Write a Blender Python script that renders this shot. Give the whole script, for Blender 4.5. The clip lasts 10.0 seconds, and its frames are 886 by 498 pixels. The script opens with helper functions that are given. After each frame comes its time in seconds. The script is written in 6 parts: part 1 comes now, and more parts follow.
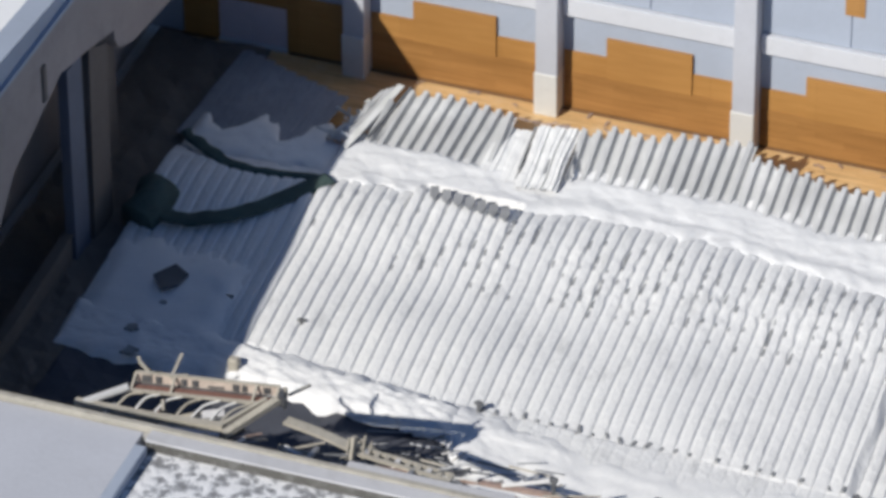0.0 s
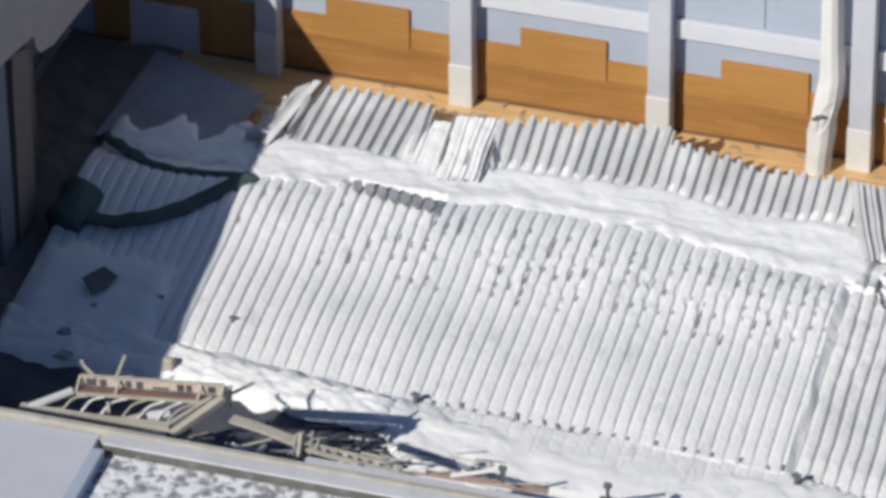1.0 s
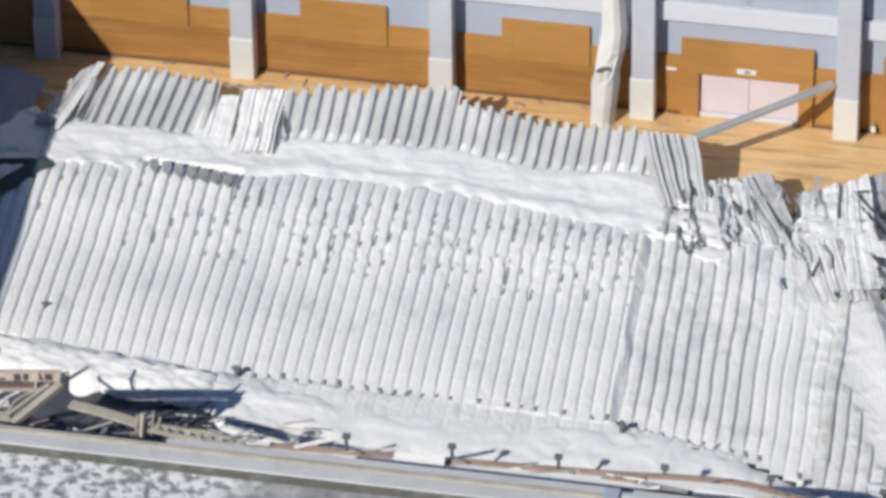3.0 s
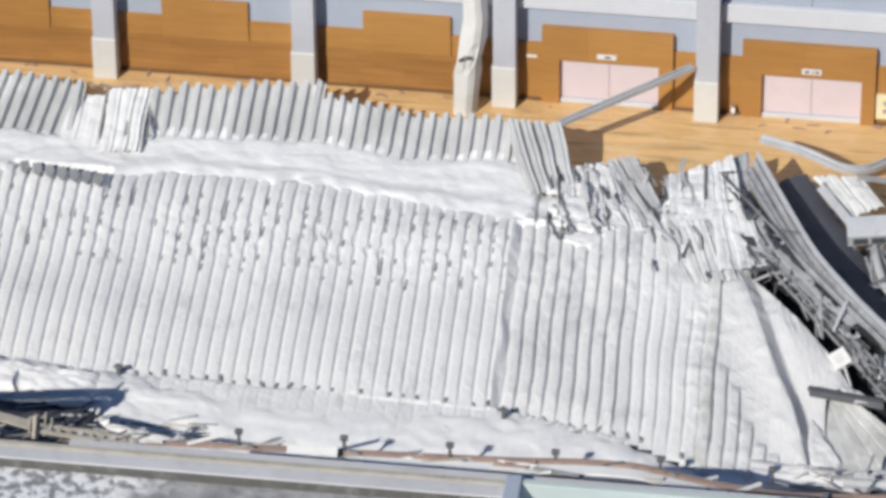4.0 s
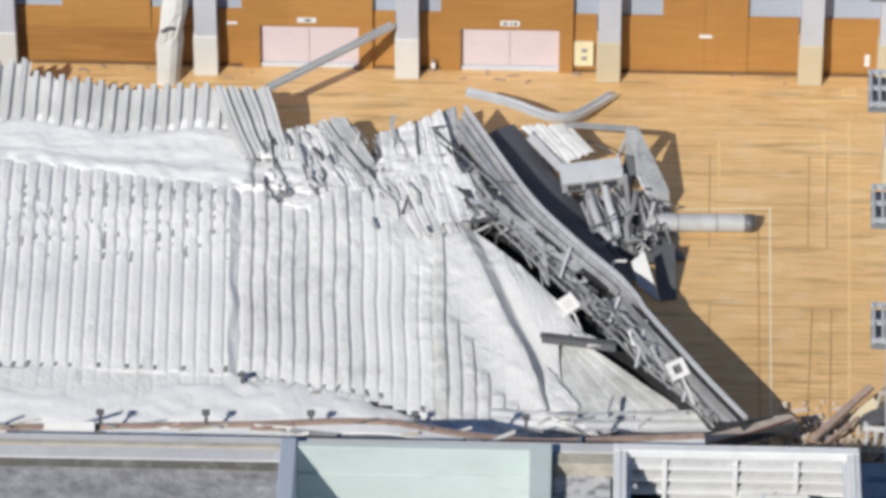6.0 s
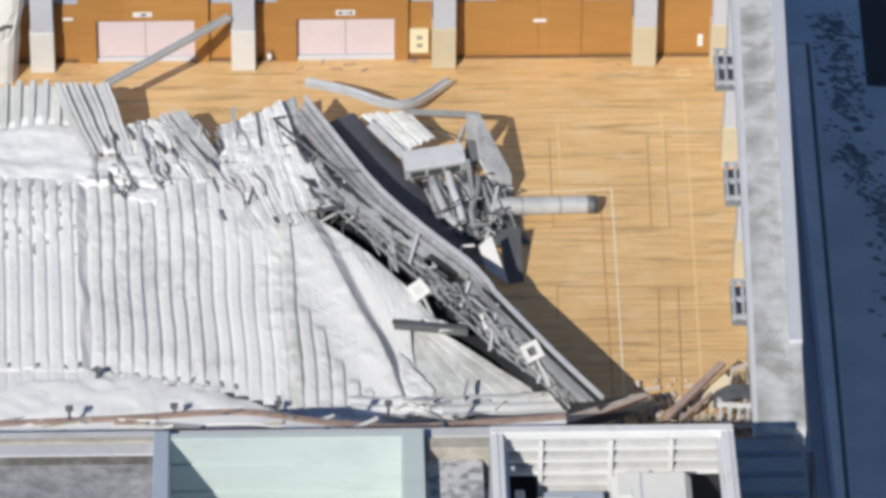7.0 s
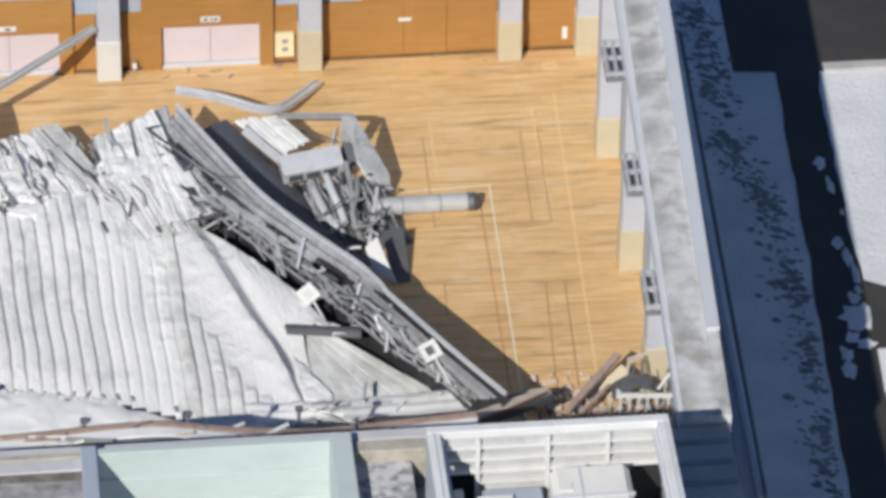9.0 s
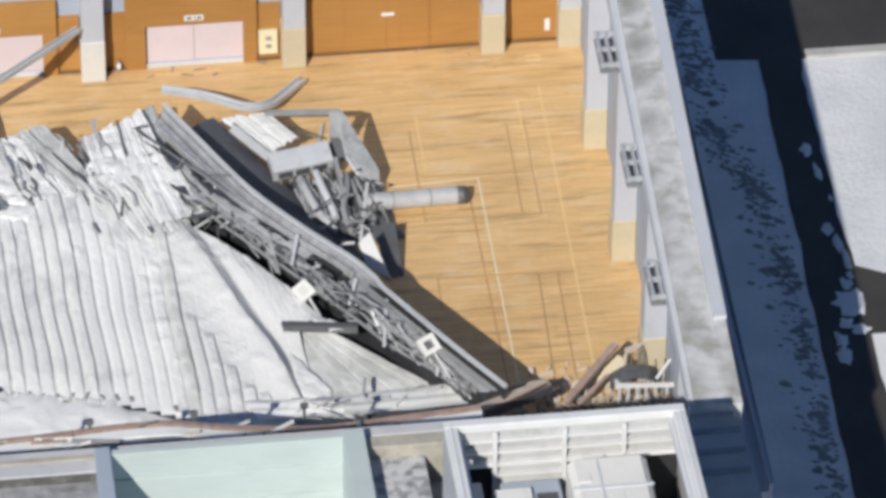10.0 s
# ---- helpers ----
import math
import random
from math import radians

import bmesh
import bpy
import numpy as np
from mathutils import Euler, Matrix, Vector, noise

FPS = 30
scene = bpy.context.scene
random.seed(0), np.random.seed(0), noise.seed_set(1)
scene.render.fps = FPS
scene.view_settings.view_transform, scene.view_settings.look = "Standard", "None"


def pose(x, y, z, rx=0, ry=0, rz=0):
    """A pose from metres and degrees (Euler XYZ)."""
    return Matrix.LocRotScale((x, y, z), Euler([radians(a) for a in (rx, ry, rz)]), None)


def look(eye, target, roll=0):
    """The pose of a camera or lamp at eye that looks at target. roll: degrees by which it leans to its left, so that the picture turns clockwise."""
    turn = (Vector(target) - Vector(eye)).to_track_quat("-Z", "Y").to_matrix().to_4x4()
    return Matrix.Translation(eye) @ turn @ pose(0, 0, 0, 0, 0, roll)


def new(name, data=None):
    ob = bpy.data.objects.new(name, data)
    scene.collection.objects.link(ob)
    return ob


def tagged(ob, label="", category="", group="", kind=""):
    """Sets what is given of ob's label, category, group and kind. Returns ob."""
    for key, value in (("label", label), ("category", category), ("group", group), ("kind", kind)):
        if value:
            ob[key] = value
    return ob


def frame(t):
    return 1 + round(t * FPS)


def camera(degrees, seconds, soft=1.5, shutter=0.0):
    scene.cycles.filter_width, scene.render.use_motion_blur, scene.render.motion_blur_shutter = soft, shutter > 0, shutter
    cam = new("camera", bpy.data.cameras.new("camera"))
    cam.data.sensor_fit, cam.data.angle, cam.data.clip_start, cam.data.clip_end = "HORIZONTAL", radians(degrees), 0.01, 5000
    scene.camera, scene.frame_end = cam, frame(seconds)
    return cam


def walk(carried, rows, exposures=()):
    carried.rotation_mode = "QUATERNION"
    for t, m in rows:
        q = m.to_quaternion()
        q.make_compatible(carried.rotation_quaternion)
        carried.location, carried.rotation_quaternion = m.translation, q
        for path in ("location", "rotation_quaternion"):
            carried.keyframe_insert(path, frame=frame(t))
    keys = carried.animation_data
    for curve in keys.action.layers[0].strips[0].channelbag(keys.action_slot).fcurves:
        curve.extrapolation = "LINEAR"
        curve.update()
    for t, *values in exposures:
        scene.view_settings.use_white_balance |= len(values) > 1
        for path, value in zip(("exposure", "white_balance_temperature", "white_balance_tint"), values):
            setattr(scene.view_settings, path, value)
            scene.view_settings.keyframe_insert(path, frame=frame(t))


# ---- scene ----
# camera: seconds, place, heading, tilt, roll
cam = camera(9.012, 10.0, soft=3.7)
PATH = [
    (0, (57.364, -164.888, 119.128), 20.311, -35.684, -0.473),
    (0.5, (55.075, -166.344, 119.716), 18.975, -35.748, -0.576),
    (1, (52.747, -167.274, 119.988), 17.597, -35.844, -0.823),
    (1.5, (50.707, -168.526, 120.590), 16.224, -35.976, -0.907),
    (2, (48.073, -169.071, 120.860), 14.627, -36.200, -0.812),
    (3.5, (41.426, -171.985, 122.797), 10.165, -36.590, -0.891),
    (4, (39.044, -172.881, 123.611), 8.417, -36.754, -0.694),
    (4.5, (36.867, -173.303, 123.880), 6.789, -36.868, -0.554),
    (5, (34.674, -173.944, 124.435), 5.090, -37.022, -0.339),
    (5.5, (32.600, -174.505, 124.774), 3.503, -37.149, -0.237),
    (7, (25.916, -176.011, 125.799), -1.743, -37.375, 0.427),
    (7.5, (23.949, -175.819, 125.664), -3.237, -37.354, 0.590),
    (8, (21.851, -175.162, 125.241), -4.437, -37.343, 0.668),
    (8.5, (19.900, -175.193, 125.424), -5.137, -37.352, 0.598),
    (9, (17.785, -175.127, 125.500), -6.083, -37.347, 0.662),
    (9.5, (15.866, -174.944, 125.507), -6.790, -37.381, 0.515),
    (10, (13.896, -174.804, 125.726), -7.548, -37.435, 0.413),
]
walk(cam, [(t, pose(*e, 90 + tilt, 0, turn) @ pose(0, 0, 0, 0, 0, roll)) for t, e, turn, tilt, roll in PATH],
     exposures=[(0.0, 0.0), (10.0, 0.0)])

# ---- world and sun ----
SUN_EL, SUN_AZ = 35.7, 26.5   # elevation; turned from the south towards the west, degrees
to_sun = Vector((-math.sin(radians(SUN_AZ)) * math.cos(radians(SUN_EL)),
                 -math.cos(radians(SUN_AZ)) * math.cos(radians(SUN_EL)), math.sin(radians(SUN_EL))))
world = bpy.data.worlds.new("winter_sky")
scene.world = world
world.use_nodes = True
wn = world.node_tree.nodes
sky = wn.new("ShaderNodeTexSky")
sky.sky_type = "NISHITA"
sky.sun_disc = False
sky.sun_elevation = radians(SUN_EL)
sky.sun_rotation = math.atan2(to_sun.x, to_sun.y)
sky.altitude = 1500
sky.air_density, sky.dust_density, sky.ozone_density = 1.0, 0.1, 6.0
wn["Background"].inputs["Strength"].default_value = 0.074
world.node_tree.links.new(sky.outputs[0], wn["Background"].inputs["Color"])
sun_data = bpy.data.lights.new("sun", "SUN")
sun_data.energy, sun_data.angle, sun_data.color = 4.3, radians(0.53), (1.0, 0.96, 0.888)
sun = new("sun", sun_data)
sun.matrix_world = look((0, 0, 60), Vector((0, 0, 60)) - to_sun)


# ---- materials ----
def mat(name, base, rough=0.6, metal=0.0):
    m = bpy.data.materials.new(name)
    m.use_nodes = True
    b = m.node_tree.nodes["Principled BSDF"]
    b.inputs["Base Color"].default_value = (*base, 1)
    b.inputs["Roughness"].default_value = rough
    b.inputs["Metallic"].default_value = metal
    return m, m.node_tree.nodes, m.node_tree.links, b


def coords(nodes, links, scale=(1, 1, 1), turn=0.0):
    c = nodes.new("ShaderNodeTexCoord")
    p = nodes.new("ShaderNodeMapping")
    p.inputs["Scale"].default_value = scale
    p.inputs["Rotation"].default_value = (turn, 0, 0)
    links.new(c.outputs["Object"], p.inputs["Vector"])
    return p.outputs[0]


def tex(nodes, links, vec, scale, detail=5.0, rough=0.55):
    n = nodes.new("ShaderNodeTexNoise")
    n.inputs["Scale"].default_value, n.inputs["Detail"].default_value, n.inputs["Roughness"].default_value = scale, detail, rough
    links.new(vec, n.inputs["Vector"])
    return n.outputs["Fac"]


def ramp(nodes, links, fac, stops):
    r = nodes.new("ShaderNodeValToRGB")
    e = r.color_ramp.elements
    while len(e) < len(stops):
        e.new(0.5)
    for k, (p, c) in zip(e, stops):
        k.position, k.color = p, (*c, 1) if len(c) == 3 else c
    links.new(fac, r.inputs[0])
    return r.outputs[0]


def mixed(nodes, links, fac, a, b, blend="MIX"):
    m = nodes.new("ShaderNodeMix")
    m.data_type, m.blend_type = "RGBA", blend
    for s, v in ((m.inputs[0], fac), (m.inputs[6], a), (m.inputs[7], b)):
        if isinstance(v, (int, float)):
            s.default_value = v
        elif isinstance(v, tuple):
            s.default_value = (*v, 1)
        else:
            links.new(v, s)
    return m.outputs[2]


def bump(nodes, links, b, height, strength, dist):
    n = nodes.new("ShaderNodeBump")
    n.inputs["Strength"].default_value, n.inputs["Distance"].default_value = strength, dist
    links.new(height, n.inputs["Height"])
    links.new(n.outputs[0], b.inputs["Normal"])


def worn(name, base, rough=0.6, metal=0.0, vary=0.14, coarse=0.35, fine=6.0, relief=0.02, dirt=(0.16, 0.15, 0.14), dirty=0.25, stretch=(1, 1, 1), start=0.52):
    """A surface with broad tone changes, fine grain, stains and a small relief."""
    m, n, l, b = mat(name, base, rough, metal)
    v = coords(n, l, stretch)
    lo = tuple(c * (1 - vary) for c in base)
    hi = tuple(min(1, c * (1 + vary)) for c in base)
    c = ramp(n, l, tex(n, l, v, coarse), [(0.3, lo), (0.7, hi)])
    f = tex(n, l, v, fine, 8)
    c = mixed(n, l, 0.35, c, ramp(n, l, f, [(0.3, lo), (0.7, hi)]))
    if dirty:
        s = ramp(n, l, tex(n, l, v, coarse * 3.1, 9, 0.65), [(start, (0, 0, 0)), (start + 0.23, (dirty,) * 3)])
        c = mixed(n, l, s, c, dirt)
    l.new(c, b.inputs["Base Color"])
    bump(n, l, b, f, 0.5, relief)
    return m


def snowy(name, under, cover, rough_under=0.45, scale=0.5, soft=0.08, lo=0.67, hi=0.765, relief=0.03, vary=True):
    """Steel sheet with snow lying on it; cover is the share of snow."""
    m, n, l, b = mat(name, under, 0.5)
    v = coords(n, l)
    vs = coords(n, l, (1.6, 0.35, 1))
    f1, f2, f3 = tex(n, l, v, scale, 6, 0.6), tex(n, l, vs, 1.7, 8, 0.65), tex(n, l, v, 9.0, 6)
    add = n.new("ShaderNodeMath")
    add.operation = "ADD"
    l.new(f1, add.inputs[0])
    l.new(f2, add.inputs[1])
    half = n.new("ShaderNodeMath")
    half.operation = "MULTIPLY"
    half.inputs[1].default_value = 0.5
    l.new(add.outputs[0], half.inputs[0])
    at = 0.5 + (0.5 - cover) * 0.42
    mask = ramp(n, l, half.outputs[0], [(at - soft, (0, 0, 0)), (at + soft, (1, 1, 1))])
    steel = ramp(n, l, f1, [(0.3, tuple(c * 0.8 for c in under)), (0.7, tuple(min(1, c * 1.15) for c in under))])
    white = ramp(n, l, f3, [(0.25, (lo, lo * 1.007, lo * 1.02)), (0.7, (hi, hi, hi * 0.994))])
    colour = mixed(n, l, mask, steel, white)
    if vary:
        oi = n.new("ShaderNodeObjectInfo")
        tone = ramp(n, l, oi.outputs["Random"], [(0.0, (0.92, 0.925, 0.93)), (0.35, (0.97, 0.97, 0.97)), (1.0, (1.0, 1.0, 0.99))])
        colour = mixed(n, l, 1.0, colour, tone, "MULTIPLY")
    l.new(colour, b.inputs["Base Color"])
    r = ramp(n, l, mask, [(0, (rough_under,) * 3), (1, (0.85,) * 3)])
    l.new(r, b.inputs["Roughness"])
    bump(n, l, b, f3, 0.6, relief)
    return m


M = {}
M["snow"] = snowy("snow", (0.76, 0.76, 0.77), 0.9, lo=0.77, hi=0.83, relief=0.016, vary=False)
M["old_snow"] = snowy("old_snow", (0.66, 0.66, 0.66), 0.8, lo=0.70, hi=0.80, relief=0.03, vary=False)
M["roof"] = snowy("snowy_roofing", (0.55, 0.555, 0.56), 0.86, soft=0.1, lo=0.73, hi=0.82)
M["roof_bare"] = snowy("bare_roofing", (0.53, 0.535, 0.54), 0.2, soft=0.05)
M["roof_half"] = snowy("half_bare_roofing", (0.56, 0.565, 0.58), 0.72, soft=0.1, lo=0.70, hi=0.78)
M["roof_thin"] = snowy("thin_snow_on_roofing", (0.50, 0.51, 0.53), 0.92, soft=0.05, scale=1.1, lo=0.64, hi=0.72, vary=False)
# bare roofing darkened and blued, with the corner's shade in the colour
M["roof_shade"] = snowy("shaded_roofing", (0.27, 0.29, 0.34), 0.05, soft=0.05)
M["roof_pale"] = snowy("pale_roofing", (0.66, 0.665, 0.64), 0.5)
M["steel"] = worn("grey_steel", (0.32, 0.325, 0.335), 0.5, 0.2, 0.25, 0.8, 9)
M["steel_light"] = worn("galvanized_steel", (0.52, 0.53, 0.545), 0.5, 0.15, 0.16, 0.9, 12)
# black used where gaps and insides lie in shade
M["shade_black"] = worn("shade_black", (0.035, 0.036, 0.04), 0.6, 0.2, 0.3, 0.8, 9)
M["rail_bright"] = worn("bright_galvanized_steel", (0.64, 0.655, 0.68), 0.45, 0.2, 0.12, 0.9, 12)
M["steel_dark"] = worn("dark_steel", (0.13, 0.135, 0.145), 0.5, 0.3, 0.3, 0.8, 9)
M["white_paint"] = worn("white_paint", (0.74, 0.74, 0.73), 0.5, 0, 0.07, 0.6, 8, dirty=0.15)
M["column"] = worn("column_paint", (0.50, 0.515, 0.56), 0.6, 0, 0.06, 0.5, 7, dirty=0.12)
M["pad"] = worn("column_pad", (0.66, 0.65, 0.62), 0.55, 0, 0.06, 0.7, 9, dirty=0.15)
M["pad_tan"] = worn("tan_pad", (0.55, 0.48, 0.34), 0.55, 0, 0.07, 0.7, 9, dirty=0.15)
M["wall_blue"] = worn("blue_grey_wall", (0.375, 0.42, 0.50), 0.75, 0, 0.06, 0.4, 6, dirty=0.1)
M["band"] = worn("white_band", (0.60, 0.615, 0.65), 0.7, 0, 0.05, 0.4, 6, dirty=0.1)
M["door_pink"] = worn("pink_door", (0.66, 0.575, 0.605), 0.5, 0, 0.05, 0.5, 7, dirty=0.08)
M["concrete"] = worn("concrete", (0.47, 0.46, 0.44), 0.85, 0, 0.16, 0.45, 5, 0.03, (0.25, 0.24, 0.22), 0.5)
M["coping"] = worn("weathered_coping", (0.62, 0.62, 0.61), 0.85, 0, 0.12, 0.35, 4, 0.03, (0.33, 0.32, 0.29), 0.45, start=0.5)


def spotted_coping():
    """Pale coping with a row of oval rain stains along its middle."""
    m, n, l, b = mat("spotted_coping", (0.62, 0.62, 0.61), 0.85)
    g = n.new("ShaderNodeTexCoord")
    turned = n.new("ShaderNodeMapping")
    turned.inputs["Location"].default_value = (-42.3, 0, 0)
    turned.inputs["Rotation"].default_value = (0, 0, 0.0425)
    l.new(g.outputs["Object"], turned.inputs["Vector"])
    cells = n.new("ShaderNodeTexVoronoi")
    cells.voronoi_dimensions = "2D"
    cells.inputs["Scale"].default_value, cells.inputs["Randomness"].default_value = 1.0, 0.55
    squeeze = n.new("ShaderNodeMapping")
    squeeze.inputs["Scale"].default_value = (0.6, 0.42, 1)
    squeeze.inputs["Location"].default_value = (0.5, 0, 0)
    l.new(turned.outputs[0], squeeze.inputs["Vector"])
    l.new(squeeze.outputs[0], cells.inputs["Vector"])
    v = coords(n, l)
    f = tex(n, l, v, 2.4, 8)
    spots = ramp(n, l, cells.outputs["Distance"], [(0.08, (0.85, 0.85, 0.85)), (0.42, (0, 0, 0))])
    broken = ramp(n, l, tex(n, l, v, 0.9, 7, 0.6), [(0.30, (0.2, 0.2, 0.2)), (0.55, (1, 1, 1))])
    c = ramp(n, l, f, [(0.32, (0.52, 0.52, 0.51)), (0.66, (0.69, 0.685, 0.67))])
    c = mixed(n, l, mixed(n, l, 1.0, spots, broken, "MULTIPLY"), c, (0.30, 0.295, 0.27))
    c = mixed(n, l, ramp(n, l, tex(n, l, v, 1.1, 9, 0.6), [(0.5, (0, 0, 0)), (0.68, (0.7, 0.7, 0.7))]), c, (0.31, 0.285, 0.245))
    l.new(c, b.inputs["Base Color"])
    bump(n, l, b, f, 0.5, 0.03)
    return m


M["coping_spots"] = spotted_coping()
M["cap"] = worn("pale_cap", (0.56, 0.555, 0.565), 0.8, 0, 0.1, 0.4, 5, 0.02, (0.35, 0.34, 0.33), 0.4)
# near-black for hollows, holes and gaps that lie in shade
M["shade_fill"] = worn("shade_sheet", (0.075, 0.08, 0.10), 0.6, 0.1, 0.15, 0.5, 6)
M["bitumen"] = worn("weathered_bitumen", (0.50, 0.46, 0.42), 0.8, 0, 0.15, 0.5, 6)
M["tank"] = worn("cream_tank_paint", (0.80, 0.785, 0.74), 0.5, 0, 0.05, 0.6, 7, dirty=0.15)
M["blade"] = worn("grey_louvre_paint", (0.52, 0.52, 0.515), 0.6, 0, 0.12, 0.8, 8, dirty=0.3)
M["clod"] = worn("dark_earth", (0.27, 0.268, 0.275), 0.9, 0, 0.4, 0.8, 8)
# parapet face with the cap's shadow put into its colour
M["cap_shade"] = worn("shaded_parapet", (0.11, 0.105, 0.095), 0.8, 0, 0.3, 0.6, 6, dirt=(0.35, 0.35, 0.34), dirty=0.5)
M["plate"] = worn("scuffed_plate_steel", (0.44, 0.45, 0.465), 0.5, 0.15, 0.25, 1.2, 10, 0.02, (0.15, 0.15, 0.155), 0.6, start=0.48)
M["pan"] = worn("scuffed_grey_steel", (0.44, 0.445, 0.465), 0.5, 0.15, 0.25, 1.2, 10, 0.02, (0.13, 0.13, 0.14), 0.6, start=0.48)
# blue post paint with the gallery's shade mixed into the colour
M["dim_post"] = worn("shaded_blue_paint", (0.13, 0.15, 0.20), 0.7, 0, 0.15, 0.5, 6)
M["skirt"] = worn("dark_skirting", (0.16, 0.085, 0.04), 0.6, 0, 0.25, 0.8, 8)
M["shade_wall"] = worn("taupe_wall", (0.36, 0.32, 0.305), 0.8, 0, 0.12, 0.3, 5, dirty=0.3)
# taupe wall darkened: the gallery's gloom is in this colour
M["gloom_wall"] = worn("shaded_interior", (0.15, 0.13, 0.115), 0.85, 0, 0.2, 0.3, 5)
M["green"] = worn("pale_green_siding", (0.525, 0.595, 0.575), 0.5, 0, 0.05, 0.4, 6, dirty=0.15, stretch=(0.3, 1, 1))
M["net"] = worn("green_net", (0.05, 0.085, 0.08), 0.9, 0, 0.35, 1.0, 14, 0.05)
M["rust"] = worn("rusty_timber", (0.36, 0.265, 0.225), 0.8, 0, 0.3, 1.2, 9, 0.03, (0.10, 0.07, 0.06), 0.5)
M["red_rust"] = worn("red_lead_paint", (0.23, 0.115, 0.09), 0.8, 0, 0.3, 1.2, 9, 0.03, (0.10, 0.06, 0.05), 0.5)
M["plaster"] = worn("broken_plaster", (0.60, 0.51, 0.44), 0.9, 0, 0.18, 1.0, 8, 0.02, (0.3, 0.22, 0.17), 0.4)
M["timber"] = worn("bleached_timber", (0.44, 0.41, 0.35), 0.8, 0, 0.2, 1.1, 9, 0.02, (0.2, 0.17, 0.13), 0.45)
M["membrane"] = worn("grey_membrane", (0.50, 0.51, 0.55), 0.8, 0, 0.07, 0.25, 5, dirty=0.1)
M["line_white"] = worn("white_line", (0.78, 0.70, 0.52), 0.5, 0, 0.08, 1, 9)
M["line_yellow"] = worn("yellow_line", (0.79, 0.56, 0.26), 0.5, 0, 0.1, 1, 9)
M["line_dark"] = worn("dark_line", (0.43, 0.28, 0.135), 0.5, 0, 0.2, 1, 9)
M["line_red"] = worn("red_line", (0.50, 0.245, 0.11), 0.5, 0, 0.2, 1, 9)
M["asphalt"] = worn("wet_asphalt", (0.05, 0.046, 0.042), 0.7, 0, 0.3, 0.4, 8, 0.02, (0.03, 0.03, 0.03), 0.4)
M["ink"] = worn("dark_ink", (0.10, 0.10, 0.10), 0.6, 0, 0.1, 1, 9)
M["cream"] = worn("cream_panel", (0.76, 0.69, 0.46), 0.5, 0, 0.05, 1, 8, dirty=0.1)


def wood(name, dark, mid, light, grain, width, rough=0.4, bands=0.0, turn=0.0):
    m, n, l, b = mat(name, mid, rough)
    v = coords(n, l, grain)
    g = tex(n, l, v, 1.0, 8, 0.6)
    big = tex(n, l, coords(n, l), 0.16, 4, 0.6)
    c = ramp(n, l, g, [(0.28, dark), (0.5, mid), (0.72, light)])
    br = n.new("ShaderNodeTexBrick")
    br.offset = 0.37
    br.inputs["Color1"].default_value, br.inputs["Color2"].default_value, br.inputs["Mortar"].default_value = (1, 1, 1, 1), (0.88, 0.86, 0.83, 1), (0.6, 0.53, 0.45, 1)
    br.inputs["Scale"].default_value, br.inputs["Mortar Size"].default_value = 1.0, 0.004
    br.inputs["Brick Width"].default_value, br.inputs["Row Height"].default_value = width
    l.new(coords(n, l, (1, 1, 1), turn), br.inputs["Vector"])
    c = mixed(n, l, 1.0, c, br.outputs["Color"], "MULTIPLY")
    c = mixed(n, l, 1.0, c, ramp(n, l, big, [(0.3, (0.86, 0.84, 0.82)), (0.7, (1.0, 1.0, 1.0))]), "MULTIPLY")
    if bands:
        st = ramp(n, l, tex(n, l, coords(n, l, (0.2, 2.4, 1)), 1.0, 6, 0.7), [(0.37, (1 - bands,) * 3), (0.46, (1, 1, 1))])
        c = mixed(n, l, 1.0, c, st, "MULTIPLY")
    if bands:
        dust = ramp(n, l, tex(n, l, coords(n, l, (0.6, 1.2, 1)), 0.9, 9, 0.72), [(0.52, (0, 0, 0)), (0.72, (0.5, 0.5, 0.5))])
        c = mixed(n, l, dust, c, (0.74, 0.62, 0.44))
    l.new(c, b.inputs["Base Color"])
    bump(n, l, b, g, 0.3, 0.006)
    return m


M["floor"] = wood("sports_floor", (0.68, 0.425, 0.19), (0.80, 0.535, 0.255), (0.88, 0.63, 0.33), (0.45, 7.0, 1), (1.8, 0.12), 0.5, 0.36)
M["orange"] = wood("orange_panelling", (0.42, 0.21, 0.06), (0.46, 0.235, 0.07), (0.50, 0.26, 0.08), (0.5, 1, 5.0), (4.1, 3.9), 0.5, 0.0, -math.pi / 2)
M["orange_dark"] = wood("lower_panelling", (0.32, 0.158, 0.048), (0.39, 0.195, 0.06), (0.44, 0.225, 0.072), (0.4, 1, 7.0), (1.8, 0.29), 0.5, 0.0, -math.pi / 2)


def ground_material():
    m, n, l, b = mat("trodden_snow", (0.7, 0.7, 0.72), 0.85)
    v = coords(n, l)
    c = ramp(n, l, tex(n, l, v, 0.35, 6), [(0.3, (0.60, 0.61, 0.63)), (0.7, (0.78, 0.78, 0.79))])
    f = tex(n, l, v, 5.0, 8)
    l.new(c, b.inputs["Base Color"])
    bump(n, l, b, f, 0.7, 0.08)
    return m


M["ground"] = ground_material()


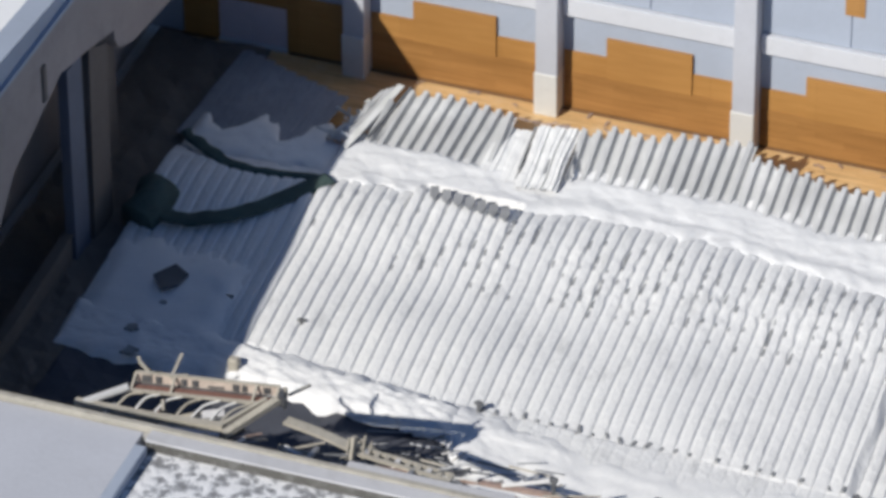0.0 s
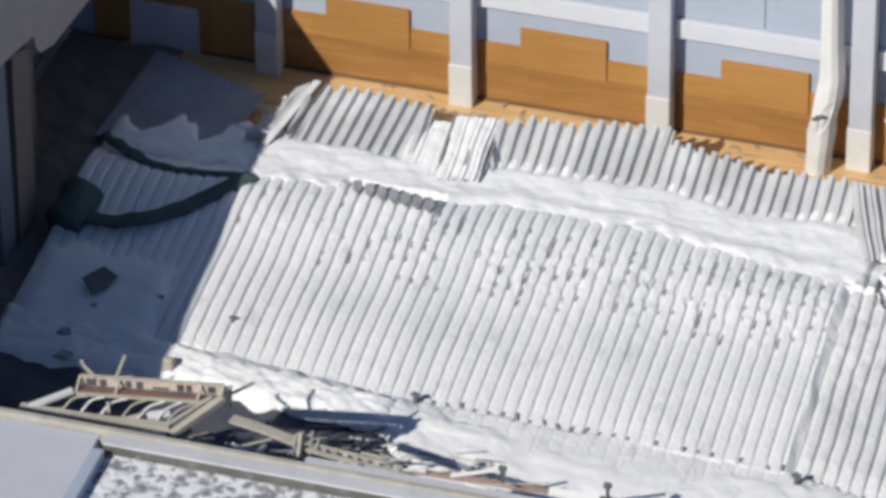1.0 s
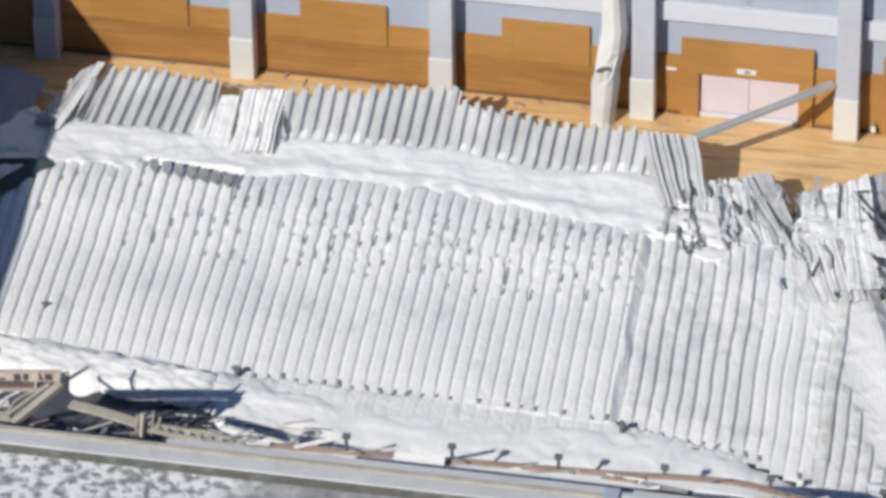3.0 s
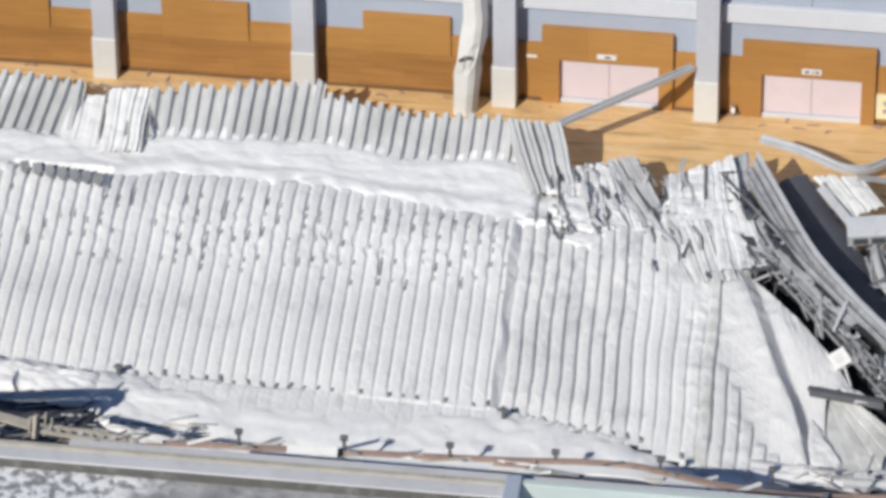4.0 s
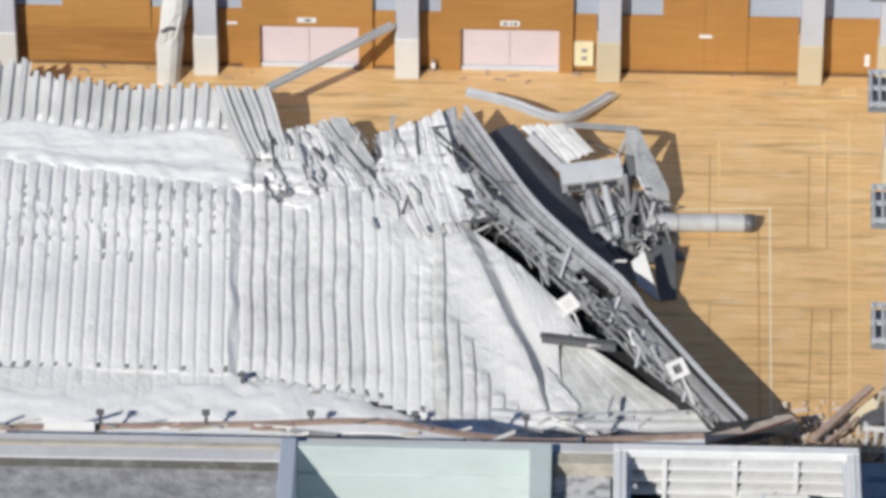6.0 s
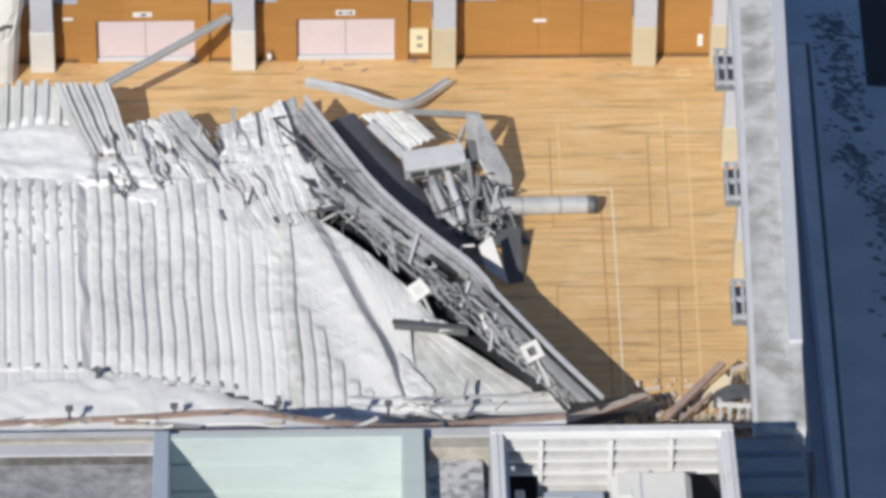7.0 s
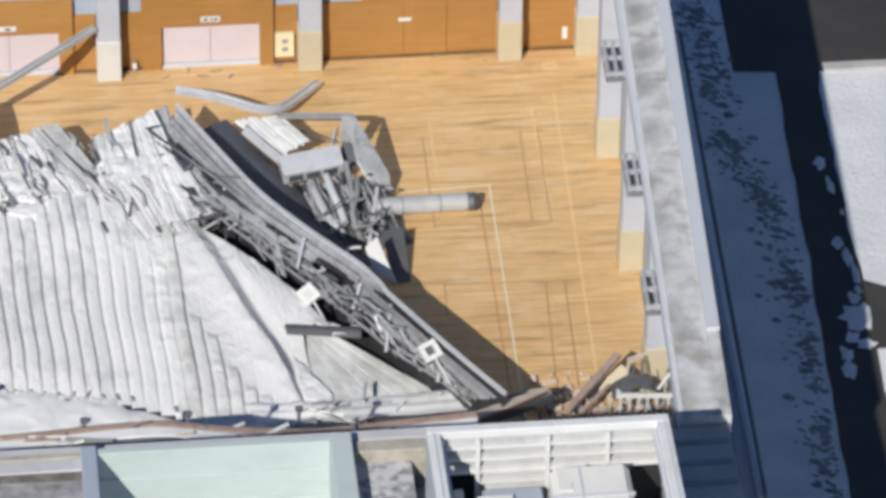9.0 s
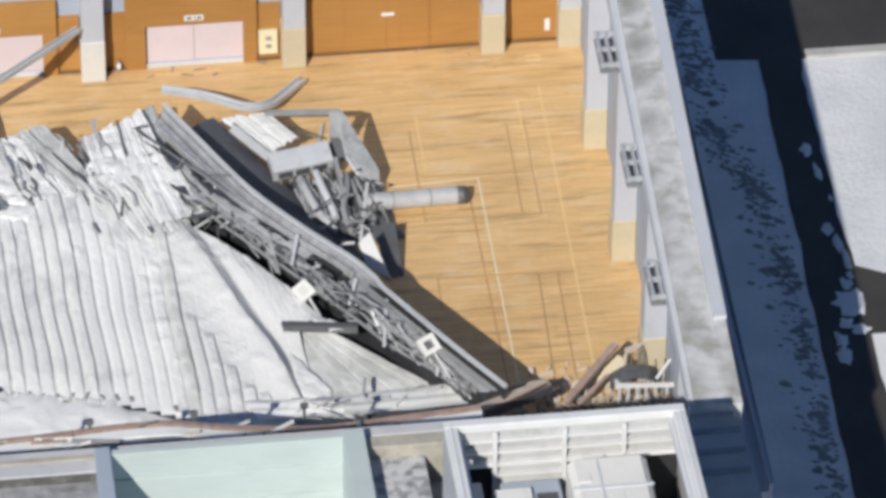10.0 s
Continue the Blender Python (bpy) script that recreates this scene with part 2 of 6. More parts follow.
def gravel_roof_material(name="snow_on_gravel", wet_part=True):
    m, n, l, b = mat(name, (0.6, 0.6, 0.6), 0.85)
    v = coords(n, l)
    a, f = tex(n, l, v, 2.7, 6, 0.6), tex(n, l, v, 9, 6)
    c = ramp(n, l, a, [(0.40, (0.24, 0.24, 0.25)), (0.48, (0.48, 0.49, 0.51)), (0.53, (0.80, 0.80, 0.81))])
    # the eastern part of the roof is bare and wet, with a ragged border
    sx = n.new("ShaderNodeSeparateXYZ")
    tc = n.new("ShaderNodeTexCoord")
    l.new(tc.outputs["Object"], sx.inputs[0])
    ad = n.new("ShaderNodeMath")
    ad.operation = "MULTIPLY_ADD"
    ad.inputs[1].default_value = 5.0
    l.new(tex(n, l, v, 0.7, 7, 0.65), ad.inputs[0])
    l.new(sx.outputs[0], ad.inputs[2])
    mr = n.new("ShaderNodeMapRange")
    mr.inputs["From Min"].default_value, mr.inputs["From Max"].default_value = 11.4, 12.8
    l.new(ad.outputs[0], mr.inputs["Value"])
    wet = ramp(n, l, tex(n, l, v, 1.3, 8, 0.6), [(0.3, (0.20, 0.20, 0.21)), (0.6, (0.38, 0.38, 0.39)), (0.8, (0.55, 0.55, 0.56))])
    c = mixed(n, l, mr.outputs[0], c, wet) if wet_part else mixed(n, l, 0.45, c, wet)
    l.new(c, b.inputs["Base Color"])
    bump(n, l, b, a, 0.8, 0.12)
    return m


M["gravel"] = gravel_roof_material()
M["gravel_snow"] = gravel_roof_material("gravel_with_snow_remains", False)


# ---- mesh helpers ----
def mesh_of(name, verts, faces, material, smooth=False):
    me = bpy.data.meshes.new(name)
    me.from_pydata([tuple(v) for v in verts], [], faces)
    me.materials.append(material)
    if smooth:
        me.polygons.foreach_set("use_smooth", [True] * len(me.polygons))
    me.update()
    return me


def finish(bm, name, material):
    bmesh.ops.recalc_face_normals(bm, faces=bm.faces)
    me = bpy.data.meshes.new(name)
    bm.to_mesh(me)
    bm.free()
    me.materials.append(material)
    return me


def part(name, bm, material, parent, label=""):
    me = finish(bm, name, material) if isinstance(bm, bmesh.types.BMesh) else bm
    ob = new(name, me)
    if parent is not None:
        ob.parent = parent
        ob.matrix_parent_inverse = Matrix.Translation(-parent.matrix_basis.translation)
    if label:
        ob["label"] = label
    return ob


def thing(name, base, label, category, group="", kind=""):
    ob = new(name)
    ob.empty_display_size = 0.3
    ob.location = base
    return tagged(ob, label, category, group, kind)


def box(bm, lo, hi, bevel=0.0):
    lo, hi = Vector(lo), Vector(hi)
    r = bmesh.ops.create_cube(bm, size=1.0, matrix=Matrix.Translation((lo + hi) / 2) @ Matrix.Diagonal((*(hi - lo), 1)))
    if bevel:
        es = {e for v in r["verts"] for e in v.link_edges}
        bmesh.ops.bevel(bm, geom=list(es), offset=bevel, segments=1, affect="EDGES")
    return bm


def one_box(lo, hi, bevel=0.0):
    return box(bmesh.new(), lo, hi, bevel)


def prism(bm, poly, z0, z1):
    """A slab over a plan polygon, counted anticlockwise."""
    lo = [bm.verts.new((x, y, z0)) for x, y in poly]
    hi = [bm.verts.new((x, y, z1)) for x, y in poly]
    bm.faces.new(hi)
    bm.faces.new(lo[::-1])
    for i in range(len(poly)):
        j = (i + 1) % len(poly)
        bm.faces.new((lo[i], lo[j], hi[j], hi[i]))
    return bm


def bar(bm, a, b, w, h, twist=0.0):
    """A square bar from a to b."""
    a, b = Vector(a), Vector(b)
    d = b - a
    q = d.to_track_quat("Z", "Y").to_matrix().to_4x4()
    m = Matrix.Translation((a + b) / 2) @ q @ Matrix.Rotation(twist, 4, "Z") @ Matrix.Diagonal((w, h, d.length, 1))
    bmesh.ops.create_cube(bm, size=1.0, matrix=m)
    return bm


def sweep(points, section, closed=True, smooth=False):
    """Vertices and faces of a section swept along points; section is a list of (side, up)."""
    verts, faces = [], []
    n, k = len(points), len(section)
    pts = [Vector(p) for p in points]
    for i, p in enumerate(pts):
        d = (pts[min(i + 1, n - 1)] - pts[max(i - 1, 0)]).normalized()
        side = d.cross(Vector((0, 0, 1)))
        side = side.normalized() if side.length > 1e-3 else Vector((1, 0, 0))
        up = side.cross(d)
        verts += [p + side * s + up * u for s, u in section]
    for i in range(n - 1):
        for j in range(k if closed else k - 1):
            a, b = i * k + j, i * k + (j + 1) % k
            faces.append((a, b, b + k, a + k))
    if closed:
        faces += [tuple(range(k))[::-1], tuple(range((n - 1) * k, n * k))]
    return verts, faces


def ring(r, k=10):
    return [(r * math.cos(2 * math.pi * i / k), r * math.sin(2 * math.pi * i / k)) for i in range(k)]


def channel(w, h, t):
    """The outline of a U-shaped steel section."""
    return [(-w / 2, h), (-w / 2, 0), (w / 2, 0), (w / 2, h), (w / 2 - t, h), (w / 2 - t, t), (-w / 2 + t, t), (-w / 2 + t, h)]


def swept(name, points, section, material, smooth=False):
    v, f = sweep(points, section)
    return mesh_of(name, v, f, material, smooth)


def bent(points, steps=8):
    """A smooth line through points."""
    pts = [Vector(p) for p in points]
    out = []
    for i in range(len(pts) - 1):
        p0, p1, p2, p3 = pts[max(i - 1, 0)], pts[i], pts[i + 1], pts[min(i + 2, len(pts) - 1)]
        for s in range(steps):
            t = s / steps
            out.append(0.5 * ((2 * p1) + (p2 - p0) * t + (2 * p0 - 5 * p1 + 4 * p2 - p3) * t * t + (3 * p1 - p0 - 3 * p2 + p3) * t ** 3))
    return out + [pts[-1]]


def lerp(x, xs, ys):
    return float(np.interp(x, xs, ys))


def rough_noise(x, y, s, seed=0.0):
    return noise.noise(Vector((x * s, y * s, seed)))

# ---- ground and outside ----
W, E_, N, S_ = -11.5, 42.4, 0.85, -37.9       # inner faces of the hall
Z_TOP = 13.0
GROUND = -0.35

part_ground = thing("ground", (0, 0, GROUND), "trodden snow covering the open ground round the hall", "ground", kind="structure")
bm = bmesh.new()
v = [bm.verts.new(p) for p in ((-1500, -1500, GROUND), (1500, -1500, GROUND), (1500, 1500, GROUND), (-1500, 1500, GROUND))]
bm.faces.new(v)
part("ground_sheet", bm, M["ground"], part_ground)

road = thing("road", (50.0, -15, GROUND), "dark wet asphalt lane cleared between banks of snow", "road", kind="structure")
def lane_mesh():
    vs, fs = [], []
    ys = [8 - 0.8 * i for i in range(75)]
    for y in ys:
        a = 49.15 + 0.045 * (y + 1) + 0.10 * rough_noise(1, y, 0.35) + 0.07 * rough_noise(3, y, 1.6)
        b = 50.72 + 0.025 * (y + 1) + 0.18 * rough_noise(7, y, 0.5) + 0.12 * rough_noise(9, y, 1.9)
        vs += [(a, y, GROUND + 0.02), (b, y, GROUND + 0.02)]
    for i in range(len(ys) - 1):
        fs.append((2 * i, 2 * i + 2, 2 * i + 3, 2 * i + 1))
    return mesh_of("lane", vs, fs, M["asphalt"])
part("lane", lane_mesh(), None, road)

part("crossing", prism(bmesh.new(), [(47.5, -0.9), (49.2, -1.1), (51.0, -1.2), (75, -1.4), (75, 9), (47.8, 9)], GROUND, GROUND + 0.018), M["asphalt"], road)
part("side_lane", prism(bmesh.new(), [(50.3, -18.4), (75, -18.9), (75, -15.2), (51.4, -14.9), (50.2, -14.2)], GROUND, GROUND + 0.016), M["asphalt"], road)
part("kerb", prism(bmesh.new(), [(51.0, -1.25), (75, -1.45), (75, -1.0), (51.0, -0.8)], GROUND, GROUND + 0.16), M["concrete"], road, "pale concrete kerb dusted with snow")
# the wall of the neighbouring yard, a bare strip beside the hall
strip = thing("side_ledge", (44, -15, 5), "low lean-to roof along the hall wall, under shaded snow", "ledge", kind="structure")
part("ledge_body", prism(bmesh.new(), [(42.9, -32.6), (43.72, -32.6), (44.42, -5.9), (43.41, -5.9)], GROUND, 4.95), M["concrete"], strip)
part("ledge_snow", prism(bmesh.new(), [(42.9, -32.6), (43.8, -32.6), (44.5, -5.9), (43.41, -5.9)], 4.955, 5.2), M["ground"], strip)
part("ledge_edge", prism(bmesh.new(), [(43.805, -32.6), (43.97, -32.6), (44.67, -5.9), (44.505, -5.9)], 4.8, 5.1), M["steel_dark"], strip, "dark gutter edge")
part("ledge_edge", prism(bmesh.new(), [(43.41, -5.895), (44.67, -5.895), (44.67, -5.7), (43.41, -5.7)], 4.8, 5.1), M["steel_dark"], strip, "dark gutter edge")

# ---- the hall: floor and walls ----
floor = thing("floor", (0, 0, 0), "varnished wooden sports hall floor with painted court lines", "floor", kind="structure")
part("floor_deck", one_box((W - 3.9, S_, -0.3), (E_, N + 0.2, 0.0)), M["floor"], floor)

def court_line(a, b, material, w, top):
    a, b = Vector((*a, 0)), Vector((*b, 0))
    side = (b - a).normalized().cross(Vector((0, 0, 1))) * (w / 2)
    part("court_line", prism(bmesh.new(), [(q.x, q.y) for q in (a + side, b + side, b - side, a - side)], 0.0, top), material, floor)

for i, (a, b, m_, w) in enumerate((
        ((37.32, -7.85), (37.15, -21.5), "line_white", 0.06), ((33.0, -8.05), (37.35, -7.82), "line_white", 0.06),
        ((36.87, -8.4), (36.76, -21.5), "line_red", 0.06),
        ((40.4, -2.2), (39.92, -21.0), "line_yellow", 0.07), ((39.25, -3.1), (40.4, -3.08), "line_yellow", 0.09),
        ((39.42, -3.15), (39.47, -8.0), "line_yellow", 0.08), ((35.47, -3.6), (35.42, -7.5), "line_yellow", 0.06),
        ((38.84, -4.5), (38.68, -10.3), "line_dark", 0.05), ((39.51, -4.4), (39.37, -10.3), "line_dark", 0.05),
        ((35.12, -4.5), (35.04, -10.3), "line_dark", 0.05), ((38.6, -4.6), (39.75, -4.55), "line_dark", 0.04),
        ((35.2, -7.5), (39.42, -7.66), "line_dark", 0.05), ((35.05, -10.1), (39.42, -10.27), "line_dark", 0.05),
        ((35.0, -13.72), (40.1, -13.88), "line_dark", 0.06),
        ((35.05, -13.75), (34.98, -15.6), "line_dark", 0.05), ((38.75, -13.85), (38.42, -20.8), "line_dark", 0.05),
        ((39.45, -13.9), (39.22, -20.8), "line_dark", 0.05), ((40.2, -0.2), (40.7, -0.22), "line_yellow", 0.05),
        ((40.2, -0.55), (40.7, -0.57), "line_yellow", 0.05), ((40.2, -0.2), (40.2, -0.55), "line_yellow", 0.05), ((40.7, -0.2), (40.7, -0.55), "line_yellow", 0.05))):
    court_line(a, b, M[m_], w, 0.003 + 0.0009 * i)

wall_north = thing("wall_north", (15, N, 0), "painted hall wall with orange wood panelling and blue-grey upper wall", "wall", kind="structure")
part("wall_core", one_box((W - 4.7, N, 0), (E_ + 1.0, N + 0.5, Z_TOP)), M["wall_blue"], wall_north)
BAY, COLW = 7.7, 0.94
def bay_edges(i):
    return max(BAY * i + COLW, W - 3.9), min(BAY * (i + 1), E_)
DOORS = {2: (17.91, 21.69, 17.24, 22.23), 3: (25.60, 29.37, 24.85, 29.89)}
RAISED = {-1: (-5.05, -1.75), 0: (2.63, 5.97), 1: (10.39, 13.75)}
P0 = N - 0.09     # front of the panelling
for i in range(-2, 6):
    x0, x1 = bay_edges(i)
    if i in DOORS:
        d0, d1, r0, r1 = DOORS[i]
        for a, b, top in ((x0, r0, 2.62), (r1, x1, 2.62)):
            part("panel_board", one_box((a, P0 + 0.01, 0), (b, N, top)), M["orange"], wall_north)
        part("panel_board", one_box((r0, P0 - 0.16, 0), (d0, N, 3.43)), M["orange"], wall_north)
        part("panel_board", one_box((d1, P0 - 0.16, 0), (r1, N, 3.43)), M["orange"], wall_north)
        part("panel_board", one_box((d0, P0 - 0.16, 1.98), (d1, N, 3.43)), M["orange"], wall_north)
    elif i == -2:
        for a, b, low_ in ((x0, -13.0, 0), (-10.2, x1, 0), (-12.99, -10.21, 1.98)):
            part("panel_board", one_box((a, P0, low_), (b, N, 2.62)), M["orange"], wall_north)
    elif i in RAISED:
        r0, r1 = RAISED[i]
        part("panel_board", one_box((x0, P0 - 0.004, 0), (x1, N, 1.72)), M["orange_dark"], wall_north)
        part("panel_board", one_box((x0, P0 + 0.02, 1.72), (r0, N, 2.62)), M["orange"], wall_north)
        part("panel_board", one_box((r1, P0 + 0.02, 1.72), (x1, N, 2.62)), M["orange"], wall_north)
        part("panel_board", one_box((r0, P0 - 0.05, 1.72), (r1, N, 3.48)), M["orange"], wall_north)
    else:
        part("panel_board", one_box((x0, P0, 0), (x1, N, 2.62)), M["orange"], wall_north)
    # white ledge and the panels over it
    part("ledge", one_box((x0, N - 0.28, 4.28), (x1, N, 5.08), 0.02), M["band"], wall_north)
    mid = (x0 + x1) / 2
    for a, b in ((x0 + 0.02, mid - 0.03), (mid + 0.03, x1 - 0.02)):
        part("upper_panel", one_box((a, N - 0.06, 5.12), (b, N, 9.6), 0.01), M["wall_blue"], wall_north)
# tall orange door in the sixth bay
x0, x1 = 33.3, 36.55
part("panel_board", one_box((x0, P0 - 0.05, 0), (x0 + 1.6, N, 3.45)), M["orange"], wall_north)
part("panel_board", one_box((x0 + 1.61, P0 - 0.05, 0), (x1, N, 3.45)), M["orange"], wall_north)
part("patch_board", one_box((11.75, N - 0.10, 6.55), (12.5, N - 0.06, 7.4)), M["orange"], wall_north, "small orange wooden board on the upper wall")
for a, b in ((W - 3.9, -13.1), (-10.1, 17.8), (21.8, 25.5), (29.5, E_)):
    part("skirting", one_box((a, N - 0.19, 0), (b, N - 0.15, 0.12)), M["skirt"], wall_north, "dark skirting board")

def double_door(x0, x1, name, label):
    d = thing(name, ((x0 + x1) / 2, N, 0), label, "door", kind="structure")
    mid = (x0 + x1) / 2
    for a, b in ((x0, mid - 0.008), (mid + 0.008, x1)):
        part("door_leaf", one_box((a, N - 0.05, 0.18), (b, N - 0.004, 1.97), 0.01), M["door_pink"], d)
    part("kick_plate", one_box((x0, N - 0.16, 0.0), (x1, N - 0.055, 0.17), 0.01), M["band"], d, "grey steel door sill")
    return d
double_door(17.91, 21.69, "door_1", "closed pale pink double door in an orange wooden surround")
double_door(25.60, 29.37, "door_2", "closed pale pink double door in an orange wooden surround")
double_door(-13.0, -10.2, "door_3", "closed pale pink double door in the shaded wall")

def wall_sign(x, z, w, h, bars, y, label):
    s = thing("wall_sign", (x, y, z), label, "sign")
    part("plate", one_box((x - w / 2, y - 0.03, z - h / 2), (x + w / 2, y, z + h / 2), 0.006), M["white_paint"], s)
    n = len(bars)
    for k, (u0, u1) in enumerate(bars):
        part("mark_bar", one_box((x + u0 * w, y - 0.036, z - h * 0.22), (x + u1 * w, y - 0.03, z + h * 0.22)), M["ink"], s)
wall_sign(19.72, 2.28, 0.74, 0.22, [(-0.1, 0.2)], P0 - 0.16, "white door sign with a faint dark mark")
wall_sign(27.48, 2.28, 0.74, 0.24, [(-0.36, -0.12), (0.0, 0.1), (0.18, 0.38)], P0 - 0.16, "white door sign with dark marks")
wall_sign(16.85, 1.98, 0.4, 0.12, [], P0 + 0.01, "small white label plate on the panelling")
wall_sign(34.95, 1.75, 0.5, 0.14, [], P0 - 0.05, "small white label plate on the tall orange door")
wall_sign(41.15, 0.72, 0.2, 0.55, [], P0, "small white upright plate on the panelling")

box_y = P0 + 0.01
panel_box = thing("fire_hose_box", (30.3, box_y, 0.9), "cream wall cabinet with two small grey hatches", "cabinet")
part("body", one_box((29.95, box_y - 0.2, 0.35), (30.68, box_y, 1.42), 0.02), M["cream"], panel_box)
for z in (0.72, 1.08):
    part("hatch", one_box((30.22, box_y - 0.215, z - 0.08), (30.44, box_y - 0.2, z + 0.1)), M["steel"], panel_box, "grey hatch")
ext = thing("fire_extinguisher", (24.55, P0 - 0.12, 0), "small red and white fire extinguisher beside the column", "extinguisher")
v, f = sweep([(24.55, P0 - 0.13, 0.02), (24.55, P0 - 0.13, 0.4), (24.55, P0 - 0.13, 0.46)], ring(0.085, 10))
part("tank", mesh_of("tank", v, f, M["rust"], False), None, ext)
part("label_plate", one_box((24.47, P0 - 0.235, 0.18), (24.63, P0 - 0.21, 0.42)), M["white_paint"], ext)

# columns of the north wall
def column(x, y, tan=False):
    c = thing("column", (x, y, 0), "blue-grey painted column with a pale pad round its foot", "column", "columns of the hall", "structure")
    part("shaft", one_box((x + 0.05, y + 0.05, 1.84), (x + COLW - 0.03, N - 0.002, Z_TOP), 0.02), M["column"], c)
    part("foot_pad", one_box((x, y, 0.0), (x + COLW - 0.02, N - 0.002, 1.85), 0.03), M["pad_tan" if tan else "pad"], c, "pale padded column foot")
    return c
for i in range(-1, 6):
    column(BAY * i, 0.0, tan=i >= 4)

# ---- east wall ----
wall_east = thing("wall_east", (E_, -18, 0), "weathered concrete hall wall with pilasters and a broad open top", "wall", kind="structure")
bm = prism(bmesh.new(), [(42.4, -37.7), (42.75, -37.7), (43.2, N + 0.5), (42.4, N + 0.5)], -0.35, 9.0)
part("lower_wall", bm, M["wall_blue"], wall_east)
part("upper_beam", prism(bmesh.new(), [(40.05, -37.75), (41.7, -37.9), (43.35, N + 0.5), (41.5, N + 0.5)], 12.2, 12.75), M["band"], wall_east)
part("upper_wall", prism(bmesh.new(), [(41.0, -37.7), (41.65, -37.7), (43.2, N + 0.5), (42.4, N + 0.5)], 9.0, 12.2), M["wall_blue"], wall_east)
part("coping", prism(bmesh.new(), [(40.2, -37.8), (41.3, -37.95), (42.95, N + 0.5), (41.85, N + 0.5)], 12.754, 13.0), M["coping_spots"], wall_east, "stained concrete coping")
part("outer_lip", prism(bmesh.new(), [(41.49, -33.6), (41.91, -33.6), (43.4, N + 0.5), (42.95, N + 0.5)], 12.754, 13.12), M["band"], wall_east, "pale painted outer rim")
part("coping", prism(bmesh.new(), [(41.302, -37.95), (41.7, -37.95), (41.88, -33.61), (41.49, -33.61)], 12.754, 12.99), M["coping_spots"], wall_east, "broken end of the coping")
part("outer_wall", prism(bmesh.new(), [(42.76, -37.7), (42.9, -37.7), (43.4, N + 0.5), (43.21, N + 0.5)], -0.35, 9.29), M["wall_blue"], wall_east)
for y in (0.09, -6.58, -13.55, -20.5, -27.5, -34.3):
    c = thing("column", (41.9, y, 0), "pale painted wall pilaster with a tan pad round its foot", "column", "columns of the hall", "structure")
    part("shaft", one_box((41.56, y + 0.03, 1.84), (42.39, y + 0.85, 8.99), 0.02), M["column"], c)
    part("foot_pad", one_box((41.5, y, 0), (42.39, y + 0.88, 1.85), 0.03), M["pad_tan"], c, "tan padded pilaster foot")
for y, x in ((-17.25, 40.5), (-23.9, 40.4), (-30.4, 40.2), (-10.6, 40.75)):
    # cut-off end of a roof girder, seen from above as a short ladder of steel
    b = thing("girder_stub", (x, y, 12.2), "short grey lattice girder end cut off at the wall top", "girder", "girder ends of the east wall")
    m_ = pose(x, y, 12.3, 0, 0, -1.5)
    for u in (-0.32, -0.02, 0.28):
        bm = one_box((u, -0.98, -0.12), (u + 0.09, 0.98, 0.1))
        bm.transform(m_)
        part("chord", bm, M["steel_light"], b)
    for k in (0, 2, 4):
        bm = one_box((-0.36, -1.0 + 0.47 * k, -0.06), (0.38, -0.86 + 0.47 * k, 0.07))
        bm.transform(m_)
        part("rung", bm, M["steel_light"], b)
    bm = one_box((-0.36, -1.0, -0.32), (0.38, 1.02, -0.26))
    bm.transform(m_)
    part("bottom_plate", bm, M["steel"], b)

# ---- west wall with its gallery ----
wall_west = thing("wall_west", (W, -18, 0), "shaded taupe hall wall with deep open galleries", "wall", kind="structure")
def wall_piece(name, yz, label=""):
    """A piece of the west wall cut out in its own plane."""
    bm = bmesh.new()
    f0 = [bm.verts.new((W - 0.8, y, z)) for y, z in yz]
    f1 = [bm.verts.new((W, y, z)) for y, z in yz]
    bm.faces.new(f0)
    bm.faces.new(f1[::-1])
    for i in range(len(yz)):
        j = (i + 1) % len(yz)
        bm.faces.new((f0[i], f1[i], f1[j], f0[j]))
    # piers get the darker colour that carries the gallery's shade
    part(name, bm, M["gloom_wall" if name == "pier" else "shade_wall"], wall_west, label)
LOW = W - 3.9       # the hall runs further west under the upper wall
wall_piece("upper_wall", [(N, 7.2), (N, 11.85), (-12.3, 11.85), (-12.3, 8.6), (-11.9, 8.0), (-10.6, 7.5), (-6.0, 7.0)])
wall_piece("upper_wall", [(-12.304, 9.0), (-12.304, 12.6), (-24.0, 12.6), (-24.0, 6.4), (-22.6, 7.4), (-21.2, 8.75), (-17.0, 10.1), (-14.6, 9.6)])
wall_piece("pier", [(-13.2, 0), (-13.0, 8.9), (-14.55, 9.58), (-14.75, 4.4), (-14.9, 0)])
wall_piece("upper_wall", [(-24.004, 5.2), (-24.004, 12.6), (S_, 12.6), (S_, 5.2)])
def low_wall():
    """Dark balustrade of the side gallery with a pale capping."""
    bm = bmesh.new()
    ring_ = [(-15.0, 0), (-15.0, 2.6), (S_, 1.2), (S_, 0)]
    f0 = [bm.verts.new((W - 0.55, y, z)) for y, z in ring_]
    f1 = [bm.verts.new((W - 0.25, y, z)) for y, z in ring_]
    bm.faces.new(f0)
    bm.faces.new(f1[::-1])
    for i in range(4):
        j = (i + 1) % 4
        bm.faces.new((f0[i], f1[i], f1[j], f0[j]))
    part("balustrade", bm, M["gloom_wall"], wall_west)
    part("capping", bar(bmesh.new(), (W - 0.4, -15.0, 2.66), (W - 0.4, S_, 1.26), 0.4, 0.1), M["gloom_wall"], wall_west)
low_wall()
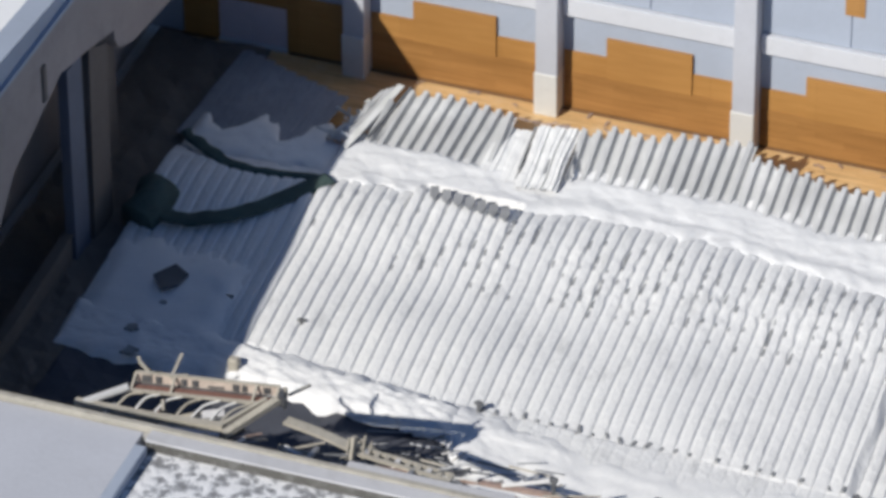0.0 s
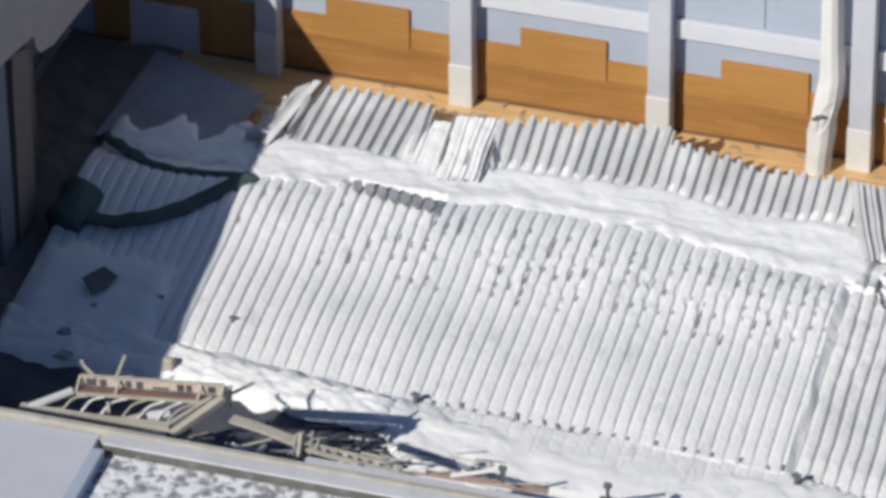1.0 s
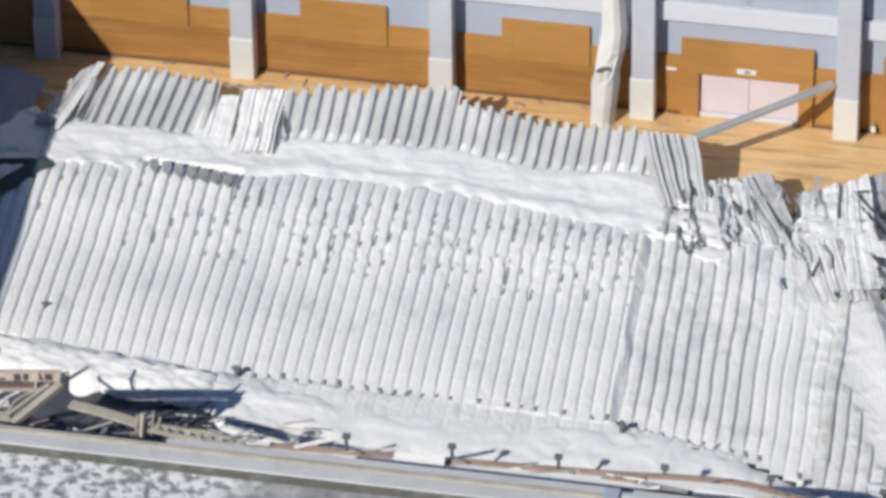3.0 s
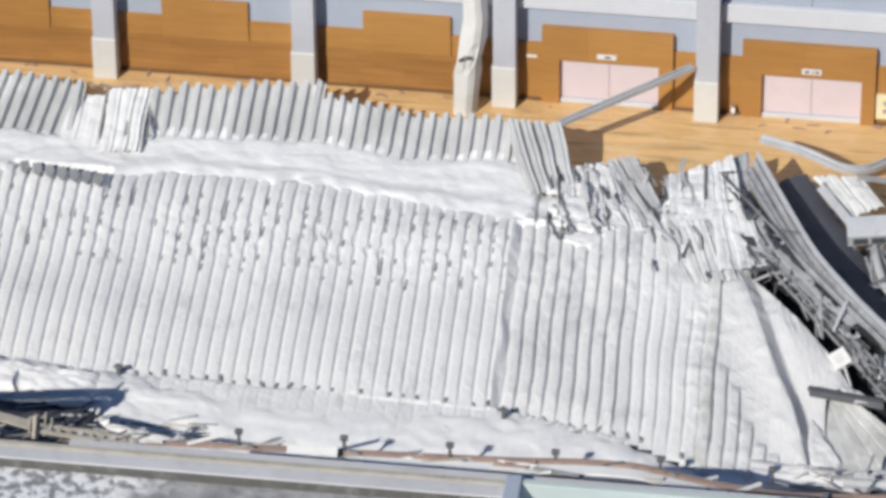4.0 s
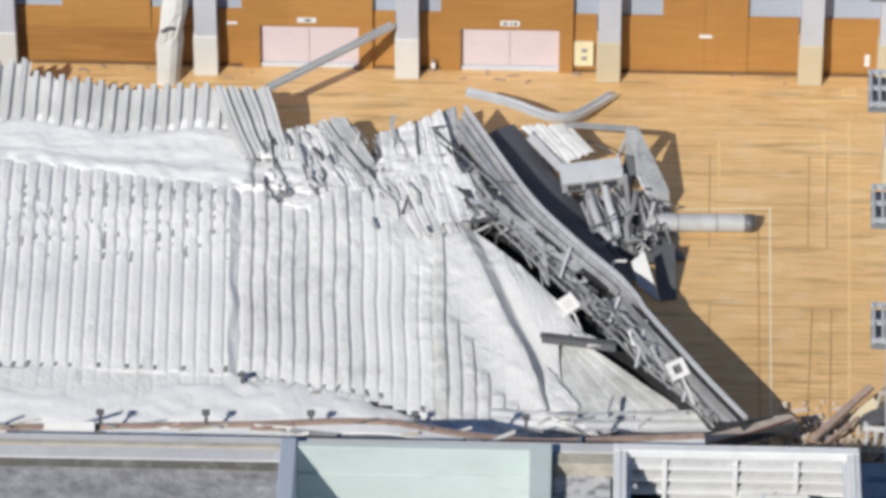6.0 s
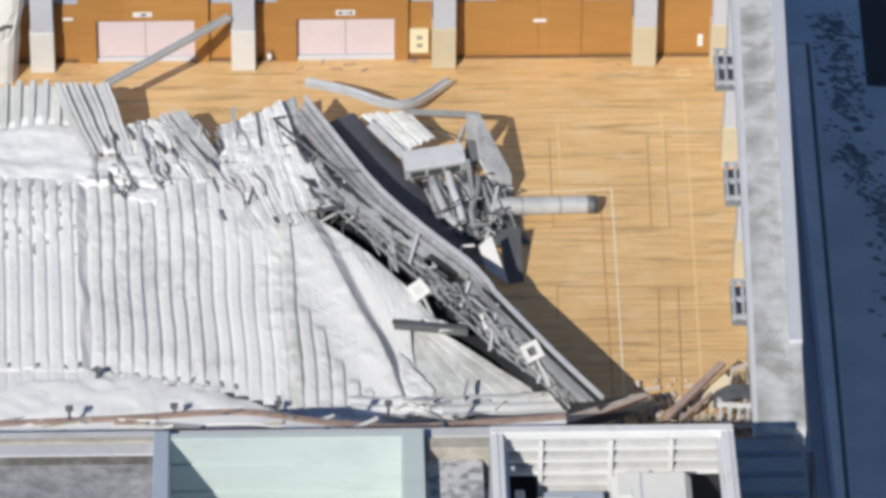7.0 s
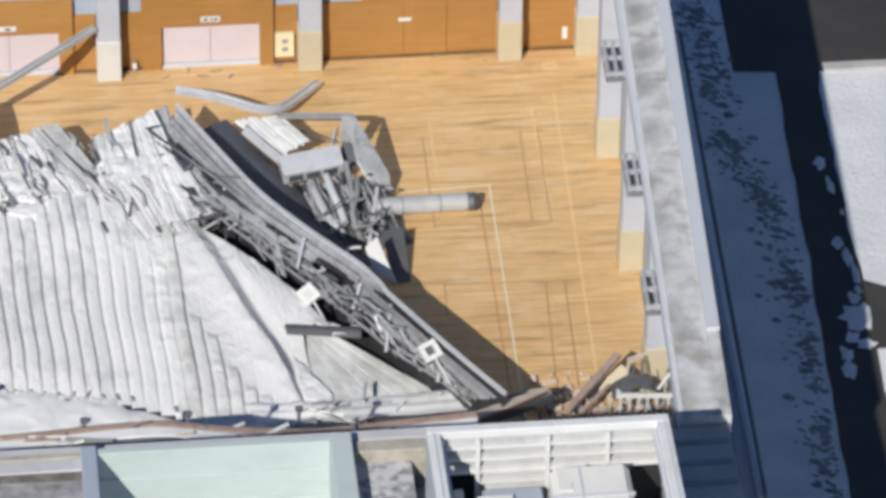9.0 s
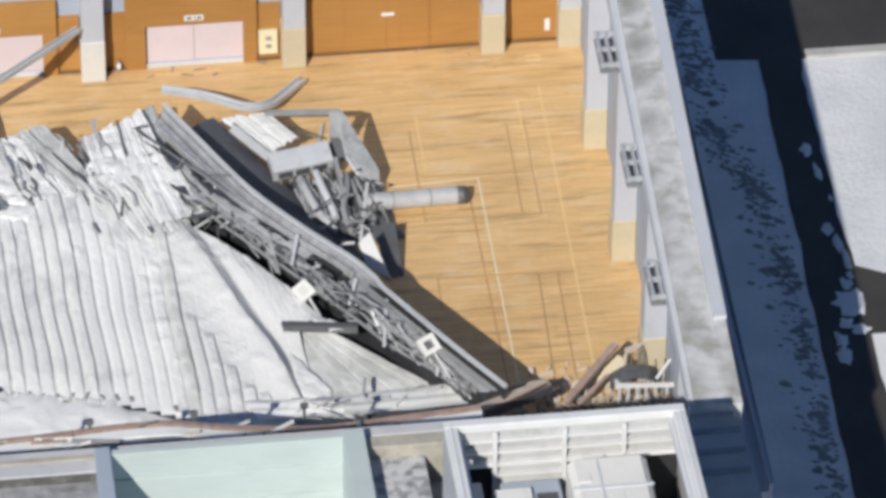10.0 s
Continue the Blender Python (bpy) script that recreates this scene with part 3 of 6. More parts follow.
part("vent_slot", one_box((W - 0.02, -18.65, 9.9), (W + 0.08, -18.35, 11.4), 0.03), M["gloom_wall"], wall_west)
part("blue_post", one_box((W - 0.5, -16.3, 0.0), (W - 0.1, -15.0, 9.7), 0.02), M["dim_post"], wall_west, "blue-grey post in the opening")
part("dim_pier", one_box((W - 2.2, -10.4, 0.0), (W - 1.4, -9.2, 9.4), 0.02), M["gloom_wall"], wall_west)
bm = bmesh.new()
outline = [(N, 11.86), (N, 12.3), (-12.3, 12.95), (-24.0, 13.75), (S_, 13.95), (S_, 12.604), (-12.304, 12.604), (-12.304, 11.86)]
f0 = [bm.verts.new((W - 0.9, y, z)) for y, z in outline]
f1 = [bm.verts.new((W - 0.02, y, z)) for y, z in outline]
bm.faces.new(f0)
bm.faces.new(f1[::-1])
for i in range(len(outline)):
    j = (i + 1) % len(outline)
    bm.faces.new((f0[i], f1[i], f1[j], f0[j]))
part("parapet", bm, M["wall_blue"], wall_west, "blue-grey parapet")
part("ledge", one_box((W - 0.05, S_, 12.45), (W + 0.12, -12.31, 12.65), 0.02), M["wall_blue"], wall_west)
part("gallery_back", one_box((LOW - 0.4, S_, 0), (LOW, N, 12.59)), M["shade_wall"], wall_west)
part("gallery_roof", one_box((W - 40, -70, 12.6), (W - 0.91, 20, 13.3)), M["snow"], wall_west, "snow-covered flat roof")

wall_west.location += Vector((-0.7, 1.5, -1.2))   # the wall stands back from the floor's edge and is sunk behind it

# ---- the low annex roofs in front of the hall ----
wall_south = thing("wall_south", (15, S_, 0), "concrete front wall of the hall with its parapet", "wall", kind="structure")
part("wall_core", one_box((W - 0.8, S_ - 0.3, -0.35), (39.9, S_, 12.55)), M["concrete"], wall_south)
part("parapet", one_box((0.7, S_ - 0.62, 11.5), (21.1, S_ - 0.11, 12.655), 0.0), M["cap_shade"], wall_south, "parapet face, coloured dark for the shadow under its cap")
part("parapet_cap", one_box((0.7, S_ - 0.68, 12.66), (21.1, S_ - 0.11, 12.74), 0.02), M["cap"], wall_south, "weathered pale parapet cap")
part("flashing", one_box((W, S_ - 0.1, 12.56), (21.1, S_ + 0.12, 12.8), 0.02), M["timber"], wall_south, "worn pale metal edge strip")

part("inner_coping", one_box((7.0, S_ + 0.125, 12.2), (39.1, S_ + 0.6, 12.66), 0.03), M["cap"], wall_south, "weathered pale inner ledge")

annex = thing("annex_roof", (10, -48, 10), "flat annex roofs, one bare grey and one covered in patchy snow", "roof", kind="structure")
part("grey_roof", one_box((-40, -70, 12.0), (0.45, S_ - 0.15, 12.6), 0.03), M["membrane"], annex, "plain grey roof membrane")
part("roof_kerb", one_box((0.45, -70, 10.5), (0.85, S_ - 0.85, 12.66), 0.03), M["wall_blue"], annex)
part("snowy_roof", one_box((0.85, -70, 11.0), (21.0, S_ - 0.63, 12.29)), M["gravel"], annex, "gravel roof under patchy snow")
part("middle_roof", one_box((29.6, -70, 10.6), (31.4, S_ - 0.6, 12.3)), M["gravel_snow"], annex, "gravel roof under patchy snow")
part("screen_bed", one_box((31.404, -70, 10.6), (39.19, S_ - 0.31, 11.2)), M["gravel"], annex, "gravel roof under patchy snow")
part("edge_beam", one_box((29.6, S_ - 0.59, 11.2), (39.15, S_ - 0.0, 12.75), 0.04), M["timber"], annex, "weathered pale edge beam")
part("dark_roof", one_box((39.2, -70, GROUND), (41.6, S_ - 0.08, 12.6)), M["bitumen"], annex, "dark roof sheet")
for k in range(3):
    part("roof_seam", one_box((39.4, -38.9 - 1.0 * k, 12.6), (41.5, -38.7 - 1.0 * k, 12.66)), M["steel"], annex)

pit = thing("roof_pit", (25, -40, 10), "pale green metal-clad well in the annex roof", "roof well", kind="structure")
part("left_side", one_box((21.0, -70, 8.0), (21.5, S_ - 0.0, 13.15), 0.03), M["wall_blue"], pit)
part("right_side", one_box((28.85, -70, 8.0), (29.55, S_ - 0.0, 13.1), 0.03), M["green"], pit)
for k in range(5):
    z1 = 13.05 - 1.05 * k
    part("siding_board", one_box((21.5, S_ - 0.32 - 0.06 * k, z1 - 1.05), (28.85, S_ - 0.05, z1), 0.015), M["green"], pit)
part("bed", one_box((21.5, -70, 7.4), (28.85, S_ - 0.7, 8.0)), M["green"], pit)

def louvre_screen():
    s = thing("equipment_screen", (35.2, -46, 11), "pale grey louvred steel screen round rooftop equipment", "louvre screen")
    x0, x1, y1, y0, zt = 31.45, 38.9, -42.65, -52.0, 17.05
    for lo, hi in (((x0, y1 - 0.35, zt - 0.3), (x1, y1, zt)), ((x0, y0, zt - 0.3), (x0 + 0.4, y1 - 0.35, zt)), ((x1 - 0.4, y0, zt - 0.3), (x1, y1 - 0.35, zt)), ((x0, y0 - 0.35, zt - 0.3), (x1, y0, zt))):
        part("top_rail", one_box(lo, hi, 0.03), M["white_paint"], s)
    part("side_sheet", one_box((x0, y0, 11.2), (x0 + 0.12, y1, zt - 0.3)), M["steel_light"], s)
    part("side_sheet", one_box((x1 - 0.12, y0, 11.2), (x1, y1, zt - 0.3)), M["steel_light"], s)
    part("back_sheet", one_box((x0, y1 - 0.06, 15.55), (x1, y1 - 0.01, zt - 0.3)), M["concrete"], s)
    part("back_sheet", one_box((33.0, y1 - 0.07, 14.7), (35.15, y1 - 0.02, 15.549)), M["concrete"], s)
    # black backing stands in for the shaded inside of the screen
    part("shade_back", one_box((x0, y1 - 0.05, 11.2), (x1, y1 - 0.005, 14.699)), M["shade_black"], s)
    for e0, e1 in ((x0, 32.999), (35.151, x1)):
        part("shade_back", one_box((e0, y1 - 0.05, 14.7), (e1, y1 - 0.005, 15.549)), M["shade_black"], s)
    for a, b, z in ((x0 + 0.41, x0 + 0.52, zt - 0.28), (x1 - 0.52, x1 - 0.41, zt - 0.28), (x0 + 0.16, x0 + 0.22, zt + 0.002), (x1 - 0.2, x1 - 0.14, zt + 0.002)):
        part("inner_rail", one_box((a, y0, z - 0.2), (b, y1 - 0.36, z + 0.03), 0.01), M["band"], s)
    for k in range(3):
        part("rail_bracket", one_box((x0 + 0.42, y1 - 1.6 - 2.2 * k, zt - 0.5), (x0 + 0.7, y1 - 1.52 - 2.2 * k, zt - 0.34)), M["steel_light"], s)
    part("sill_strip", one_box((x0 + 0.15, y1 - 0.46, zt - 1.62), (x1 - 0.15, y1 - 0.42, zt - 1.52)), M["white_paint"], s)
    for k in range(5):
        z = zt - 0.58 - 0.46 * k
        xa, xb = (x0 + 0.15, x1 - 0.15) if k < 3 else (33.05, 35.1)
        vs, fs = sweep([(xa, y1 - 0.1, z), (xb, y1 - 0.1, z)], [(0.0, 0.20), (0.26, 0.10), (0.30, -0.06), (0.24, -0.06), (0.0, 0.06)])
        blade = part("louvre_blade", mesh_of("louvre_blade", vs, fs, M["blade"]), None, s)
        part("blade_edge", one_box((xa, y1 - 0.43, z - 0.09), (xb, y1 - 0.40, z + 0.0)), M["white_paint"], blade)
    for x in (33.0, 35.15, 37.0):
        part("mullion", one_box((x - 0.07, y1 - 0.5, 11.2), (x + 0.07, y1 - 0.38, zt - 0.3)), M["white_paint"], s)
    part("deck", one_box((x0 + 0.12, y0, 11.2), (x1 - 0.12, y1 - 0.06, 11.7)), M["steel_dark"], s)
    return s
louvre_screen()
tank = thing("rooftop_tank", (36.3, -46.3, 11.7), "white boxy rooftop tank with rounded edges", "tank")
shell = part("shell", one_box((35.1, -49.0, 11.7), (37.55, -43.75, 16.2), 0.2), M["tank"], tank)
for k in (0, 1):
    part("seam", one_box((35.08, -45.4 - 1.3 * k, 16.16), (37.57, -45.3 - 1.3 * k, 16.23)), M["band"], shell)
part("seam", one_box((35.95, -48.9, 16.17), (36.03, -43.9, 16.225)), M["band"], shell)
for x, y in ((35.5, -44.9), (36.4, -45.9), (37.1, -46.3)):
    part("lid", one_box((x - 0.22, y - 0.2, 16.17), (x + 0.22, y + 0.2, 16.225), 0.02), M["tank"], shell)
unit = thing("rooftop_unit", (33.6, -46, 11.7), "blue-grey rooftop cooling unit", "cooling unit")
part("case", one_box((33.1, -49.0, 11.7), (34.95, -43.5, 15.15), 0.06), M["wall_blue"], unit)
part("top_plate", one_box((32.85, -47.5, 15.15), (34.0, -44.05, 15.35), 0.04), M["white_paint"], unit)
part("fan_opening", one_box((34.15, -46.2, 15.14), (34.8, -44.2, 15.2), 0.02), M["steel_dark"], unit, "dark fan opening")
duct = thing("vertical_duct", (32.4, -44, 11.7), "slim white upright duct", "duct")
part("pipe", one_box((32.2, -44.4, 11.7), (32.5, -43.6, 15.3), 0.04), M["white_paint"], duct)

# ---- collapsed roof ----
PITCH = 0.5
roof = thing("collapsed_roof", (8, -14, 0), "collapsed ribbed steel roof under old snow, lying on the hall floor", "roof")

def top_edge(x):
    """Place and height of the torn rear edge."""
    y = lerp(x, [-6.5, -5.2, -4.2, -2.5, 0, 2.0, 3.0, 3.9, 5.0, 6.3, 9.0, 9.45, 13, 16.3, 18.5], [-5.2, -4.3, -2.7, -2.6, -3.0, -3.4, -3.3, -2.8, -2.9, -2.4, -2.1, -2.8, -3.3, -3.4, -3.4])
    return y, 1.75 + 0.22 * rough_noise(x, 0, 0.35, 3.0) + (0.2 if 3 < x < 9.2 else 0)

def crease(x):
    return lerp(x, [-6, -5, 0, 2.8, 9.7, 12.8, 16.5, 18.5, 24], [-5.5, -5.5, -5.6, -4.9, -4.8, -5.4, -4.9, -5.4, -6.5])

def main_top(x):
    return lerp(x, [-11.4, -6, -4.6, -1, 1.8, 4.1, 10.1, 17.4, 19, 24, 25.2, 26.6, 28.0, 29.3, 30.0, 30.6],
                [-8.5, -8.2, -8.0, -8.0, -8.0, -7.2, -7.4, -8.7, -8.8, -9.0, -9.5, -11.2, -13.2, -15.3, -16.9, -17.4])

def kink(x):
    return lerp(x, [-11.4, -5, -2.3, 3.6, 10, 14, 18.2, 22.4, 25.1, 30, 36], [-17.0, -17.6, -17.9, -18.5, -18.6, -18.7, -18.9, -20.0, -21.4, -21.7, -22.0])

def fold_x(y):
    """Line of the rolled fold near the east end."""
    return lerp(y, [-22.5, -21.0, -18.0, -15.0, -12.2, -10.5], [28.95, 28.6, 28.0, 26.95, 26.2, 25.7])

def base_z(x, y):
    t0, tz = top_edge(x)
    c, a, k = crease(x), main_top(x), kink(x)
    z_c, z_a, z_k = 0.75, 1.15 + 0.25 * rough_noise(x, 0, 0.12, 7.0), 0.42
    if y > c:
        return tz + (z_c - tz) * (t0 - y) / max(t0 - c, 0.2)
    if y > a and x < 24:
        s = (c - y) / (c - a)
        return z_c + (z_a - z_c) * s * s
    if y > k:
        s = max(0.0, (a - y) / max(a - k, 0.3))
        z = z_a + (z_k - z_a) * s + 0.12 * math.sin(math.pi * s * 3) * (1 - s) + 0.10 * rough_noise(x, y, 0.3, 1.0)
        z -= 0.2 * max(0.0, min(1.0, (x - 17.35 - 0.2 * rough_noise(0, y, 0.5, 19)) / 0.25)) * max(0.0, min(1.0, (22.5 - x) / 3))
        if x > 23.5:
            f = fold_x(y) - x
            z += 0.09 * max(0.0, rough_noise(x, y * 1.3, 1.5, 55) - 0.05) * min(1.0, x - 23.5)
            if f > 0:
                z += lerp(y, [-21.5, -19, -15, -11], [0.40, 0.46, 0.36, 0.1]) * math.exp(-(f / 0.8) ** 2)
            else:
                z += lerp(y, [-21.5, -19, -15, -11], [0.40, 0.46, 0.36, 0.1]) * max(0.0, 1 + f / 0.5) - 0.12 * min(1.0, -f / 0.5) + 0.1 * max(0.0, min(1.0, (-f - 0.6) / 0.4))
        return max(z, 0.12)
    return z_k - 0.02 * (k - y) + 0.05 * rough_noise(x, y, 0.5, 2.0)

PROFILE = [(0.0, 0.0), (0.08, 0.0), (0.15, 0.09), (0.21, 0.14), (0.30, 0.158), (0.52, 0.168), (0.76, 0.165), (0.85, 0.145), (0.91, 0.09), (0.96, 0.0)]
BARE = [(0.0, 0.0), (0.20, 0.0), (0.31, 0.24), (0.35, 0.25), (0.64, 0.25), (0.68, 0.24), (0.80, 0.0)]

CREASED = [(0.0, 0.0), (0.12, 0.0), (0.2, 0.15), (0.5, 0.17), (0.62, 0.12), (0.86, 0.16), (0.93, 0.02)]

def bites(x, y):
    """How far the snow on a rib has broken back from its edge, in a band behind the middle."""
    near = math.exp(-((y + 10.6 + 0.05 * (x - 8)) / 1.7) ** 2) * lerp(x, [-6, -3, 1, 6, 17, 17.4, 22], [0.1, 0.3, 0.5, 1.0, 1.0, 0.3, 0.15])
    some = 0.06 * max(0.0, rough_noise(x * 3.1, y, 1.3, 47))
    return min(0.5, near * 0.34 * max(0.0, rough_noise(x * 2.7, y, 1.9, 43) + 0.08) + some)

def rib_panel(x0, ys, zf, depth=1.0, shift=None, jitter=0.012, pitch=PITCH, seed=0.0, back=None, profile=PROFILE):
    """One roofing panel, a pitch wide, run along ys; zf gives the bed's height; shift moves it sideways along the way."""
    vs, fs = [], []
    k = len(profile) + 1
    for y in ys:
        d = depth(x0, y) if callable(depth) else depth
        y_here = y
        bite = bites(x0, y_here) if profile is PROFILE else 0.0
        for u, h in profile + [(1.0, 0.0)]:
            x = x0 + (u - bite * (0.4 < u < 1.0) * (1.0 if u < 0.95 else 0.6)) * pitch
            if back:
                y = y_here + (back(x) - back(x0)) * (y_here - ys[-1]) / (ys[0] - ys[-1] + 1e-6)
            dx = shift(x, y) if shift else 0.0
            vs.append((x + dx + jitter * rough_noise(x, y, 1.1, 5 + seed), y, zf(x, y) + h * d * (1 + 0.12 * rough_noise(x, y, 3.1, 9 + seed)) + 0.012 * rough_noise(x, y, 2.2, 8 + seed) + 0.014 * rough_noise(x, y, 6.3, 2 + seed)))
    for i in range(len(ys) - 1):
        for j in range(k - 1):
            a = i * k + j
            fs.append((a, a + k, a + k + 1, a + 1))
    return vs, fs

def drift(x, y):
    """The ribs lean slightly towards the east as they come forward."""
    s = max(0.0, (-8.0 - y) / 10.0)
    return lerp(x, [-5, 0, 8, 16, 22, 26], [0.2, 0.28, 0.35, 0.45, 0.5, 0.45]) * s + (0.03 * math.sin(y * 1.1 + x * 0.4) if x > 17.4 else 0.0)

def rib_depth(x, y):
    d = (lerp(x, [-5, 2, 8, 17], [0.72, 0.58, 0.48, 0.54]) + 0.12 * rough_noise(x, y, 0.5, 31)) * lerp(y, [-13, -11, -9], [0.9, 1.1, 1.35]) if x < 17.3 else 0.95
    if x < -6.2:
        d = 0.45
    if 21.3 < x < 24.3:
        d = lerp(x, [21.3, 22.5, 24.3], [0.75, 0.5, 0.35]) - 0.3 * max(0, min(1, (y + 13.6) / 1.2))
    if x > 24.75:
        y0 = lerp(x, [24.8, 25.4, 25.9, 26.3, 26.7, 27.2, 27.6], [-15.0, -15.8, -17.2, -18.9, -19.6, -20.2, -20.5])
        d = 0.03 + 0.8 * max(0, min(1, (y0 - y) / 0.5)) * max(0, min(1, (28.0 - x) / 0.5))
    if x > 30:
        d = 0.3
    a = main_top(x)
    if y > a + 0.2 and not -1.6 < x < 2.1 and x < 17.3:
        d *= 0.25
    if not -1.9 < x < 2.2 and x < 17.3:
        d *= max(0.15, min(1.0, (a + 0.5 - y) / 1.3))
    k = kink(x)
    if y < k + 1.0:
        d *= max(0.0, (y - k) / 1.0) * 0.8 + 0.2
    return max(0.0, d)

def span(a, b, step):
    n = max(2, int(abs(b - a) / step))
    return [a + (b - a) * i / n for i in range(n + 1)]

def lumps(x, y, s=0.0):
    """Broken snow lying on the ribs in a band behind the middle."""
    near = math.exp(-((y + 10.8 + 0.05 * (x - 8)) / 1.9) ** 2)
    lift = 0.2 * math.exp(-((y + 8.2) / 0.9) ** 2) if -1.7 < x < 2.2 else 0.0
    return near * lerp(x, [-5, 1, 6, 17], [0.2, 0.3, 0.6, 0.6]) * (0.07 * rough_noise(x * 1.2, y, 2.3, 21 + s) - 0.02) + lift

# main field: one part for each panel
x = -11.3
while x < 30.4:
    k = kink(x)
    step = 0.13 if -5.5 < x < 22 else 0.19 if x < 27 else 0.4
    tail = 1.7 if 4.4 < x < 17 else 0.3
    ys = span(main_top(x) + (0.75 + (0.55 if x > 17.3 else 0.4) * rough_noise(x, 0, 1.7, 41) if x < 26 and not -1.7 < x < 2.1 else 0.0), (k - tail) if x < 28.8 else max(k - tail, main_top(x) - lerp(x, [28.8, 29.3, 30.4], [3.5, 1.6, 0.6])), step)
    vs, fs = rib_panel(x, ys, lambda a, y: base_z(a, y) + lumps(a, y), rib_depth, drift, back=main_top)
    bare = 24.2 < x < 24.8
    part("roof_panel", mesh_of("roof_panel", vs, fs, M["roof_pale" if bare else "roof_thin" if x > 24.5 else "roof_half" if 17.3 < x < 22 else "roof"]), None, roof, "bare grey roofing panel" if bare else "")
    x += PITCH
# rear strip, torn free and bare
def strip_lean(a, y):
    return 0.10 * (y + 3) * (1.5 if a < 0 else 0.35)
x = -4.6
while x < 16.6:
    t0, tz = top_edge(x)
    t0 += 0.10 * rough_noise(x, 0, 2.3, 6.0)
    gap = 0.0 <= x < 2.6
    ys = span(t0 - (0.35 if gap else 0), crease(x) - 0.5, 0.3)
    vs, fs = rib_panel(x, ys, lambda a, y: base_z(a, y) - (0.25 if gap else 0.0), 0.45 if gap else 1.0, strip_lean, 0.02, seed=3.0, profile=PROFILE if gap else BARE)
    part("roof_panel", mesh_of("roof_panel", vs, fs, M["roof" if gap else "roof_bare"]), None, roof, "snowed-over torn roofing panel" if gap else "bare grey roofing panel")
    x += PITCH
# shaded sheet in the north-west corner; the blue shade is in its colour
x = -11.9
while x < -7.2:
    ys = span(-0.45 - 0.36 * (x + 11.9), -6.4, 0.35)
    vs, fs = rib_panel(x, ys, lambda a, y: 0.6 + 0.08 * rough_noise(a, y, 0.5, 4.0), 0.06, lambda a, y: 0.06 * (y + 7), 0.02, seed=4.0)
    part("roof_panel", mesh_of("roof_panel", vs, fs, M["roof_shade"]), None, roof, "bare roofing panel, coloured darker and bluer as in shade")
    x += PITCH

def patch(a, b, c, d, ribs, amp, depth, material, seed, label="crumpled roofing sheet", rows=14, curl=0.0):
    """A crumpled ribbed sheet between four corners: back west, back east, front east, front west."""
    a, b, c, d = (Vector(q) for q in (a, b, c, d))
    us = []
    for i in range(ribs):
        us += [((i + u + 0.12 * math.sin(i * 2.3 + seed)) / ribs, h * (0.7 + 0.5 * math.sin(i * 3.7 + seed) ** 2)) for u, h in CREASED]
    us.append((1.0, 0.0))
    vs, fs = [], []
    nrm = (b - a).cross(d - a).normalized() * -1
    if nrm.z < 0:
        nrm = -nrm
    for r in range(rows + 1):
        t = r / rows
        for u, h in us:
            q = a.lerp(b, u).lerp(d.lerp(c, u), t)
            w = 0.5 * rough_noise(q.x, q.y, 0.7, seed) + 0.3 * rough_noise(q.x, q.y, 1.9, seed + 9) + 0.35 * abs(rough_noise(q.x, q.y, 2.8, seed + 15))
            q = q + nrm * (h * depth + amp * w + curl * (1 - u) ** 3) + Vector((0.5 * amp * rough_noise(q.y, q.x, 0.8, seed + 4), 0.35 * amp * rough_noise(q.x, q.y, 1.1, seed + 2), 0))
            vs.append((q.x, q.y, max(q.z, 0.03)))
    k = len(us)
    for r in range(rows):
        for j in range(k - 1):
            fs.append((r * k + j, r * k + j + 1, (r + 1) * k + j + 1, (r + 1) * k + j))
    part("torn_sheet", mesh_of("torn_sheet", vs, fs, M[material]), None, roof, label)

patch((-0.1, -3.2, 1.5), (1.2, -3.2, 1.5), (1.25, -6.0, 0.95), (-0.2, -6.0, 0.95), 2, 0.10, 0.45, "roof", 12.0, "snowed-over torn roofing sheet")
patch((1.3, -3.1, 1.75), (2.9, -3.0, 1.8), (2.95, -6.1, 1.1), (1.4, -6.3, 1.05), 3, 0.12, 0.7, "roof", 13.0, "snowed-over torn roofing sheet")
for x_ in (1.22, 2.2, 3.02):
    part("torn_strip", bar(bmesh.new(), (x_, -3.2, 1.72), (x_ + 0.1, -5.4, 1.3), 0.07, 0.12), M["steel"], roof, "dark torn seam")
patch((-5.2, -2.7, 1.3), (-4.3, -2.4, 1.75), (-5.0, -5.6, 1.0), (-6.3, -5.4, 0.8), 2, 0.3, 1.0, "roof_bare", 14.0, "torn end of the bare roofing")
patch((29.15, -17.0, 0.55), (30.45, -17.1, 0.8), (34.0, -20.75, 0.7), (29.5, -21.0, 0.6), 6, 0.06, 0.09, "roof_pale", 15.0, "pale bare roofing sheet with long ribs", 20)
patch((24.6, -8.2, 1.6), (25.9, -7.6, 1.7), (27.0, -10.4, 1.2), (25.2, -10.9, 1.2), 3, 0.2, 0.5, "roof", 18.0)
patch((16.3, -3.4, 1.75), (18.5, -3.5, 1.95), (19.5, -6.7, 1.0), (17.7, -7.0, 1.05), 4, 0.12, 1.3, "roof_bare", 1.0, "skewed bare roofing sheet")
patch((24.3, -4.6, 1.3), (25.5, -3.9, 1.55), (26.1, -7.2, 1.15), (24.9, -8.0, 1.1), 2, 0.14, 0.35, "plate", 7.0)
patch((22.2, -8.4, 1.35), (24.8, -8.2, 1.45), (25.9, -11.3, 1.2), (23.5, -11.7, 1.05), 6, 0.12, 0.6, "roof_half", 9.0, rows=22)
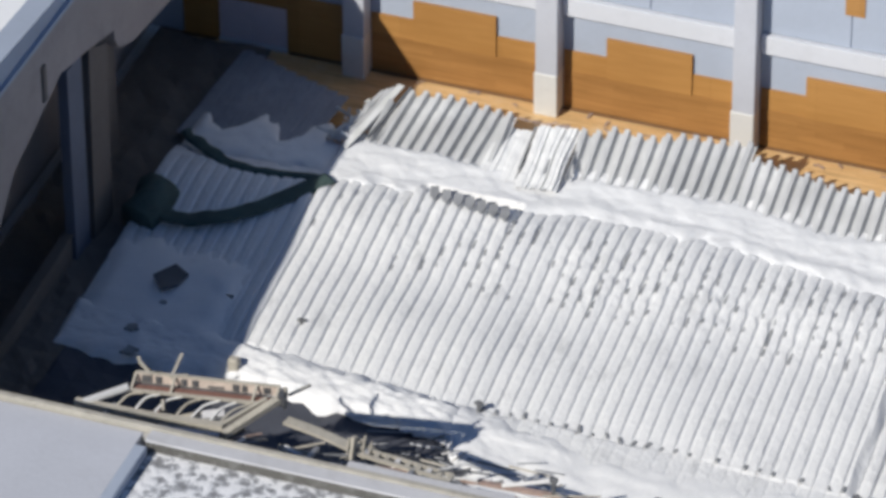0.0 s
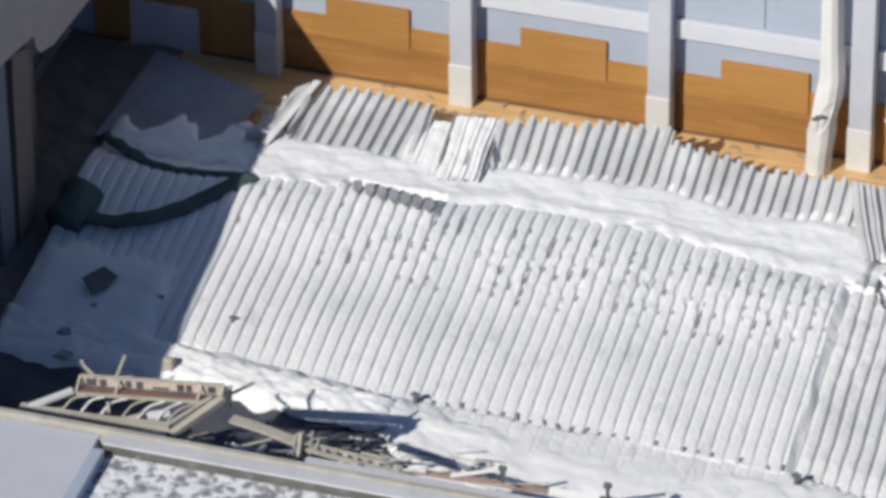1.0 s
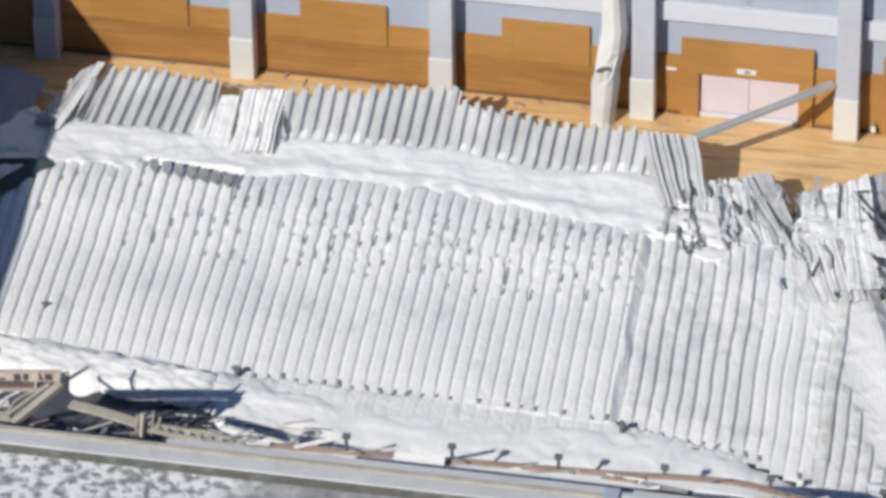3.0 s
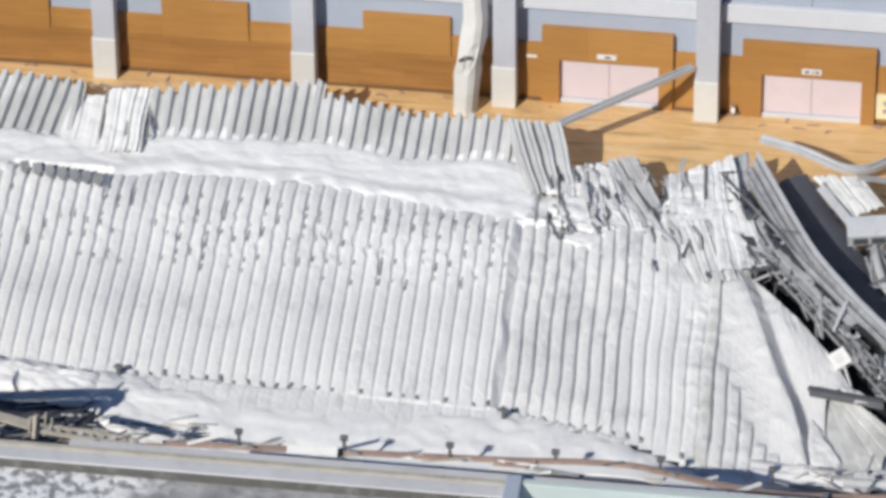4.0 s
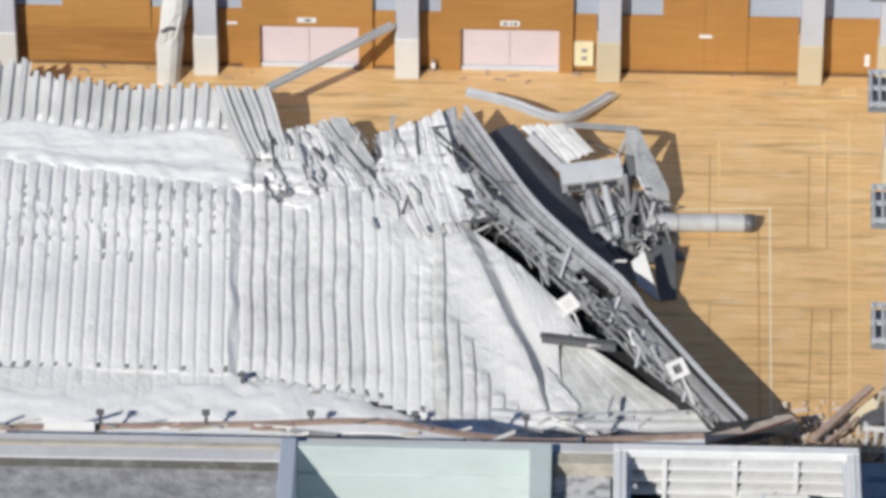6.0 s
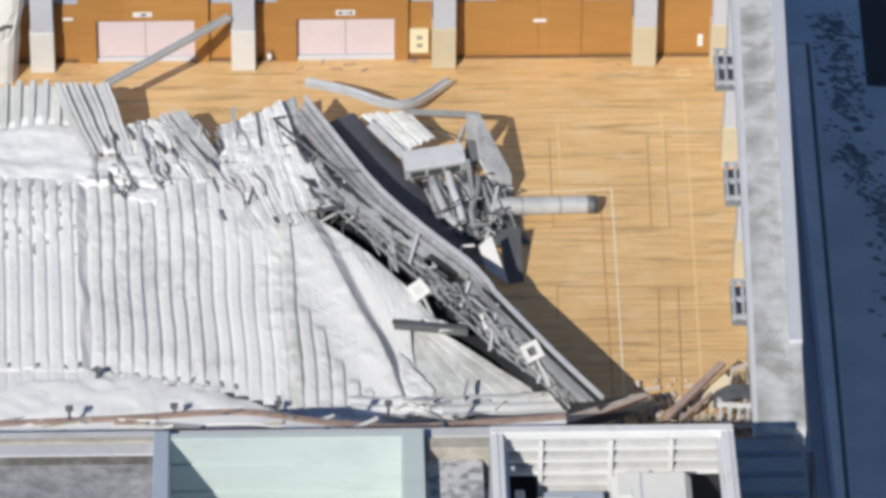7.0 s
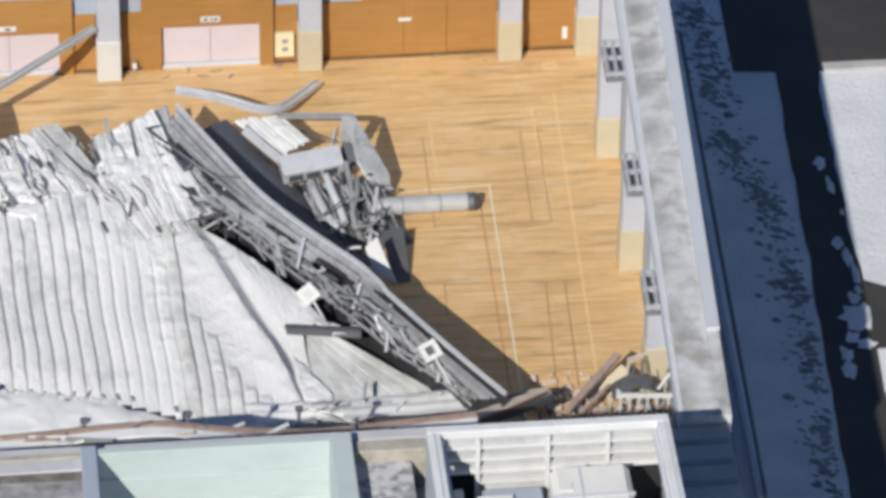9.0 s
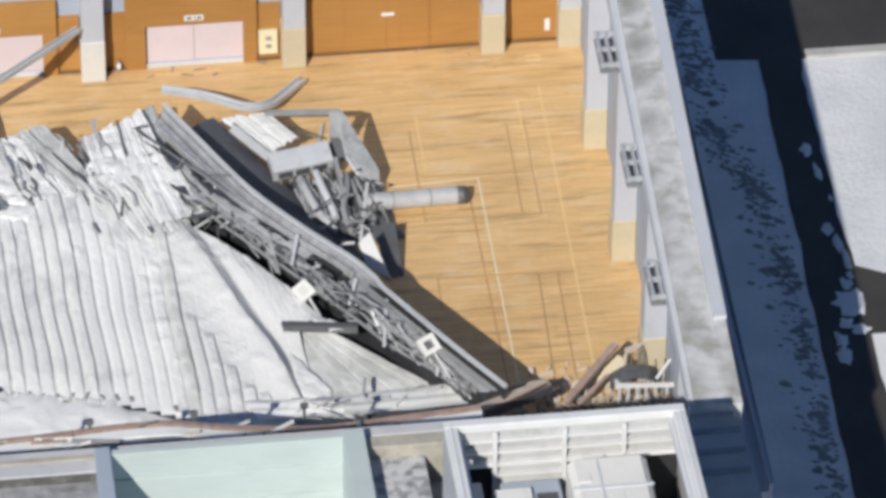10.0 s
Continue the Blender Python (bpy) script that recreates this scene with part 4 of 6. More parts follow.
patch((24.9, -8.3, 1.3), (26.0, -8.6, 1.25), (26.3, -10.6, 1.0), (25.5, -11.6, 0.9), 3, 0.14, 0.2, "roof_thin", 19.0, rows=18)
patch((28.05, -4.65, 1.2), (29.85, -4.5, 1.2), (30.85, -6.0, 1.1), (29.5, -6.75, 0.95), 4, 0.2, 0.7, "roof_pale", 10.0, "pale torn roofing sheet", 18)

# crumpled fan of sheets between the roof strip and the truss
patch((18.7, -5.2, 1.2), (19.7, -5.2, 1.25), (20.9, -9.0, 1.15), (18.9, -8.6, 1.15), 4, 0.22, 0.9, "roof", 2.0, "snowed-over torn roofing sheet", 26)
patch((19.5, -5.2, 1.2), (20.6, -5.0, 1.25), (22.3, -9.1, 1.15), (20.5, -9.1, 1.15), 5, 0.3, 1.0, "roof", 3.0, "bare skewed roofing sheet", 26)
patch((19.9, -4.9, 1.2), (21.5, -4.4, 1.3), (23.2, -8.5, 1.25), (22.2, -8.7, 1.25), 4, 0.16, 1.0, "roof_bare", 4.0, "pale skewed roofing sheet", 26)
patch((22.3, -5.9, 0.5), (22.9, -5.6, 1.2), (23.3, -8.2, 1.3), (22.5, -8.3, 1.0), 3, 0.25, 0.9, "steel", 5.0, "dark curled sheet", 16)
patch((22.8, -5.6, 1.3), (23.9, -4.85, 1.5), (24.3, -7.4, 1.5), (23.1, -8.2, 1.3), 2, 0.2, 0.4, "roof", 6.0, "snowed-over curled sheet", 22, 0.25)
patch((23.95, -5.1, 1.55), (25.0, -4.4, 1.7), (25.9, -8.4, 1.4), (24.3, -7.5, 1.35), 3, 0.2, 0.6, "roof", 16.0, "snowed-over torn roofing sheet", 22)
patch((20.9, -8.2, 1.1), (23.4, -8.0, 1.15), (24.1, -10.6, 1.0), (20.6, -10.4, 1.0), 9, 0.26, 0.9, "roof", 17.0, "crumpled snowy roofing sheet", 24)
for a, b, w, h in (((24.05, -5.1, 1.72), (24.25, -7.0, 1.6), 0.07, 0.08), ((24.75, -5.6, 1.72), (26.4, -7.8, 1.62), 0.09, 0.06), ((25.35, -8.0, 1.45), (26.5, -10.4, 1.35), 0.18, 0.06), ((18.55, -5.2, 1.4), (18.95, -7.6, 1.3), 0.09, 0.08), ((19.6, -6.2, 1.42), (20.2, -8.4, 1.36), 0.06, 0.08), ((21.3, -6.0, 1.5), (22.6, -8.1, 1.42), 0.06, 0.08), ((22.7, -6.1, 1.4), (22.95, -7.9, 1.42), 0.12, 0.08), ((26.0, -9.0, 1.42), (27.3, -10.9, 1.34), 0.08, 0.08)):
    part("torn_seam", bar(bmesh.new(), a, b, w, h, 0.15), M["steel_dark"], roof, "dark torn seam")
r_ = random.Random(321)
for i in range(24):
    u, v_ = r_.random(), r_.random()
    a = Vector((18.8 + 4.4 * u + 1.4 * v_, -4.8 - 4.6 * v_ + 0.5 * u, 1.42 + 0.2 * r_.random()))
    l = r_.uniform(0.5, 1.9)
    ang = r_.gauss(-1.2, 0.22)
    b = a + Vector((l * math.cos(ang), l * math.sin(ang), -0.15 * l * r_.random()))
    mid = (a + b) / 2 + Vector((r_.gauss(0, 0.1), 0, 0.08))
    w = r_.uniform(0.03, 0.09)
    part("torn_strip", swept("torn_strip", bent([a, mid, b], 4), [(-w, -0.015), (w, 0.02), (w, 0.04), (-w, 0.01)], M[r_.choice(("roof_bare", "roof_pale", "roof"))]), None, roof)

r_ = random.Random(611)
for i in range(64):
    # dark slits where the ribs have torn open
    if i < 40:
        x, y = r_.uniform(18.2, 22.6), r_.uniform(-9.4, -5.2)
        ang = r_.gauss(-1.35, 0.15) + 0.1 * (x - 18) / 4
    else:
        x, y = r_.uniform(22.4, 27.0), r_.uniform(-11.2, -6.5)
        ang = r_.gauss(-1.2, 0.22)
    z = 1.34 + 0.1 * r_.random()
    l, w = r_.uniform(0.25, 1.1), r_.uniform(0.03, 0.07)
    a = Vector((x, y, z))
    c_ = a + Vector((l * math.cos(ang), l * math.sin(ang), 0.0))
    m1 = (a + c_) / 2 + Vector((r_.gauss(0, 0.06), 0, 0.03))
    part("torn_seam", swept("torn_seam", bent([a, m1, c_], 3), [(-w, -0.06), (w, -0.06), (w * 0.5, 0.03), (-w * 0.6, 0.02)], M[r_.choice(("steel", "steel", "steel_dark"))]), None, roof, "dark torn seam")
part("loose_flashing", swept("loose_flashing", [(-5.3, -6.0, 1.15), (-4.9, -4.6, 1.45), (-4.35, -2.45, 1.85)], [(-0.16, -0.02), (0.16, 0.03), (0.16, 0.07), (-0.16, 0.02)], M["roof_pale"]), None, roof, "pale loose flashing strip")
part("loose_flashing", swept("loose_flashing", [(-4.6, -5.4, 1.35), (-3.9, -2.6, 1.95)], [(-0.05, -0.05), (0.05, -0.05), (0.05, 0.05), (-0.05, 0.05)], M["steel_dark"]), None, roof, "dark loose strip")
for i in range(14):
    r_ = random.Random(100 + i)
    a = Vector((-6.0 + 0.9 * r_.random(), -2.6 - 3.2 * r_.random(), 1.0 + 0.3 * r_.random()))
    part("torn_strip", bar(bmesh.new(), a, a + Vector((r_.uniform(-0.7, 0.2), r_.uniform(-0.4, 0.5), r_.uniform(0, 0.3))), 0.12, 0.03, r_.random() * 3), M["roof_pale"], roof)
for i in range(9):
    r_ = random.Random(200 + i)
    a = Vector((-0.2 + 0.3 * i, -2.95 + 0.1 * r_.random(), 1.75))
    part("torn_strip", bar(bmesh.new(), a, a + Vector((r_.uniform(0.2, 0.6), r_.uniform(-0.2, 0.3), r_.uniform(-0.1, 0.15))), 0.1, 0.05, r_.random() * 3), M["rust"], roof, "rusty torn strip")
# torn dark teeth along the raised edge
for i in range(7):
    x = -1.15 + 0.47 * i
    y = -8.0 - 0.05 * i
    z = base_z(x, y - 0.3) + lumps(x, y - 0.3) + 0.17
    bm = bmesh.new()
    q = [bm.verts.new(c) for c in ((x, y, z + 0.10), (x + 0.10, y - 0.42, z), (x + 0.34, y - 0.62, z), (x + 0.42, y - 0.25, z + 0.05), (x + 0.30, y + 0.05, z + 0.14))]
    fc = bm.faces.new(q)
    ex = bmesh.ops.extrude_face_region(bm, geom=[fc])
    bmesh.ops.translate(bm, vec=(0, 0, 0.05), verts=[g for g in ex["geom"] if isinstance(g, bmesh.types.BMVert)])
    part("torn_tooth", bm, M["steel"], roof, "dark torn rib end")
# dark clips where the ribs end, and bare spots in the grooves
rnd = random.Random(11)
clip = finish(one_box((-0.07, -0.16, -0.02), (0.07, 0.14, 0.09), 0.015), "roof_clip", M["steel"])
def spot(x, y, s, long=1.0):
    o = part("roof_clip", clip, None, roof)
    o.location = (x + 0.05 + drift(x, y), y, base_z(x, y) + lumps(x, y) + 0.03)
    o.matrix_parent_inverse = Matrix.Translation(-roof.matrix_basis.translation)
    o.scale = (s, s * rnd.uniform(0.7, 1.6) * long, s)
    o.rotation_euler = (0, 0, rnd.uniform(-0.5, 0.5) / long ** 2)
for i in range(31, 72):
    x = -11.3 + PITCH * i
    if rnd.random() < 0.85:
        spot(x, kink(x) + 0.12 + rnd.uniform(-0.05, 0.1), rnd.uniform(0.5, 0.9))
for i in range(13, 58):
    x = -11.3 + PITCH * i
    for row in (-8.8, -9.4, -9.9, -10.5, -11.1, -11.6, -12.3):
        if rnd.random() < (0.6 if x > 5 else 0.3 if x > -2 else 0.1):
            spot(x, row - 0.05 * (x - 8) * 0.4 + rnd.gauss(0, 0.2), rnd.uniform(0.3, 0.65), rnd.uniform(1.2, 2.4))

# ---- snow lying on the wreck ----
def snow_field(name, x0, x1, yf0, yf1, zf, step, label, ragged=0.35, seed=0.0, crumb=0.08, ny=16, material="snow", sink=0.26):
    """A lumpy bed of snow between two lines; it sinks away at its ragged edges."""
    vs, fs = [], []
    nx = int((x1 - x0) / step)
    for i in range(nx + 1):
        x = x0 + (x1 - x0) * i / nx
        ya, yb = yf0(x), yf1(x)
        for j in range(ny + 1):
            t = j / ny
            y = ya + (yb - ya) * t
            e = min(t, 1 - t, 0.25 * i / 3 + 0.001, 0.25 * (nx - i) / 3 + 0.001) * 4
            y += ragged * rough_noise(x, y, 1.6, seed + 3) * (1 - min(1, e))
            crust = max(0.0, min(1.0, 0.5 + 5.0 * rough_noise(x * 0.8, y * 1.5, 1.1, seed + 7)))
            z = zf(x, y) + 0.05 * rough_noise(x, y, 0.9, seed) + 0.03 * crust + crumb * (0.8 * rough_noise(x, y, 2.7, seed + 1) + 0.6 * rough_noise(x, y, 6.0, seed + 2)) - sink * (1 - min(1.0, e)) ** 2
            vs.append((x, y, z))
    for i in range(nx):
        for j in range(ny):
            a = i * (ny + 1) + j
            fs.append((a, a + 1, a + ny + 2, a + ny + 1))
    ob = new(name, mesh_of(name, vs, fs, M[material], True))
    return tagged(ob, label, "snow", kind="stuff")

def snow_heap(name, x, y, w, d, zf, label, crumb, seed, sink):
    """A rounded, ragged heap of snow."""
    half = lambda q: d * math.sqrt(max(0.03, 1 - ((q - x) / w) ** 2)) * (1 + 0.3 * rough_noise(q, seed, 1.4, 2))
    snow_field(name, x - w, x + w, lambda q: y - half(q), lambda q: y + half(q), zf, 0.08, label, 0.5, seed, crumb, 22, "old_snow", sink)
snow_heap("snow_mound", 23.95, -7.7, 1.35, 1.45, lambda x, y: 1.46 + 0.05 * (y + 8), "heap of old snow caught among torn roofing sheets", 0.10, 51.0, 0.4)
snow_heap("snow_mound", 24.6, -9.6, 1.5, 0.7, lambda x, y: 1.34 + 0.05 * (y + 9), "heap of old snow caught among torn roofing sheets", 0.09, 57.0, 0.3)
# dark sheet laid for the shaded hollow between roof foot and eave
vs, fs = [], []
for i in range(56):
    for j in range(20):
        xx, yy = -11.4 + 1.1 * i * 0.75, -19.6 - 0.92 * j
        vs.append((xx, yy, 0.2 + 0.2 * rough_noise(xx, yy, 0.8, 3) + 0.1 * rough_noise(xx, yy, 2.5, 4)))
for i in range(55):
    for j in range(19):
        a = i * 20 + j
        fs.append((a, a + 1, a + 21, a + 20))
tagged(new("rubble_bed", mesh_of("rubble_bed", vs, fs, M["shade_fill"])), "dark uneven sheet standing in for the shaded hollow under the eave", "rubble", kind="stuff")

# dark sheet over the gallery floor, coloured for the shade there
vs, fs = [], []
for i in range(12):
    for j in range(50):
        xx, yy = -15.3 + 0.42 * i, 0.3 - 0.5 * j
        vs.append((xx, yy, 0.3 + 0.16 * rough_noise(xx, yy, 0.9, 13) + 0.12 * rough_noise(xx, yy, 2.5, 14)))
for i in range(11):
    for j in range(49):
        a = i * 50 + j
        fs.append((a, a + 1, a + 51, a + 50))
tagged(new("rubble_bed", mesh_of("rubble_bed", vs, fs, M["gloom_wall"])), "dark uneven sheet standing in for the gloom under the side gallery", "rubble", kind="stuff")

def bed(x, y):
    dip = 0.7 if -1.6 < x < 2.15 and y < -7.2 else 0.0
    level = 1.10 + 0.25 * rough_noise(x, 0, 0.12, 7.0)
    return max(base_z(x, y) + 0.2, level) - dip
snow_field("snow_bank", -5.6, 18.2, lambda x: crease(x) + 0.7, lambda x: main_top(x) - (0.1 + 0.3 * rough_noise(x, 0, 1.4, 77) if not -1.6 < x < 2.15 else -0.1), bed, 0.10, "bank of lumpy snow in the crease of the collapsed roof", 0.3, 1.0, 0.03, 44, "snow", 0.3)
snow_field("snow_bank", -11.4, -5.4, lambda x: -4.9 + 0.55 * math.sin(x * 2.6) + 0.12 * (x + 8), lambda x: -7.6, lambda x, y: 0.78 + 0.03 * (y + 7), 0.16, "shaded snow bank on the collapsed roof", 0.9, 2.0, 0.05)
def lip(x, y):
    """Small rise added to the snow below the broken frame to shift the shadow there."""
    return 0.08 * max(0.0, min(1.0, (kink(x) - y) / 1.0)) * max(0.0, min(1.0, (x + 1.5) / 2, (6.5 - x) / 1.5))
def foot_front(x):
    return lerp(x, [-11, -5.2, -4.1, -2.7, -0.8, 0.9, 2.6, 4.0, 4.6, 5.6, 7, 9, 32], [-19.8, -19.9, -19.6, -19.9, -20.2, -20.3, -20.4, -20.6, -21.5, -22.1, -22.5, -28.4, -28.4])
EAVE = [(7.6, -28.9, 5.8), (9.0, -28.85, 5.86), (14.5, -28.7, 5.94), (19.8, -28.6, 6.08), (22.0, -28.6, 6.24), (23.9, -28.6, 6.27), (24.9, -28.6, 6.1), (26.8, -28.6, 5.75), (29.2, -28.6, 5.54), (32.4, -28.6, 5.76), (34.6, -28.65, 5.96)]
def shade_cover(x, y):
    """Added slope up to the eave beam that covers the shadow band behind it."""
    top = lerp(x, [p[0] for p in EAVE], [p[2] for p in EAVE])
    return (top - 0.16 - 0.84 * (y + 28.45)) * max(0.0, min(1.0, (x - 8) / 1.5))
snow_field("snow_bank", -11.3, 31.5, lambda x: kink(x) + 0.1 - (0.5 + 0.8 * rough_noise(x, 0, 0.5, 93)) * max(0.0, min(1.0, (x - 4) / 1.5, (17.5 - x) / 1.5)), foot_front, lambda x, y: max(0.62 + 0.09 * (y - kink(x)) + lip(x, y), shade_cover(x, y)), 0.1, "bed of snow along the foot of the collapsed roof", 0.3, 3.0, 0.022, 70)
snow_field("snow_bank", -4.7, 4.0, lambda x: kink(x) - 0.2, lambda x: foot_front(x) + 0.1, lambda x, y: 0.78 + 0.09 * (y - kink(x)) + lip(x, y), 0.13, "broken blocky snow piled at the roof's foot", 0.35, 13.0, 0.10, 28)
snow_field("snow_bank", -11.2, -5.6, lambda x: -13.2, lambda x: -18.5, lambda x, y: base_z(x, y) + 0.2, 0.3, "shaded patchy snow on the collapsed roof", 0.9, 4.0)
snow_field("snow_bank", 17.0, 27.0, lambda x: -6.3, lambda x: -9.8 + 0.5 * rough_noise(x, 0, 1.3, 88), lambda x, y: 0.98 + 0.14 * max(0.0, min(1.0, (x - 20) / 2)), 0.16, "snow caught among crumpled roofing sheets", 0.7, 5.0, 0.09, 20, "old_snow")
for k_, (x, y, w_, d_) in enumerate(((18.9, -6.4, 0.8, 0.7), (19.6, -7.7, 1.1, 0.8), (20.9, -8.6, 1.3, 0.8), (21.9, -9.2, 1.0, 0.8), (22.6, -10.2, 1.3, 1.0), (20.1, -9.6, 0.8, 0.5))):
    snow_field("snow_patch", x - w_, x + w_, lambda q, y=y, d_=d_, x=x, w_=w_: y - d_ * math.sqrt(max(0.05, 1 - ((q - x) / w_) ** 2)), lambda q, y=y, d_=d_, x=x, w_=w_: y + d_ * math.sqrt(max(0.05, 1 - ((q - x) / w_) ** 2)),
               lambda q, v_: 1.36 - 0.05 * abs(v_ + 8), 0.09, "patch of broken snow caught on torn roofing sheets", 0.5, 200.0 + 7 * k_, 0.07, 16, "old_snow", 0.18)

# ---- hanging eave beam along the front ----
eave = thing("eave_beam", (15, -28.3, 6), "long rusty timber eave beam torn from the roof, with small iron posts", "beam")
line = EAVE
part("beam", swept("beam", bent(line), [(-0.1, -0.12), (0.1, -0.12), (0.1, 0.1), (-0.1, 0.1)], M["rust"]), None, eave)
west_run = [p for p in bent(line) if p.x < 24.7]
part("snow_strip", swept("snow_strip", [p + Vector((0, -0.42, -0.02 + 0.03 * rough_noise(p.x, 0, 1.5, 3))) for p in bent(line)], [(-0.3, -0.06), (0.24, -0.02), (0.2, 0.07), (-0.25, 0.06)], M["snow"]), None, eave, "strip of snow lying along the beam")
part("gutter", swept("gutter", [p + Vector((0, -0.85, -0.02)) for p in west_run], [(-0.16, -0.08), (0.16, -0.08), (0.16, 0.06), (-0.16, 0.06)], M["steel"]), None, eave, "grey steel gutter")
part("gutter_lip", swept("gutter_lip", [p + Vector((0, -1.1, -0.04)) for p in west_run], [(-0.07, -0.05), (0.07, -0.05), (0.07, 0.05), (-0.07, 0.05)], M["white_paint"]), None, eave, "pale gutter lip")
part("hanging_board", swept("hanging_board", [p + Vector((0, -0.16, 0.04 * rough_noise(p.x, 0, 0.9, 8))) for p in west_run], [(-0.04, -0.62), (0.03, -0.62), (0.03, -0.1), (-0.04, -0.1)], M["white_paint"]), None, eave, "pale weathered fascia board")
rnd = random.Random(5)
for x, y in ((10.76, -28.8), (14.3, -28.7), (17.85, -28.62), (21.38, -28.55), (24.88, -28.5), (28.6, -28.55)):
    z = 6.0
    post = part("post", one_box((x - 0.05, y - 0.05, z), (x + 0.05, y + 0.05, z + 0.62)), M["steel_dark"], eave, "short iron post")
    part("post_head", one_box((x - 0.13, y - 0.09, z + 0.5), (x + 0.13, y + 0.09, z + 0.66), 0.02), M["steel_dark"], post)
    bm = bar(bmesh.new(), (x + 0.1, y, z + 0.08), (x + 0.4 + 0.2 * rnd.random(), y - 0.25, z + 0.16), 0.07, 0.06)
    part("bracket", bm, M["steel"], post)
for x in (6.0, 12.5, 19.0, 25.5, 30.4):
    part("strut", bar(bmesh.new(), (x, -28.7, 5.8), (x, -37.95, 8.2), 0.16, 0.16), M["steel"], eave)
def debris_run(parent, n, x0, x1, yz, mats, seed, lmin=0.5, lmax=1.8, w=(0.05, 0.14), tilt=0.3):
    r = random.Random(seed)
    for _ in range(n):
        x = r.uniform(x0, x1)
        y, z = yz(x, r)
        a = Vector((x, y, z))
        l = r.uniform(lmin, lmax)
        ang = r.gauss(0, tilt)
        b = a + Vector((l * math.cos(ang), l * math.sin(ang) * 0.8, r.uniform(-0.12, 0.25)))
        part("broken_bar", bar(bmesh.new(), a, b, r.uniform(*w), r.uniform(*w) * 0.6, r.uniform(0, 3)), M[r.choice(mats)], parent)
debris_run(eave, 60, 7, 31.5, lambda x, r: (-28.75 - r.random() * 1.0, (5.9 if x < 19 else 6.12 if x < 25 else 5.6) + 0.14 * r.random()), ("timber", "rust", "steel", "white_paint", "steel_dark", "timber", "white_paint"), 8, 0.4, 2.2)
plate = thing("loose_panel", (13.2, -29.4, 6.05), "blank white loose panel lying against the eave beam", "panel")
bm = bmesh.new()
box(bm, (-0.85, -0.45, -0.03), (0.85, 0.45, 0.03), 0.01)
bm.transform(pose(13.3, -29.35, 6.12, 28, 0, 3))
part("sheet", bm, M["white_paint"], plate)

# ---- broken roof frame hanging at the west end ----
frame_w = thing("broken_roof_frame", (-2, -28.5, 6.5), "broken pale timber roof frame with curved slats, hanging over the wreck", "roof frame")
a0, a1 = Vector((-4.0, -28.68, 6.8)), Vector((0.75, -27.8, 6.75))
d = (a1 - a0)
def along(name, dy, dz, w, h, material, label=""):
    """A length of the box beam, set off sideways and up."""
    part(name, bar(bmesh.new(), a0 + Vector((0, dy, dz)), a1 + Vector((0, dy, dz)), w, h), M[material], frame_w, label)
along("top_rail", 0.25, 0.22, 0.09, 0.07, "timber")
along("back_board", 0.24, 0.01, 0.04, 0.36, "plaster", "pale board with dark openings")
along("bottom_board", 0.0, -0.20, 0.42, 0.04, "steel_dark")
along("front_strip", -0.08, -0.165, 0.26, 0.03, "red_rust", "faded red strip")
along("front_rail", -0.27, -0.17, 0.10, 0.09, "timber")
for u, w_ in ((0.035, 0.07), (0.13, 0.045), (0.31, 0.04), (0.385, 0.045), (0.50, 0.11), (0.67, 0.045), (0.735, 0.035), (0.885, 0.05)):
    q = a0 + d * u + Vector((0, 0.205, 0.0 if w_ < 0.1 else -0.08))
    part("dark_opening", bar(bmesh.new(), q, q + d * w_, 0.03, 0.26 if w_ < 0.1 else 0.07), M["steel_dark"], frame_w, "dark opening in the box beam")
for u in (-0.005, 0.27, 0.84, 0.995):
    q = a0 + d * u
    part("divider", bar(bmesh.new(), q + Vector((0, -0.26, -0.15)), q + Vector((0, 0.25, 0.22)), 0.07, 0.07), M["timber"], frame_w)
part("end_block", bar(bmesh.new(), a1 + Vector((0.05, -0.02, 0.0)), a1 + Vector((0.26, 0.02, 0.0)), 0.5, 0.4), M["steel_dark"], frame_w, "dark end of the box beam")
part("end_post", bar(bmesh.new(), a1 + Vector((0.2, 0.1, -0.5)), a1 + Vector((0.24, 0.14, 0.3)), 0.13, 0.1), M["timber"], frame_w)
low = [Vector((-5.8, -29.55, 6.1)), Vector((-3.0, -29.5, 6.15)), Vector((-0.6, -29.3, 6.2))]
part("front_beam", swept("front_beam", bent(low), [(-0.13, -0.12), (0.13, -0.12), (0.13, 0.12), (-0.13, 0.12)], M["timber"]), None, frame_w)
part("front_strip", swept("front_strip", [q + Vector((0, -0.42, -0.06 + 0.05 * rough_noise(q.x, 0, 0.8, 2))) for q in bent(low)], [(-0.1, -0.04), (0.1, -0.04), (0.1, 0.04), (-0.1, 0.04)], M["cap"]), None, frame_w, "pale weathered strip")
part("end_beam", bar(bmesh.new(), (-0.45, -29.6, 6.15), (0.85, -27.95, 6.75), 0.26, 0.2), M["timber"], frame_w)
part("end_beam", bar(bmesh.new(), (-0.75, -29.35, 6.2), (0.45, -28.0, 6.7), 0.12, 0.14), M["timber"], frame_w)
part("crumpled_board", bar(bmesh.new(), (-1.5, -28.95, 6.2), (-0.8, -28.7, 6.3), 0.3, 0.12, 0.3), M["cap"], frame_w, "pale torn board")
